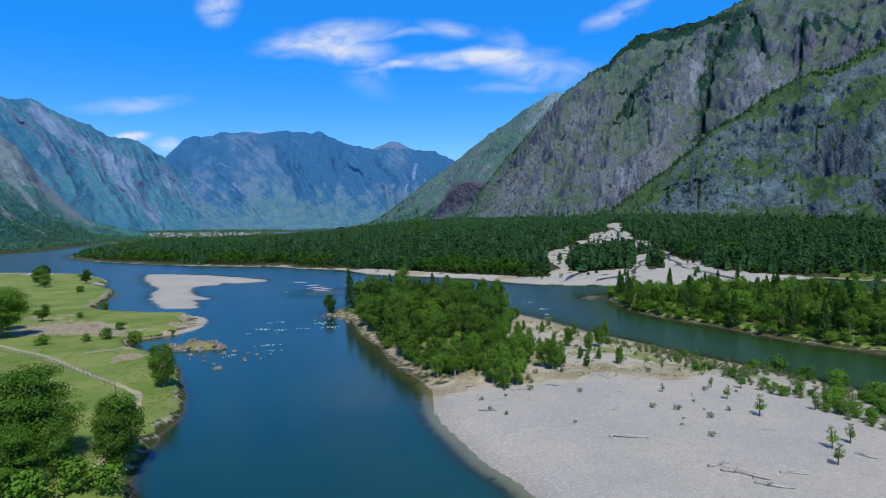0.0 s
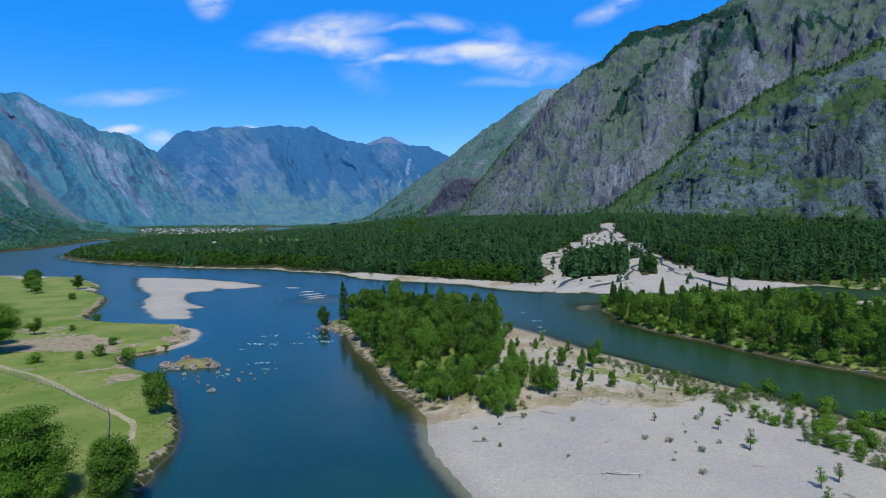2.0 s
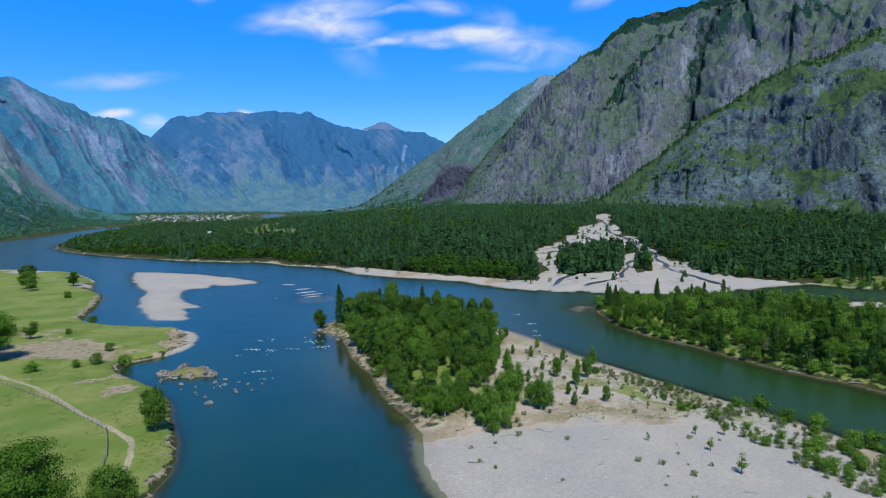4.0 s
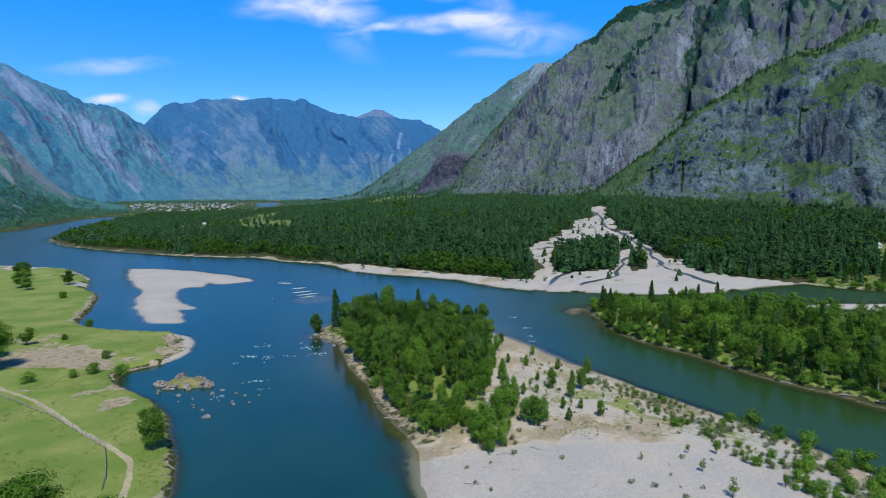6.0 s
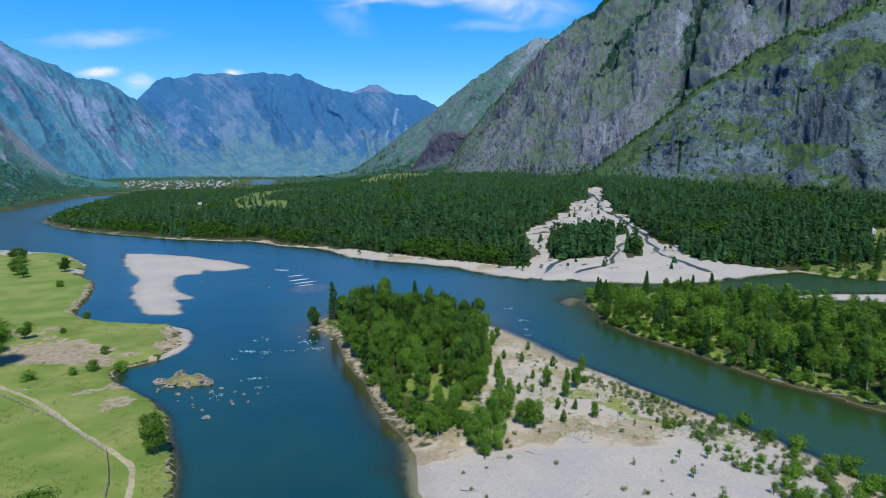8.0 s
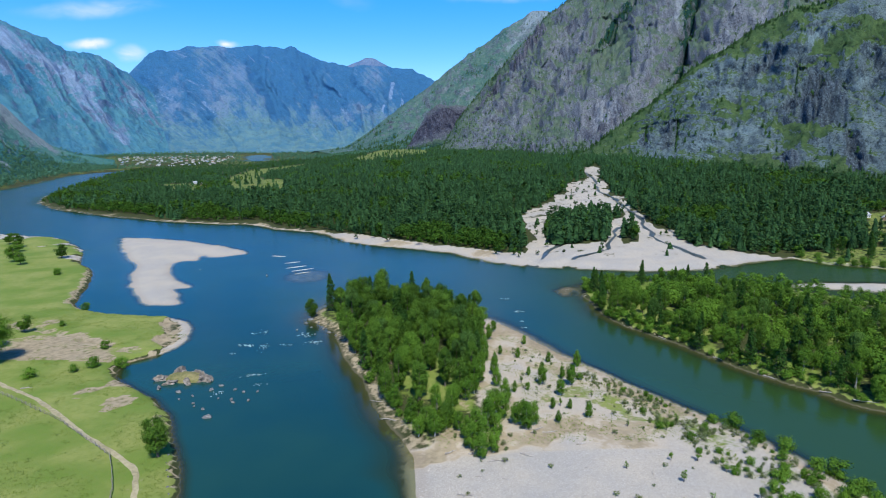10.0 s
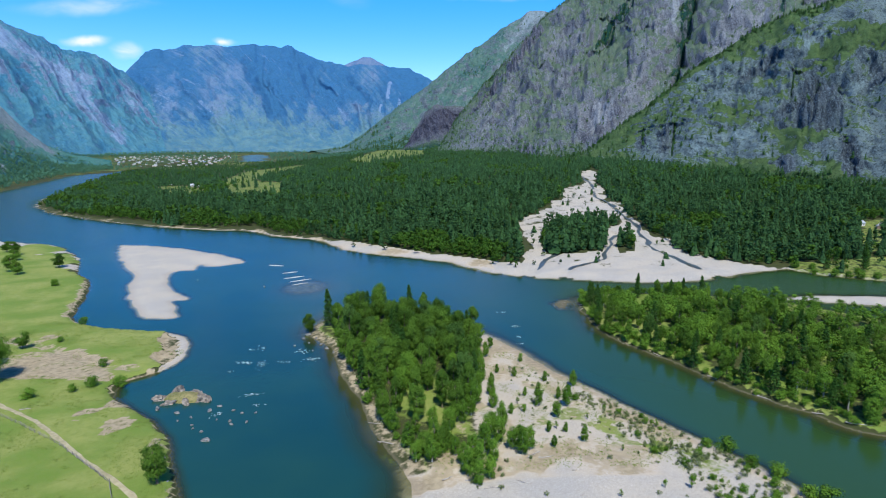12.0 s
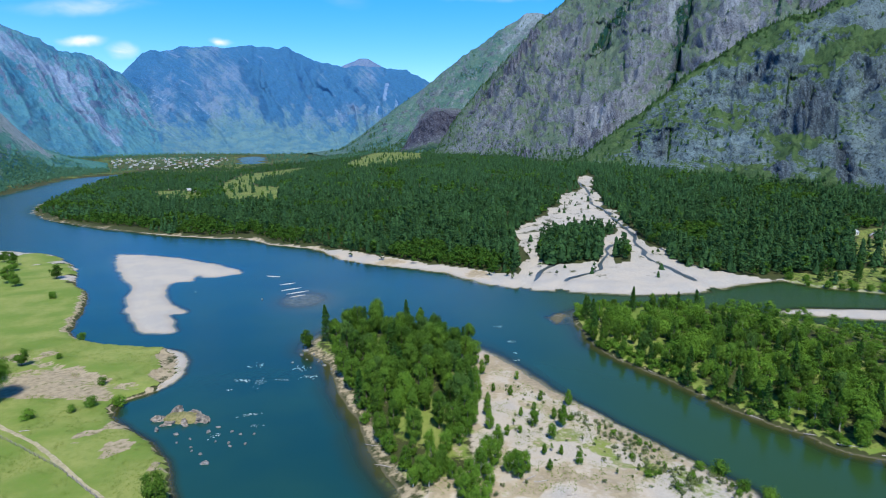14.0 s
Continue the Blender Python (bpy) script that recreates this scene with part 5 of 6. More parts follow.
place(BIG[1], -150, 208, 0.75, label="spreading tree on the pasture", group="pasture trees")
for x, y, s in ((-243, 366, 1.25), (-220, 374, 1.1), (-234, 357, 0.9), (-274, 417, 1.2), (-287, 430, 1.0), (-150, 226, 0.8), (-262, 400, 0.9), (-330, 440, 1.1)):
    place(ROUND_TREES[int(rng.integers(2))], x, y, s, label="round-crowned tree on the open pasture", group="pasture trees")
for x, y, s in ((-120, 180, 1.2), (-109, 184, 0.9), (-105, 188, 1.25), (-98, 192, 1.4), (-111, 207, 1.05), (-144, 257, 1.2), (-196, 327, 1.3), (-198, 331, 1.1), (-140, 233, 0.8), (-64, 136, 1.0)):
    place(BUSHES[int(rng.integers(3))], x, y, s, label="rounded green shrub on short turf", category="bush", group="pasture shrubs")

# the wooded head of the gravel island
WOOD = [(-35, 240), (-31, 225), (-25, 203), (-15, 169), (-10, 155), (-4.5, 142), (0, 138.5), (6, 139), (8, 146), (9, 152), (11, 158), (13, 165), (15, 174), (17, 183), (18, 201), (22, 226), (16, 240), (6, 250), (-13, 268), (-30, 271)]
GLADES = ((-12, 256, 5.5), (1.4, 196, 5.0), (-8.8, 223, 4.0), (7.5, 157, 3.0), (6.5, 181, 3.0), (-1, 241, 3.5))
for x, y in scatter(WOOD, 4.4, lambda a, b: (fbm(a / 8, b / 8, 2.2, 2, 77) > -0.55) & np.all([np.hypot(a - p, (b - q) * 0.7) > r for p, q, r in GLADES], axis=0), 240):
    edge = float(inside(WOOD, np.array([x]), np.array([y]))[0])
    pick = rng.uniform()
    if pick < 0.18 and y > 180 and x > -24:
        place(PINES[int(rng.integers(3))], x, y, rng.uniform(0.72, 0.98), label="dark conifer among the island's poplars", group="island conifers")
    elif edge < 2.2 and pick < 0.55 or y < 158 and pick < 0.5:
        place(YOUNG[int(rng.integers(3))], x, y, rng.uniform(0.8, 1.25), label="slim young poplar at the edge of the island grove", group="island saplings")
    else:
        grow = 0.62 + 0.45 * float(step(135, 185, y)) * rng.uniform(0.5, 1.1)
        place(POPLARS[int(rng.choice(5, p=(0.27, 0.25, 0.22, 0.10, 0.16)))], x, y, grow * rng.uniform(0.78, 1.08), label="green poplar in the island grove", group="island poplars", tall=rng.uniform(0.95, 1.3))
for x, y in scatter(WOOD, 3.4, lambda a, b: inside(WOOD, a, b) < 3.0, 90):
    place(BUSHES[int(rng.integers(3))], x, y, rng.uniform(0.6, 1.3), label="leafy undergrowth at the edge of the island grove", category="bush", group="island undergrowth")
place(PINES[0], -38, 248, 1.12, label="tall dark conifer at the island's upstream tip", group="island conifers")
place(PINES[1], -5, 268, 1.0, label="dark conifer on the island's far shore", group="island conifers")
place(POPLARS[2], -46, 243.5, 0.80, label="thin poplar leaning out from the island's tip", group="island poplars")
for x, y, s in ((12.5, 127.5, 0.95), (10.3, 131.1, 1.0), (15.3, 129.5, 0.9), (13, 133, 1.1), (12.1, 136.8, 1.05), (15.1, 139.8, 1.15), (17, 136, 0.85), (9.5, 135.5, 0.8), (19.2, 144.5, 1.05), (21.1, 153.3, 1.0), (18, 149, 0.95), (16.2, 145, 1.0),
                (24.5, 138.3, 0.95), (22.4, 141, 0.9), (26.9, 140.7, 0.85), (24.6, 141.5, 1.0), (2.1, 137.2, 0.9), (-1.9, 138.6, 0.85), (5.8, 145.2, 0.9), (10.8, 155.8, 1.0), (14, 165.8, 1.1), (14.7, 172.3, 1.1), (13.5, 160, 0.9), (16, 168, 0.9),
                (17, 178, 1.0), (20.3, 165.5, 0.8), (20.6, 174.6, 0.75), (34, 167, 0.85), (37.5, 158.8, 0.75), (42.4, 166.8, 0.9),
                (30.2, 189.9, 0.5), (39.6, 185.7, 0.55), (25, 161.4, 0.5), (33.4, 150.2, 0.45), (33.2, 142.1, 0.45), (41.5, 144.8, 0.6), (28.9, 162.5, 0.4), (19, 186, 1.0), (20, 200, 0.9), (23, 209, 0.8), (26, 219, 0.7), (48, 183, 0.75), (41, 172, 0.55),
                (45, 176, 0.5), (36, 178, 0.45), (35, 205, 0.5), (31, 174, 0.4), (38, 150, 0.4), (22, 182, 0.6), (25, 193, 0.45), (5, 141, 0.8), (8, 139.5, 0.75)):
    place(YOUNG[int(rng.integers(3))], x, y, s, label="young poplar growing in the island's gravel", group="gravel poplars")
for x, y, s in ((54, 83, 1.0), (57, 89, 1.1), (54, 104, 1.25), (53, 114, 0.9), (43, 120, 0.6), (60, 123, 1.0), (54, 123, 0.7), (61, 91, 1.0), (43, 149, 0.9), (64, 154, 0.8), (59, 138, 0.8), (63, 142, 0.9), (50, 140, 0.6),
                (36, 152, 0.7), (33, 166, 0.7), (28, 168, 0.7), (46, 158, 0.6), (57, 147, 0.6), (66, 108, 0.9), (64, 118, 0.8)):
    place(SAPLINGS[int(rng.integers(3))], x, y, s, label="thin sapling on bare gravel", group="gravel saplings")
STRIP = [(48, 187), (62, 160), (76, 138), (84, 120), (96, 82), (100, 60), (84, 60), (72, 86), (66, 112), (60, 132), (52, 150), (44, 178)]
for x, y in scatter(STRIP, 1.7, lambda a, b: fbm(a / 6, b / 6, 1.0, 2, 41) + 0.012 * (150 - b) > -0.06, 330):
    if rng.uniform() < 0.26 + 0.005 * (150 - y):
        place(BUSHES[int(rng.integers(3))], x, y, rng.uniform(0.30, 0.75) * (1.0 + 0.30 * (y < 120)), label="green willow bush along the gravel shore", category="bush", group="shore bushes")
    else:
        place(GREY_BUSHES[int(rng.integers(2))], x, y, rng.uniform(0.3, 0.8), label="grey-green sallow bush on gravel", category="bush", group="shore bushes")
for x, y, s in ((77, 141, 1.45), (73, 143, 0.9), (83, 128, 1.3), (88, 118, 1.5), (79, 133, 1.1), (92, 104, 1.6), (96, 92, 1.7), (89, 98, 1.4), (86, 110, 1.3), (90, 112, 1.2), (93, 98, 1.4), (98, 84, 1.5), (94, 88, 1.3), (88, 106, 1.2),
                (100, 76, 1.5), (92, 80, 1.2), (86, 92, 1.1), (97, 70, 1.4), (90, 70, 1.2), (84, 102, 1.0), (81, 114, 1.0), (85, 120, 1.1), (80, 124, 0.9)):
    place(BUSHES[int(rng.integers(3))], x, y, s, label="thick green willow at the channel's edge", category="bush", group="shore bushes")
for x, y, s in ((4, 139, 0.6), (7, 136, 0.5), (9, 132.5, 0.45), (16, 129.5, 0.5), (18, 132, 0.6), (20, 135, 0.5), (1.5, 144, 0.6), (26, 136, 0.5), (11, 128, 0.4)):
    place(GREY_BUSHES[int(rng.integers(2))], x, y, s, label="grey-green bush on the island's earthy slope", category="bush", group="island undergrowth")
GRAVEL = [(14, 84), (2, 112), (0, 130), (26, 136), (30, 205), (40, 195), (60, 160), (80, 120), (80, 80)]
for x, y in scatter(GRAVEL, 3.6, lambda a, b: fbm(a / 8, b / 8, 9.0, 2, 43) + 0.02 * (b - 135) > 0.12, 150):
    place(TUFTS[int(rng.integers(2))], x, y, rng.uniform(0.5, 1.5), label="low dry shrub on pale gravel", category="bush", group="gravel shrubs")

# the wooded east bank
BANK = [(80, 286), (79, 266), (77, 244), (81, 230), (88, 215), (94, 206), (99, 193), (104, 181), (109, 172), (117, 165), (122, 154), (132, 149), (165, 136), (240, 112), (240, 205), (200, 235), (186, 250), (166, 272), (130, 287), (92, 290)]
spots = scatter(RIS, 4.5, lambda a, b: (fbm(a / 11, b / 11, 4.4, 2, 19) > -0.50) & (inside(RIS, a, b) > 2.4 + 2.5 * fbm(a / 9, b / 9, 1.4, 2, 29)) & (a < 240) & (b > 105), 520)
spots = spots[np.argsort(spots[:, 0] * 0.6 + spots[:, 1] * 0.25)]
rest = spots[298:]
for x, y in scatter(RIS, 2.6, lambda a, b: (inside(RIS, a, b) < 5) & (inside(RIS, a, b) > 0.9) & (a < 170) & (b < 292) & (fbm(a / 7, b / 7, 3.4, 2, 39) > -0.12), 120):
    place(THICKETS[int(rng.integers(3))], x, y, rng.uniform(0.6, 1.4), label="leafy undergrowth along the east bank", category="bush", group="east bank undergrowth")
for x, y in spots[:298]:
    pick, e = rng.uniform(), float(inside(BANK, np.array([x]), np.array([y]))[0])
    if e > 7 and pick < 0.32 + 0.55 * float(fbm(x / 22, y / 22, 0.5, 2, 61) > 0.1):
        place(THICKETS[int(rng.integers(3))], x, y, rng.uniform(1.4, 2.5), label="bright green thicket of willow on the east bank", category="bush", group="east bank thicket")
    elif pick < 0.40:
        place(PINES[int(rng.integers(3))], x, y, rng.uniform(0.55, 0.92), label="dark conifer on the wooded east bank", group="east bank conifers")
    elif pick < (0.72 if e < 9 and x > 118 else 0.48):
        place(YOUNG[int(rng.integers(3))], x, y, rng.uniform(0.9, 1.5), label="young birch with a pale trunk on the east bank", group="east bank birches")
    else:
        place(POPLARS[int(rng.choice(5, p=(0.34, 0.30, 0.24, 0.06, 0.06)))], x, y, rng.uniform(0.46, 0.80) * (1 - 0.15 * (y > 235)), label="full green poplar on the wooded east bank", group="east bank poplars", tall=rng.uniform(0.95, 1.35))

BIRCHES = [broadleaf(10.5, 4.6, 80, 2600, 0.19, LEAF_BRIGHT, PALE_BARK, "birch_tree", 0.34, 0.46, 0.3) for _ in range(2)]
for x, y, s in ((112, 168, 0.9), (117, 163, 1.0), (121, 158, 0.85), (125, 152, 1.05), (130, 149.5, 0.9), (136, 146, 1.0), (143, 142, 0.95), (108, 175, 0.8), (101, 188, 0.75), (91, 211, 0.7)):
    place(BIRCHES[int(rng.integers(2))], x, y, s, label="slender birch with a bare pale trunk by the water", group="bank birches")

for x, y, s in ((224, 331, 1.2), (232, 325, 1.6), (238, 322, 1.3), (243, 319, 1.7), (250, 316, 1.4), (229, 340, 1.3), (246, 326, 1.2), (256, 313, 1.6), (261, 320, 1.1), (240, 334, 1.0), (268, 312, 1.5), (222, 346, 1.6)):
    place(BUSHES[int(rng.integers(3))], x, y, s, label="rounded willow bush on the far green shore", category="bush", group="far shore bushes")
for x, y, s in ((236, 338, 0.8), (254, 332, 0.9), (262, 341, 0.75), (272, 330, 0.9), (248, 347, 0.8), (283, 322, 0.85), (268, 350, 0.9)):
    place(PINES[int(rng.integers(3))], x, y, s, label="dark conifer on the far green shore", group="far shore conifers")


# ---- woods that nobody could count ----
def simple_conifer(tiers, per):
    V, T = [], []
    for i in range(tiers):
        f = 0.10 + 0.80 * i / tiers
        for a in rng.uniform(0, 6.3) + np.arange(per) * 2 * np.pi / per:
            r = (0.215 * (1 - f) ** 0.65 + 0.015) * rng.uniform(0.7, 1.25)
            da = math.pi / per * rng.uniform(0.8, 1.3)
            n = len(V)
            V += [(0, 0, f + 0.30 * (1 - f) + 0.05), (r * math.cos(a - da), r * math.sin(a - da), f + rng.uniform(-.02, .03)), (1.15 * r * math.cos(a), 1.15 * r * math.sin(a), f - 0.03 + rng.uniform(-.03, .02)),
                  (r * math.cos(a + da), r * math.sin(a + da), f + rng.uniform(-.02, .03))]
            T.append((n, n + 1, n + 2, n + 3))
    return np.array(V), np.array(T)


def simple_broadleaf(n):
    D = unit(n)
    C = D * rng.uniform(0.6, 1.0, (n, 1)) * [0.24, 0.24, 0.40] + [0, 0, 0.54]
    return cards(C, D + [0, 0, 0.4], 0.115 * (26 / n) ** 0.33 if n < 26 else 0.115 * (70 / max(70, n)) ** 0.45, 0.75, 0.45)


def leafy_template(clumps, leaves, size, wide=0.25, high=0.44):
    """A small tree one unit high, for woods: a crown of leaf clumps."""
    V, Q, _ = crown_blob((0, 0, 0.54), np.array([wide, wide, high]), clumps, leaves, size, 0.42, 0.35, 1.0)
    return V, Q


def wood(name, label, places, tall, templates, mat, category="forest"):
    """Many trees in one mesh."""
    if len(places) == 0:
        return
    pick = rng.integers(0, len(templates), len(places))
    out = []
    for k, (V, Q) in enumerate(templates):
        P, H = places[pick == k], tall[pick == k]
        n = len(P)
        if not n:
            continue
        a = rng.uniform(0, 6.283, n)
        c, s = np.cos(a)[:, None], np.sin(a)[:, None]
        wide = (H ** 0.6 * 12.5 ** 0.4 * rng.uniform(0.72, 1.2, n))[:, None]
        W = np.stack([(V[None, :, 0] * c - V[None, :, 1] * s) * wide + P[:, 0:1], (V[None, :, 0] * s + V[None, :, 1] * c) * wide + P[:, 1:2], V[None, :, 2] * H[:, None] + P[:, 2:3]], -1)
        out.append((W.reshape(-1, 3), (Q[None] + (np.arange(n) * len(V))[:, None, None]).reshape(-1, 4)))
    V, Q = join(out)
    tagged(new(name, mesh(name, V, Q, mat=mat)), label, category, kind="stuff")


PINE_CROWNS = [leafy_template(14, 110, 0.060, 0.19, 0.46) for _ in range(5)]
FINE_CON, COARSE_CON = [simple_conifer(8, 6) for _ in range(6)], [simple_conifer(4, 5) for _ in range(5)]
TINY_CON = [simple_conifer(2, 4) for _ in range(4)]
FINE_LEAF, COARSE_LEAF = [leafy_template(16, 150, 0.068) for _ in range(5)], [simple_broadleaf(22) for _ in range(5)]
TINY_LEAF = [simple_broadleaf(11) for _ in range(5)]


def forest():
    cells = []
    for lo, hi, gap in ((300, 480, 4.1), (480, 700, 5.0), (700, 1050, 6.4), (1050, 1700, 9.2), (1700, 2600, 16), (2600, 3050, 22)):
        gx, gy = np.meshgrid(np.arange(-1700, 1100, gap), np.arange(lo, hi, gap))
        p = np.stack([gx.ravel(), gy.ravel()], -1) + rng.uniform(-0.48, 0.48, (gx.size, 2)) * gap
        p = p[np.abs(p[:, 0] + 0.04 * p[:, 1]) < 0.80 * p[:, 1] + 30]
        cells.append(np.c_[p, np.full(len(p), gap)])
    p = np.concatenate(cells)
    x, y = p[:, 0], p[:, 1]
    s = np.maximum(inside(FAR, x, y), inside(UPPER, x, y) - 4)
    ok = s > 7 + 4 * fbm(x / 30, y / 30, 0, 2, 5) + 3 * (y > 500)
    for P, m in ((BEACH, 1), (CLEAR, 0), (CLEAR_FARM, 0), (CLEAR_MEADOW, 0), (SHORE_MEADOW, -2), (CLEAR_EAST, 0)):
        ok &= (inside(P, x, y) < -m) | (rng.uniform(0, 1, len(x)) < 0.08)
    grove = np.maximum(inside(GROVE, x, y), inside(GROVE_SMALL, x, y)) > 1
    ok &= (inside(CREEK, x, y) < -2) | grove
    ok &= inside(POND, x, y) < -15
    town = (y > 1450) & (x < -430) & (x > -1200)
    ok &= ~(town & (rng.uniform(0, 1, len(x)) < 0.15))
    ok &= fbm(x / 60, y / 60, 3.3, 3, 15) > -0.75
    # nothing under the mountains' feet
    ok &= ~((x > 250) & (y > 1060 - 0.9 * (x - 250)) & (y > 560)) | ((x > 250) & (y < 1190 - 1.75 * (x - 250)))
    stray = (inside(CREEK, x, y) > 0) & (rng.uniform(0, 1, len(x)) < 0.03 + 0.06 * step(440, 520, y) * (fbm(x / 16, y / 16, 4.0, 2, 45) > 0)) & (y > 350)
    ok |= stray
    small = stray[ok]
    p, s = p[ok], s[ok]
    x, y, gap = p.T
    z = height(x, y) - 0.2
    P = np.stack([x, y, z], -1)
    leafy = (1.2 * fbm(x / 40, y / 40, 8.8, 3, 25) + 0.9 * step(60, 5, s) + 0.25 * step(-100, -400, x)) > 0.70
    leafy |= rng.uniform(0, 1, len(x)) < 0.06
    tall = rng.uniform(6.5, 14.5, len(x)) * (1 - 0.12 * step(6, 10, gap) + 0.20 * step(10, 20, gap)) * np.where(s < 18, 0.72, 1.0)
    tall *= 1 + 0.18 * fbm(x / 45, y / 45, 1.0, 2, 35)
    tall = np.where(small, tall * rng.uniform(0.25, 0.6, len(x)), tall)
    tall = np.where((y > 1450) & (y < 2250) & (x < -430), 0.55 * tall, tall)
    near = y + rng.uniform(-170, 170, len(y)) < 680
    west = (inside(UPPER, x, y) > 0) | ((y > 1900) & (x < -100))
    wood("conifer_forest", "dense dark green conifer forest on the valley floor", P[~leafy & near], tall[~leafy & near], FINE_CON[:4] + PINE_CROWNS, FOREST_NEEDLE)
    wood("far_conifer_forest", "distant dark conifer forest below the mountains", P[~leafy & ~near & ~west], tall[~leafy & ~near & ~west], COARSE_CON, FAR_NEEDLE)
    wood("riverside_wood", "lighter leafy trees along the forest edge", P[leafy & near], tall[leafy & near] * 0.8, FINE_LEAF, FOREST_LEAF)
    wood("far_riverside_wood", "distant leafy trees among the conifers", P[leafy & ~near & ~west], tall[leafy & ~near & ~west] * 0.85, COARSE_LEAF, FOREST_LEAF)
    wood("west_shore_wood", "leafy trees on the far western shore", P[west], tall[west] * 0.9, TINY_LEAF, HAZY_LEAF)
    if len(rest):
        R = np.c_[rest, height(rest[:, 0], rest[:, 1])]
        wood("east_bank_wood", "leafy trees further along the east bank", R, rng.uniform(4.5, 8.0, len(R)), [leafy_template(26, 520, 0.036, 0.28) for _ in range(4)], LEAF_BRIGHT)


forest()


def slope_wood(name, key, label, count, mat, tall, rule, templates, category="forest"):
    """Trees on a mountain, where its shape lets them grow."""
    P, g, c = MOUNTAIN_POINTS[key]
    n, m = g.shape
    i, j = rng.uniform(0, n - 1.01, count * 6), rng.uniform(0, m - 1.01, count * 6)
    a, b = i.astype(int), j.astype(int)
    f, h = (i - a)[:, None], (j - b)[:, None]
    Q = (P[a, b] * (1 - f) + P[a + 1, b] * f) * (1 - h) + (P[a, b + 1] * (1 - f) + P[a + 1, b + 1] * f) * h
    keep = rng.uniform(0, 1, len(Q)) < rule(i / n, j / m, g[a, b], c[a, b])
    Q = Q[keep][:count]
    Q[:, 2] -= 0.6
    wood(name, label, Q, rng.uniform(*tall, len(Q)), templates, mat, category)


slope_wood("spur_trees", "mountain_near_east", "small conifers along the rocky spur's crest and ledges", 2400, FOREST_NEEDLE, (5, 11),
           lambda v, u, g, c: 0.9 * (v < 0.04) + 0.35 * (v > 0.92) + 0.3 * (g > 0.4) + 0.05 * (c > 0.3) + 0.03, COARSE_CON)
slope_wood("main_mountain_trees", "mountain_main_east", "scattered conifers in the mountain's gullies and along its crest", 6500, FOREST_NEEDLE, (6, 13),
           lambda v, u, g, c: 0.6 * (v < 0.025) + 0.3 * (v > 0.94) + 0.6 * (g > 0.35) + 0.6 * step(0.35, 0.8, c) + 0.04, TINY_CON)
slope_wood("mid_mountain_trees", "mountain_mid_east", "scattered conifers on the grey-green mountain", 1200, FOREST_NEEDLE, (10, 18),
           lambda v, u, g, c: 0.3 * (c > 0.35) + 0.5 * (v > 0.85), TINY_CON)
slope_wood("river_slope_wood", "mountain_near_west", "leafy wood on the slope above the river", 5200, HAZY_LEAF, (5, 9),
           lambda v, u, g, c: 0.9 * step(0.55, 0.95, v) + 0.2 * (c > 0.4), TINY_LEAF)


# ---- stones, driftwood, foam ----
def boulder(w, d, h, seed, rough=0.35, cuts=3):
    bm = bmesh.new()
    bmesh.ops.create_icosphere(bm, subdivisions=cuts, radius=1.0)
    for v in bm.verts:
        p = v.co * 1.2 + Vector((seed * 3.1, seed * 1.7, 0))
        k = 1 + rough * noise.noise(p) + 0.4 * rough * noise.noise(p * 2.7)
        v.co = Vector((v.co.x * k * w / 2, v.co.y * k * d / 2, max(v.co.z * k, -0.6) * h))
        v.co.z = round(v.co.z / (h * 0.33)) * h * 0.33 * 0.35 + v.co.z * 0.65
    me = bpy.data.meshes.new("boulder")
    bm.to_mesh(me)
    bm.free()
    me.materials.append(ROCK)
    return me


def rock_islet():
    root = tagged(new("rock_islet"), "low grassy rock islet standing in the river", "islet")
    root.location = (-74, 182, 0)
    part("turf", mesh("turf", *dome(14.0, 8.4, 1.9, 5), mat=TURF, smooth=True), root, "dry green turf on top of the rocks")
    for k, (x, y, w, d, h) in enumerate(((-7, -1, 4.5, 4, 1.3), (-3.5, 3.4, 7, 4, 1.6), (3, 2.2, 6, 3.5, 1.6), (6.5, -2, 5, 4.2, 1.5), (2, -4, 5.5, 3, 1.2), (-3, -4.2, 5, 3, 1.0), (8.2, -3, 3, 2.6, 0.9), (5, -0.4, 3, 2.6, 2.1))):
        rock = boulder(w * 0.85, d * 0.75, h * 0.95, k + 1, 0.7)
        rock.materials[0] = ISLET_ROCK
        ob = part("stone", rock, root)
        ob.location = (x, y, 0.1)
        ob.rotation_euler.z = k * 1.3


def dome(w, d, h, seed):
    n, m = 28, 9
    a, r = np.meshgrid(np.arange(n) * 2 * np.pi / n, np.linspace(0.02, 1, m))
    k = 1 + 0.22 * fbm(np.cos(a) * 1.5, np.sin(a) * 1.5, 0, 3, seed)
    x, y = r * np.cos(a) * w / 2 * k, r * np.sin(a) * d / 2 * k
    z = h * (1 - r ** 2.2) + 0.15 * h * fbm(x / 1.6, y / 1.6, 0, 3, seed) - 0.4 * (r > 0.98)
    i = np.arange(n * m).reshape(m, n)
    j = np.roll(i, -1, axis=1)
    return np.stack([x, y, z], -1).reshape(-1, 3), np.stack([i[:-1], j[:-1], j[1:], i[1:]], -1).reshape(-1, 4)


rock_islet()
STONES = [boulder(1.0, 0.8, 0.45, s, 0.5, 2) for s in range(20, 24)]


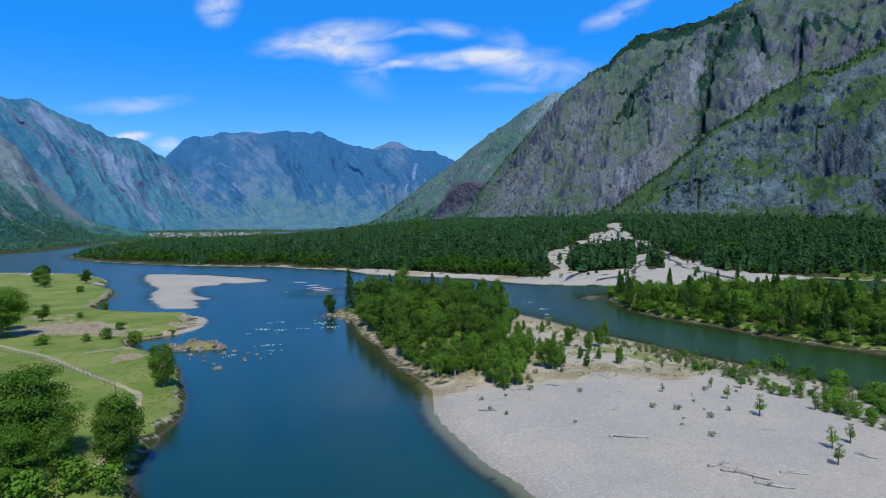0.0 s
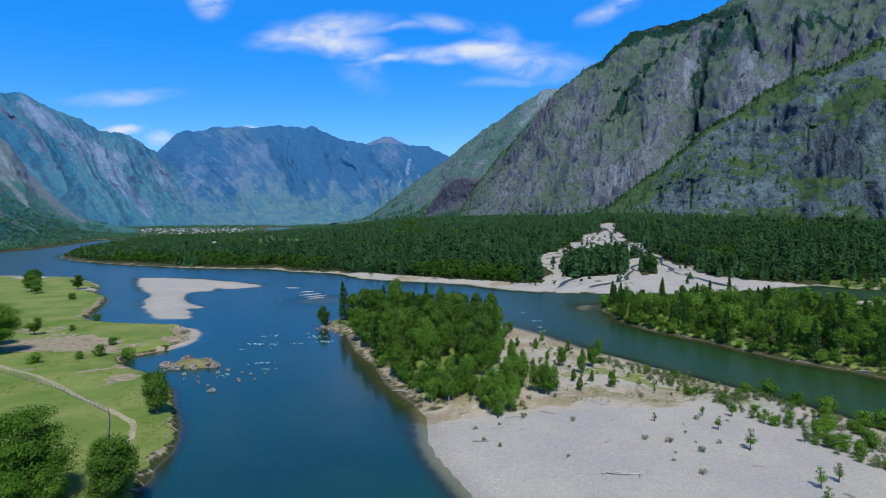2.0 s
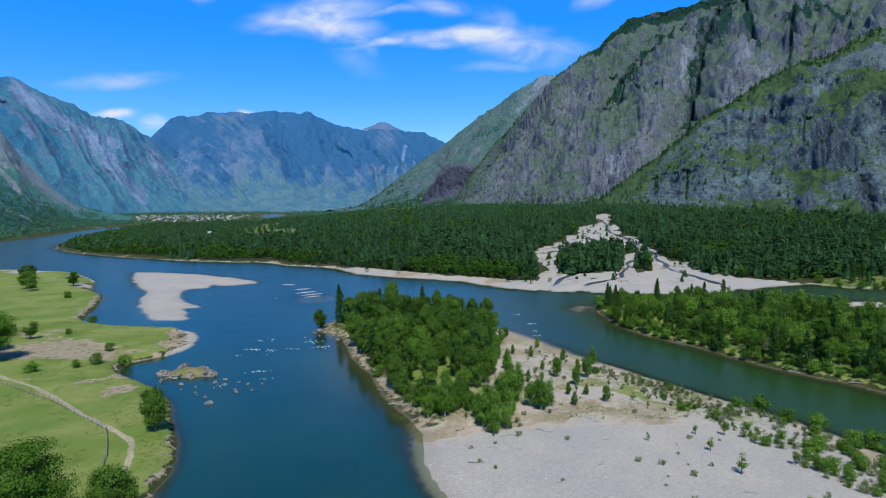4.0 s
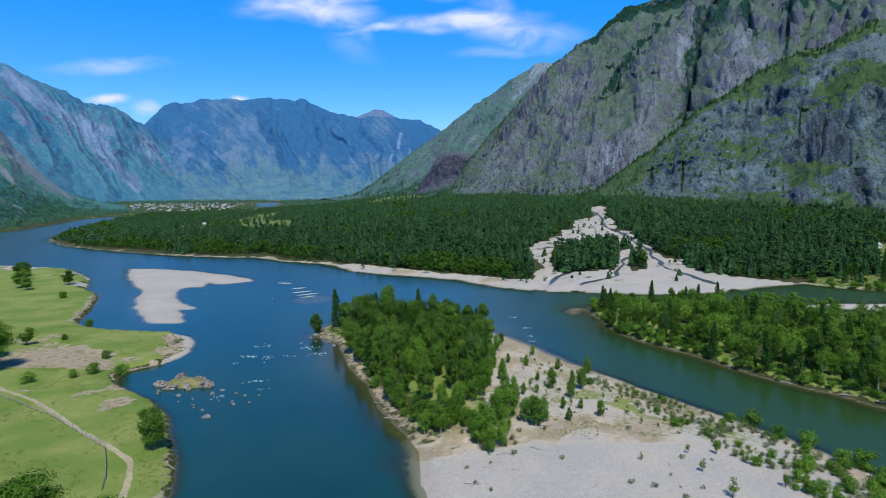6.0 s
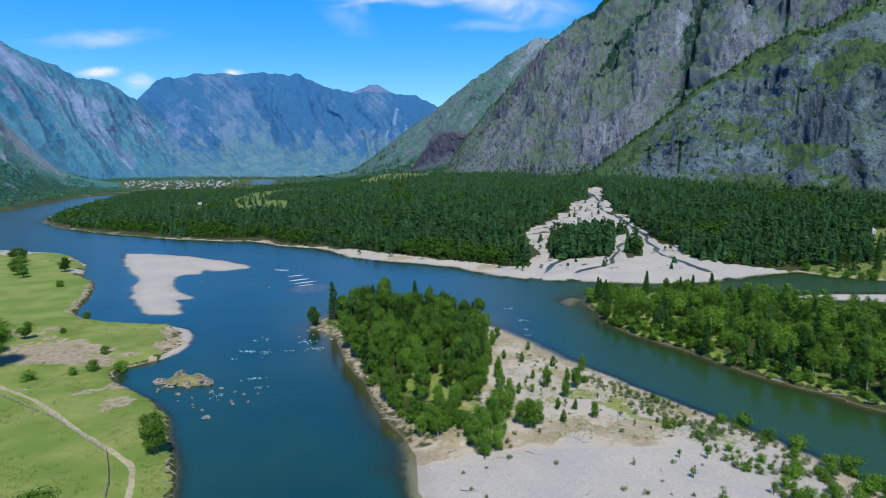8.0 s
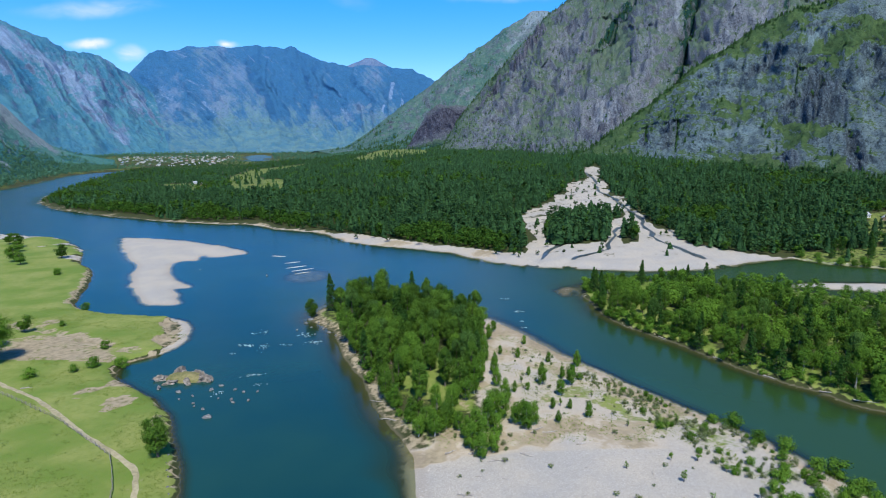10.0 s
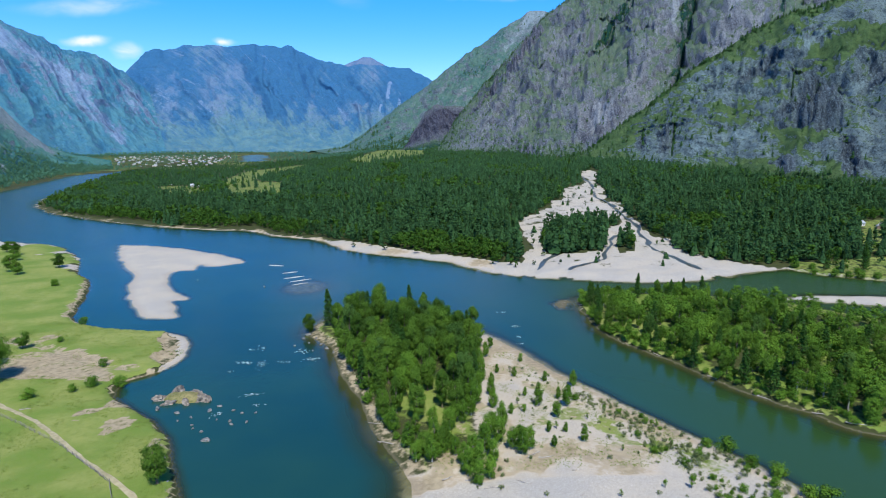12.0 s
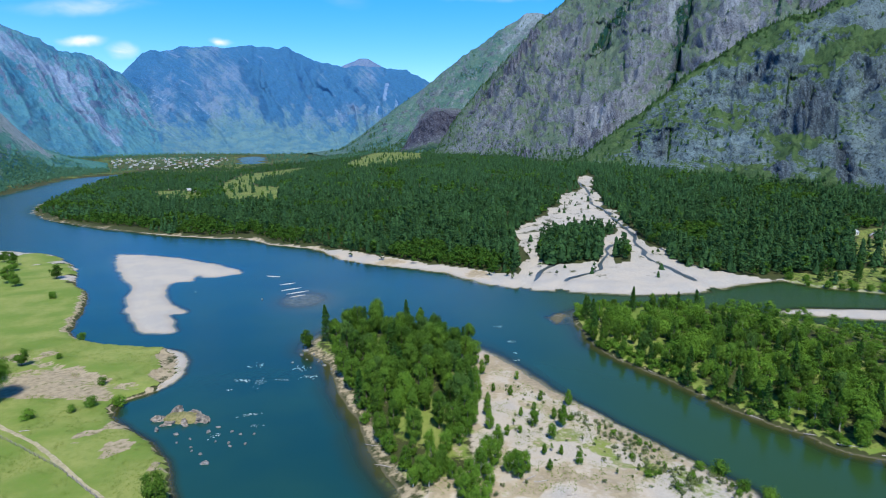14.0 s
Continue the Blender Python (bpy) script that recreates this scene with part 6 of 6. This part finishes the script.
def stone(x, y, s, label, group, z=0.05):
    ob = new("boulder", STONES[int(rng.integers(4))])
    ob.matrix_basis = pose(x, y, z, 0, 0, rng.uniform(0, 360)) @ Matrix.Diagonal((s * rng.uniform(0.7, 1.3), s * rng.uniform(0.45, 0.85), s * rng.uniform(0.6, 1.0), 1))
    tagged(ob, label, "boulder", group)


for x, y, s in ((-79, 174, 2.0), (-63, 172, 1.7), (-55, 165, 1.5), (-54, 163, 1.2), (-50, 164, 1.3), (-65, 163, 0.9), (-61, 159, 1.5), (-58, 154, 2.3), (-56, 172, 1.1), (-70, 166, 1.2), (-61, 175, 1.4), (-67, 168, 1.1), (-64, 161, 1.0),
                (-53, 170, 1.0), (-72, 171, 1.5), (-84, 324, 1.7), (-126, 343, 1.2), (-59, 166, 0.9), (-49, 170, 1.0)):
    stone(x, y, s, "grey boulder breaking the river's surface", "river boulders")
for x, y, s in ((-42, 236, 1.8), (-39, 229, 1.5), (-44, 231, 1.3), (-47, 236, 1.6), (-36, 224, 1.4), (-49, 228, 1.2), (-41, 222, 1.1), (-45, 246, 3.0), (-46, 241, 2.4), (-36, 231, 1.2), (-33, 220, 1.5)):
    stone(x, y, s, "pale boulder in the shallows off the island", "island boulders")
shore = scatter([(-46, 238), (-33, 225), (-27, 203), (-17, 175), (-9, 150), (-2, 136), (1, 139), (-5, 152), (-12, 176), (-22, 204), (-29, 226), (-42, 243)], 2.6, lambda a, b: fbm(a / 7, b / 7, 0.5, 2, 33) > -0.1, 40)
for x, y in shore:
    stone(x, y, rng.uniform(0.3, 0.8), "pale boulder along the island's eroded bank", "bank boulders", float(height(np.array([x]), np.array([y]))[0]))
shore = scatter([(-47, 88), (-49, 105), (-52, 118), (-58, 132), (-66, 147), (-70, 153), (-67, 146), (-61, 133), (-55, 120), (-52, 104), (-49, 88)], 2.4, None, 26)
for x, y in shore:
    stone(x, y, rng.uniform(0.3, 0.8), "grey stone at the foot of the pasture bank", "pasture bank stones", float(height(np.array([x]), np.array([y]))[0]))


def log(x, y, length, r, turn, label, forks=2, kind="driftwood_log"):
    """A bleached trunk with broken branches, lying on the ground."""
    z = float(height(np.array([x]), np.array([y]))[0])
    root = tagged(new(kind), label, "driftwood", "driftwood")
    root.matrix_basis = pose(x, y, z + r * 0.7, 0, 0, turn)
    t = np.linspace(-0.5, 0.5, 7)
    P = np.stack([t * length, 0.04 * length * np.sin(t * 5 + x), 0.03 * np.cos(t * 9)], -1)
    part("trunk", mesh("trunk", *tube(P, r * (1.15 - 0.9 * (t + 0.5) ** 1.3), 7), mat=DRIFTWOOD, smooth=True), root)
    for k in range(forks):
        b = P[int(rng.integers(1, 6))]
        tip = b + np.array([rng.uniform(-0.3, 0.3) * length * 0.4, rng.choice([-1, 1]) * rng.uniform(0.12, 0.28) * length, rng.uniform(0.1, 0.8)])
        part("branch", mesh("branch", *branches([b], [tip], r * 0.45), mat=DRIFTWOOD), root)


for x, y, n, r, a, f in ((30.5, 96, 8.0, 0.20, -12, 2), (28, 97, 4, 0.16, 14, 1), (46.5, 80.5, 3.6, 0.17, -8, 1), (40, 80.5, 6.0, 0.30, -35, 4), (42, 77, 4.5, 0.26, -28, 3), (38, 84, 3.5, 0.2, 10, 2), (9, 113, 6, 0.16, -14, 2),
                         (16, 126, 5, 0.15, 18, 2), (23, 127, 4, 0.2, -30, 3), (12, 129, 5, 0.14, -8, 1), (6, 131, 4, 0.18, 25, 2), (31, 110, 2.4, 0.12, 40, 1), (22, 103, 2.2, 0.10, -30, 0), (60, 86, 3, 0.2, -50, 3),
                         (-13, 160, 6, 0.16, 150, 2), (-9, 149, 7, 0.18, 160, 1), (27, 138, 5, 0.2, 40, 4), (30, 137, 4, 0.16, 10, 3), (36, 131, 2.2, 0.14, 5, 1), (-92, 188, 5, 0.2, 60, 3), (-93, 186, 4, 0.15, 130, 2), (-75, 186, 4, 0.14, 100, 2),
                         (-116, 172, 3, 0.16, 20, 2), (-84, 222, 8, 0.25, 60, 3), (48, 118, 2.0, 0.09, 80, 1), (35, 121, 1.8, 0.09, 15, 1), (17, 118, 2.6, 0.10, -20, 1), (12, 120, 3.4, 0.12, 6, 1), (52, 97, 2.2, 0.1, -15, 1)):
    log(x, y, n, r, a, "bleached driftwood trunk lying on the ground", f)


for x, y, n, r, a in ((114, 158.5, 5, 0.16, -35), (119, 151, 6, 0.2, -30), (127, 145.5, 5, 0.17, -25), (136, 141, 6, 0.2, -20), (148, 135.5, 7, 0.22, -24), (104, 171, 4, 0.15, -50), (96, 187, 4, 0.15, -60), (86, 209, 4, 0.14, -60)):
    log(x, y, n, r, a, "bleached driftwood caught along the east bank", 2)


def foam_patch(x, y, w, d, turn, streaks=9):
    V, Q = [], []
    for k in range(streaks):
        cx, cy = rng.normal(0, w * 0.35), rng.normal(0, d * 0.35)
        a, lx, ly = rng.normal(0, 0.35), rng.uniform(0.06, 0.24) * w * 0.5, rng.uniform(0.025, 0.07) * d
        n = 10
        t = np.arange(n) * 2 * np.pi / n
        rr = 1 + 0.35 * rng.normal(0, 1, n).clip(-1, 1)
        px, py = np.cos(t) * lx * rr, np.sin(t) * ly * rr
        ring = np.stack([cx + px * np.cos(a) - py * np.sin(a), cy + px * np.sin(a) + py * np.cos(a), np.full(n, 0.02)], -1)
        inner = ring * [1, 1, 0] + [0, 0, 0.09]
        inner[:, :2] = (inner[:, :2] - [cx, cy]) * 0.55 + [cx, cy]
        m = len(V) * 2 * n
        V.append(np.concatenate([ring, inner]))
        i = np.arange(n)
        j = (i + 1) % n
        Q += [(m + a_, m + b_, m + n + b_, m + n + a_) for a_, b_ in zip(i, j)]
        Q += [(m + n + 0, m + n + 1, m + n + 2, m + n + 3), (m + n + 0, m + n + 3, m + n + 4, m + n + 9), (m + n + 4, m + n + 5, m + n + 8, m + n + 9), (m + n + 5, m + n + 6, m + n + 7, m + n + 8)]
    ob = new("foam", mesh("foam", np.concatenate(V), Q, mat=FOAM, smooth=True))
    ob.matrix_basis = pose(x, y, 0.0, 0, 0, turn)
    tagged(ob, "white water breaking over shallow stones", "foam", kind="stuff")


for x, y, w, d, a, k in ((-63, 211, 6, 1.6, -8, 7), (-57, 209, 2.4, 4, 0, 5), (-62, 226, 5, 4, 20, 3), (-49, 211, 4, 1.6, 0, 3), (-41, 213, 4, 2.4, 20, 5), (-66, 203, 3, 1.2, 0, 2), (-54, 183, 4.5, 1.2, 12, 4), (-50, 175, 3, 2, 10, 2), (-44, 222, 4, 4, 10, 4),
                         (37, 268, 3, 2, 30, 2), (40, 247, 3.2, 2, -20, 4), (39, 233, 2, 2, 0, 3), (38, 225, 2.6, 1.2, 10, 3), (-60, 170, 3, 3, 0, 3), (-38, 236, 3, 3, 0, 3)):
    foam_patch(x, y, w, d, a, 4 * k)

SAND = plain_material("pale_gravel", (0.32, 0.31, 0.30), (0.46, 0.44, 0.42), 1.5, 0.9, 0.05)
for x, y, w, d, a in ((-90, 379.5, 14, 4.2, -22), (-77, 359, 13, 3.4, 30), (-72.5, 346, 16, 3.8, 30), (-68, 337.5, 19, 3.6, 33), (-66, 330, 12, 1.6, 33)):
    ob = tagged(new("sand_bar", mesh("sand_bar", *dome(w * 0.85, d * 0.62, 0.26, int(w)), mat=SAND, smooth=True)), "low pale gravel bar just above the water", "sand bar", "river sand bars")
    ob.matrix_basis = pose(x, y, -0.04, 0, 0, a)


def brook(P, w, name):
    """A shallow stream that runs down its channel in the gravel."""
    P = np.asarray(P, float)
    d = np.concatenate([[0], np.cumsum(np.linalg.norm(np.diff(P, axis=0), axis=1))])
    u = np.arange(0, d[-1], 4.0)
    C = np.stack([np.interp(u, d, P[:, k]) for k in range(2)], -1)
    C += np.stack([fbm(u / 25, 0 * u, 0, 3, 91), fbm(u / 25, 0 * u, 7, 3, 92)], -1) * 2.0
    z = height(C[:, 0], C[:, 1])
    z = np.maximum.accumulate(z[::-1])[::-1] if z[0] > z[-1] else z
    z = np.convolve(np.pad(z, 6, "edge"), np.ones(13) / 13, "valid")
    wet = z > 0.30
    C, z, u = C[wet], z[wet], u[wet]
    T = np.gradient(C, axis=0)
    T /= np.linalg.norm(T, axis=1)[:, None]
    half = w / 2 * (1 + 0.4 * fbm(u / 12, 0 * u, 3, 2, 95))[:, None]
    S = np.stack([-T[:, 1], T[:, 0]], -1) * half
    V = np.concatenate([np.c_[C + S, z + 0.22], np.c_[C - S, z + 0.22]])
    n = len(C)
    i = np.arange(n - 1)
    me = mesh(name, V, np.stack([i, i + 1, n + i + 1, n + i], -1), mat=BROOK, smooth=True)
    tagged(new(name, me), "narrow dark brook running through pale gravel", "brook", kind="structure")


def dirt_track(P, w):
    """The worn track across the pasture: two ruts and a low crown, draped on the turf."""
    P = np.asarray(P, float)
    d = np.concatenate([[0], np.cumsum(np.linalg.norm(np.diff(P, axis=0), axis=1))])
    u = np.arange(0, d[-1], 0.8)
    C = np.stack([np.interp(u, d, P[:, k]) for k in range(2)], -1)
    ker = np.ones(15) / 15
    C = np.stack([np.convolve(np.pad(C[:, k], 7, "edge"), ker, "valid") for k in range(2)], -1)
    C += np.stack([fbm(u / 9, 0 * u, 0, 3, 191), fbm(u / 9, 0 * u, 7, 3, 192)], -1) * 0.25
    T = np.gradient(C, axis=0)
    T /= np.linalg.norm(T, axis=1)[:, None]
    S = np.stack([-T[:, 1], T[:, 0]], -1)
    rows = []
    for k, (side, lift) in enumerate(((-1, -0.02), (-0.55, 0.03), (0, 0.07), (0.55, 0.03), (1, -0.02))):
        half = w / 2 * (1 + 0.30 * fbm(u / 2.5, 0 * u + k, 3, 3, 195))
        X = C + S * (side * half)[:, None]
        rows.append(np.c_[X, height(X[:, 0], X[:, 1]) + lift + 0.03])
    V, n = np.concatenate(rows), len(C)
    i = np.arange(n - 1)
    Q = np.concatenate([np.stack([k * n + i, k * n + i + 1, (k + 1) * n + i + 1, (k + 1) * n + i], -1) for k in range(4)])
    tagged(new("road_track", mesh("road_track", V, Q, mat=TRACK_EARTH, smooth=True)), "narrow worn dirt track across green pasture", "track", kind="structure")


dirt_track([p for p in TRACK if p[1] > 83], 1.3)
for k, P in enumerate(CHANNELS):
    brook(P, (2.6, 2.4, 3.4)[k], "water_brook_%d" % (k + 1))

# ---- fence, houses ----
POST = mesh("post", *tube([(0, 0, -0.3), (0.01, 0, 0.6), (0, 0.02, 1.25)], [0.07, 0.065, 0.05], 6), mat=FENCE_WOOD)


def fence(P, gap=2.6):
    root = tagged(new("fence"), "weathered grey pole fence beside the dirt track", "fence")
    P = np.asarray(P, float)
    d = np.concatenate([[0], np.cumsum(np.linalg.norm(np.diff(P, axis=0), axis=1))])
    u = np.arange(0, d[-1], gap)
    C = np.stack([np.interp(u, d, P[:, k]) for k in range(2)], -1) + rng.normal(0, 0.08, (len(u), 2))
    z = height(C[:, 0], C[:, 1])
    for k, (c, h) in enumerate(zip(C, z)):
        part("post", POST, root).matrix_basis = pose(c[0], c[1], h, rng.normal(0, 4), rng.normal(0, 4), rng.uniform(0, 360))
        if k + 1 < len(C):
            for lift in (0.5, 1.0):
                a, b = np.array([*c, h + lift]), np.array([*C[k + 1], z[k + 1] + lift])
                part("rail", mesh("rail", *tube([a, (a + b) / 2 + [0, 0, -0.04], b], [0.045, 0.05, 0.04], 5), mat=FENCE_WOOD), root)


fence([(-128, 173), (-110, 161), (-94, 150), (-81, 139), (-72, 131), (-68, 124), (-64, 116), (-62, 110)])

WALLS = [plain_material("wall_%s" % n, a, b, 1.5, 0.85, 0.02) for n, a, b in (("white", (0.42, 0.41, 0.40), (0.66, 0.65, 0.63)), ("timber", (0.14, 0.10, 0.07), (0.30, 0.23, 0.17)), ("cream", (0.50, 0.44, 0.34), (0.68, 0.62, 0.52)))]
ROOFS = [plain_material("roof_%s" % n, a, b, 1.2, 0.55, 0.02, (1, 6, 1)) for n, a, b in (("pale", (0.30, 0.32, 0.35), (0.52, 0.54, 0.57)), ("rust", (0.26, 0.11, 0.08), (0.42, 0.20, 0.15)), ("slate", (0.20, 0.22, 0.25), (0.38, 0.40, 0.43)), ("blue", (0.14, 0.24, 0.40), (0.25, 0.36, 0.52)))]
PANE = plain_material("window_pane", (0.02, 0.025, 0.03), (0.05, 0.06, 0.07), 1.0, 0.15, 0.0)
DOOR = plain_material("door_wood", (0.12, 0.08, 0.05), (0.22, 0.16, 0.11), 2.0, 0.7, 0.01)


def box(x0, y0, z0, x1, y1, z1):
    V = np.array([(x, y, z) for z in (z0, z1) for y in (y0, y1) for x in (x0, x1)], float)
    return V, np.array([(0, 2, 3, 1), (4, 5, 7, 6), (0, 1, 5, 4), (2, 6, 7, 3), (0, 4, 6, 2), (1, 3, 7, 5)])


def gable_roof(w, d, z, h, over=0.5, thick=0.18):
    x, y = w / 2 + over, d / 2 + over
    prof = [(-y, z - 0.25), (0, z + h), (y, z - 0.25), (y, z - 0.25 + thick), (0, z + h + thick), (-y, z - 0.25 + thick)]
    V = np.array([(sx * x, a, b) for sx in (-1, 1) for a, b in prof])
    Q = [(i, (i + 1) % 6, 6 + (i + 1) % 6, 6 + i) for i in range(6)] + [(0, 5, 4, 1), (1, 4, 3, 2), (6, 7, 10, 11), (7, 8, 9, 10)]
    return V, np.array(Q)


def gable_wall(w, d, h, rise):
    V, Q = box(-w / 2, -d / 2, -1.0, w / 2, d / 2, h)
    n = len(V)
    V = np.concatenate([V, [(-w / 2, 0, h + rise), (w / 2, 0, h + rise)]])
    Q = np.concatenate([Q, [(4, 6, n, n), (5, n + 1, n + 1, 7)]])
    return V, Q


def house(w, d, h, rise, wall, roof):
    """A small gabled house."""
    root = new("house")
    bm = bmesh.new()
    V, Q = gable_wall(w, d, h, rise)
    vs = [bm.verts.new(v) for v in V]
    for q in Q:
        bm.faces.new([vs[k] for k in dict.fromkeys(q)])
    me = bpy.data.meshes.new("wall")
    bm.to_mesh(me)
    bm.free()
    me.materials.append(wall)
    part("wall", me, root)
    top = part("roof", mesh("roof", *gable_roof(w, d, h, rise), mat=roof), root)
    part("chimney", mesh("chimney", *box(w * 0.2, -0.3, h + rise * 0.5, w * 0.2 + 0.6, 0.3, h + rise + 0.9), mat=WALLS[2]), top, "pale brick chimney")
    for x in (-w * 0.3, w * 0.05, w * 0.32):
        case = part("window", mesh("window", *box(x - 0.6, -d / 2 - 0.05, 0.9, x + 0.6, -d / 2 + 0.1, 2.3), mat=WALLS[0]), root)
        part("pane", mesh("pane", *box(x - 0.48, -d / 2 - 0.08, 1.02, x + 0.48, -d / 2 - 0.03, 2.18), mat=PANE), case, "dark glass pane")
    part("door", mesh("door", *box(-w * 0.14 - 0.45, -d / 2 - 0.05, 0.0, -w * 0.14 + 0.45, -d / 2 + 0.1, 2.05), mat=DOOR), root)
    return root


HOUSES = [house(*a) for a in ((10, 8, 3.2, 2.4, WALLS[0], ROOFS[0]), (9, 7, 2.9, 2.6, WALLS[1], ROOFS[2]), (12, 8, 3.4, 2.6, WALLS[0], ROOFS[1]), (14, 7, 3.0, 2.0, WALLS[2], ROOFS[0]), (9, 8, 3.0, 2.8, WALLS[0], ROOFS[3]), (8, 6, 2.6, 2.0, WALLS[1], ROOFS[0]))]
TOLD = ("white house with a pale metal roof", "dark timber house with a slate-grey roof", "white house with a rust-red roof", "long cream house with a pale roof", "white house with a blue roof", "small timber barn with a pale roof")


def put_house(k, x, y, turn, where, group):
    place_m = pose(x, y, float(height(np.array([x]), np.array([y]))[0]), 0, 0, turn) @ Matrix.Scale(0.72, 4)
    if HOUSES[k].name in USED:
        ob = copy_thing(HOUSES[k], place_m)
    else:
        ob = HOUSES[k]
        USED.add(ob.name)
    ob.matrix_basis = place_m
    tagged(ob, TOLD[k] + where, "house", group)


VILLAGE = [(-1120, 2330), (-830, 1730), (-730, 1650), (-560, 1700), (-600, 1900), (-680, 2200), (-640, 2420), (-760, 2560), (-900, 2560)]
for x, y in scatter(VILLAGE, 33, lambda a, b: (inside(POND, a, b) < -30) & ((b > 1950) | (rng.uniform(0, 1, len(a)) < 0.25)), 170):
    put_house(int(rng.choice(6, p=(0.36, 0.10, 0.05, 0.20, 0.06, 0.23))), x, y, rng.choice((10, 100, 12, 190)) + rng.normal(0, 6), " in the village", "village houses")
for k, x, y, a in ((3, -254, 752, 5), (5, -403, 1018, 10), (0, -361, 992, 0), (5, -340, 960, 20), (0, 337, 452, 10), (3, 356, 446, -5), (5, 345, 440, 60)):
    put_house(k, x, y, a, " by a clearing", "farm houses")


# ---- cobbles and turf that nobody could count ----
def cobbles(name, label, C, size, mat):
    """Small rounded stones, half sunk in the ground."""
    ring = np.array([(math.cos(a), math.sin(a)) for a in np.arange(5) * 2 * math.pi / 5])
    V0 = np.concatenate([np.c_[ring, np.zeros(5) - 0.25], np.c_[ring * 0.62, np.full(5, 0.42)]])
    F0 = np.array([(i, (i + 1) % 5, 5 + (i + 1) % 5, 5 + i) for i in range(5)])
    T0 = np.array([(5, 6, 7), (5, 7, 8), (5, 8, 9)])
    n = len(C)
    a = rng.uniform(0, 6.28, n)
    c, s_ = np.cos(a)[:, None], np.sin(a)[:, None]
    k = size[:, None] * rng.uniform(0.75, 1.25, (n, 10))
    W = np.stack([(V0[None, :, 0] * c - V0[None, :, 1] * s_) * k + C[:, 0:1], (V0[None, :, 0] * s_ + V0[None, :, 1] * c) * k * 0.8 + C[:, 1:2], V0[None, :, 2] * size[:, None] * 0.8 + C[:, 2:3]], -1).reshape(-1, 3)
    step_n = (np.arange(n) * 10)[:, None, None]
    tagged(new(name, mesh(name, W, (F0[None] + step_n).reshape(-1, 4), (T0[None] + step_n).reshape(-1, 3), mat=mat)), label, "stones", kind="stuff")


def island_cobbles():
    P = np.stack([rng.uniform(-6, 82, 30000), rng.uniform(62, 140, 30000)], -1)
    s = inside(ISLE, P[:, 0], P[:, 1])
    keep = (s > 0.2) & (rng.uniform(0, 1, len(P)) < 0.16 + 0.75 * step(14, 1, s)) & (fbm(P[:, 0] / 7, P[:, 1] / 7, 0, 2, 101) > -0.35) & (P[:, 1] < 126 + 0.15 * P[:, 0])
    P = P[keep][:9000]
    cobbles("gravel_stones", "pale rounded river stones strewn over the gravel", np.c_[P, height(P[:, 0], P[:, 1])], rng.uniform(0.06, 0.19, len(P)) ** 1.0, COBBLE)


def cobble_material():
    mat, nt, b = material("cobble")
    geo = nt.nodes.new("ShaderNodeNewGeometry")
    col = mix(nt, geo.outputs["Random Per Island"], (0.22, 0.21, 0.20), (0.56, 0.53, 0.49))
    col = mix(nt, ramp(nt, noise_tex(nt, geo.outputs["Position"], 9, 3), 0.4, 0.6, 0, 0.35), col, (0.40, 0.36, 0.31))
    nt.links.new(col, b.inputs["Base Color"])
    b.inputs["Roughness"].default_value = 0.85
    return mat


COBBLE = cobble_material()
island_cobbles()
GRASS_BLADE = leaf_material("grass_blade", (0.115, 0.195, 0.030), (0.215, 0.260, 0.070), 0.35)


def meadow_grass():
    """Uneven tussocks of short turf on the pasture and the island."""
    P = np.stack([rng.uniform(-190, 70, 90000), rng.uniform(72, 260, 90000)], -1)
    s = np.where(P[:, 0] < -40, inside(LEFT, P[:, 0], P[:, 1]) - 1.8, -1)
    bare = (line_distance(TRACK, P[:, 0], P[:, 1]) < 1.6) | (inside(BARE, P[:, 0], P[:, 1]) > 0)
    n = fbm(P[:, 0] / 6, P[:, 1] / 6, 0, 3, 111)
    ok = (s > 0) & ~bare & (n > 0.0)
    isle = (P[:, 0] > -30) & (inside(ISLE, P[:, 0], P[:, 1]) > 5) & (P[:, 1] > 132) & (P[:, 1] < 215) & (n > 0.12)
    strip = (P[:, 0] > 36) & (np.abs(inside(ISLE, P[:, 0], P[:, 1]) - 9) < 9) & (P[:, 1] < 190) & (n > -0.25)
    P = P[ok | isle | strip][:17000]
    C = np.c_[P, height(P[:, 0], P[:, 1]) + 0.08]
    C = np.repeat(C, 3, 0) + rng.normal(0, 0.22, (len(C) * 3, 3)) * [1, 1, 0.15]
    V, Q = cards(C, np.array([[0, -0.25, 0.9]]) * np.ones((len(C), 1)), 0.15, 0.55, 0.22)
    tagged(new("turf_grass", mesh("turf_grass", V, Q, mat=GRASS_BLADE)), "short uneven tussocks of green and dry grass", "grass", kind="stuff")


meadow_grass()
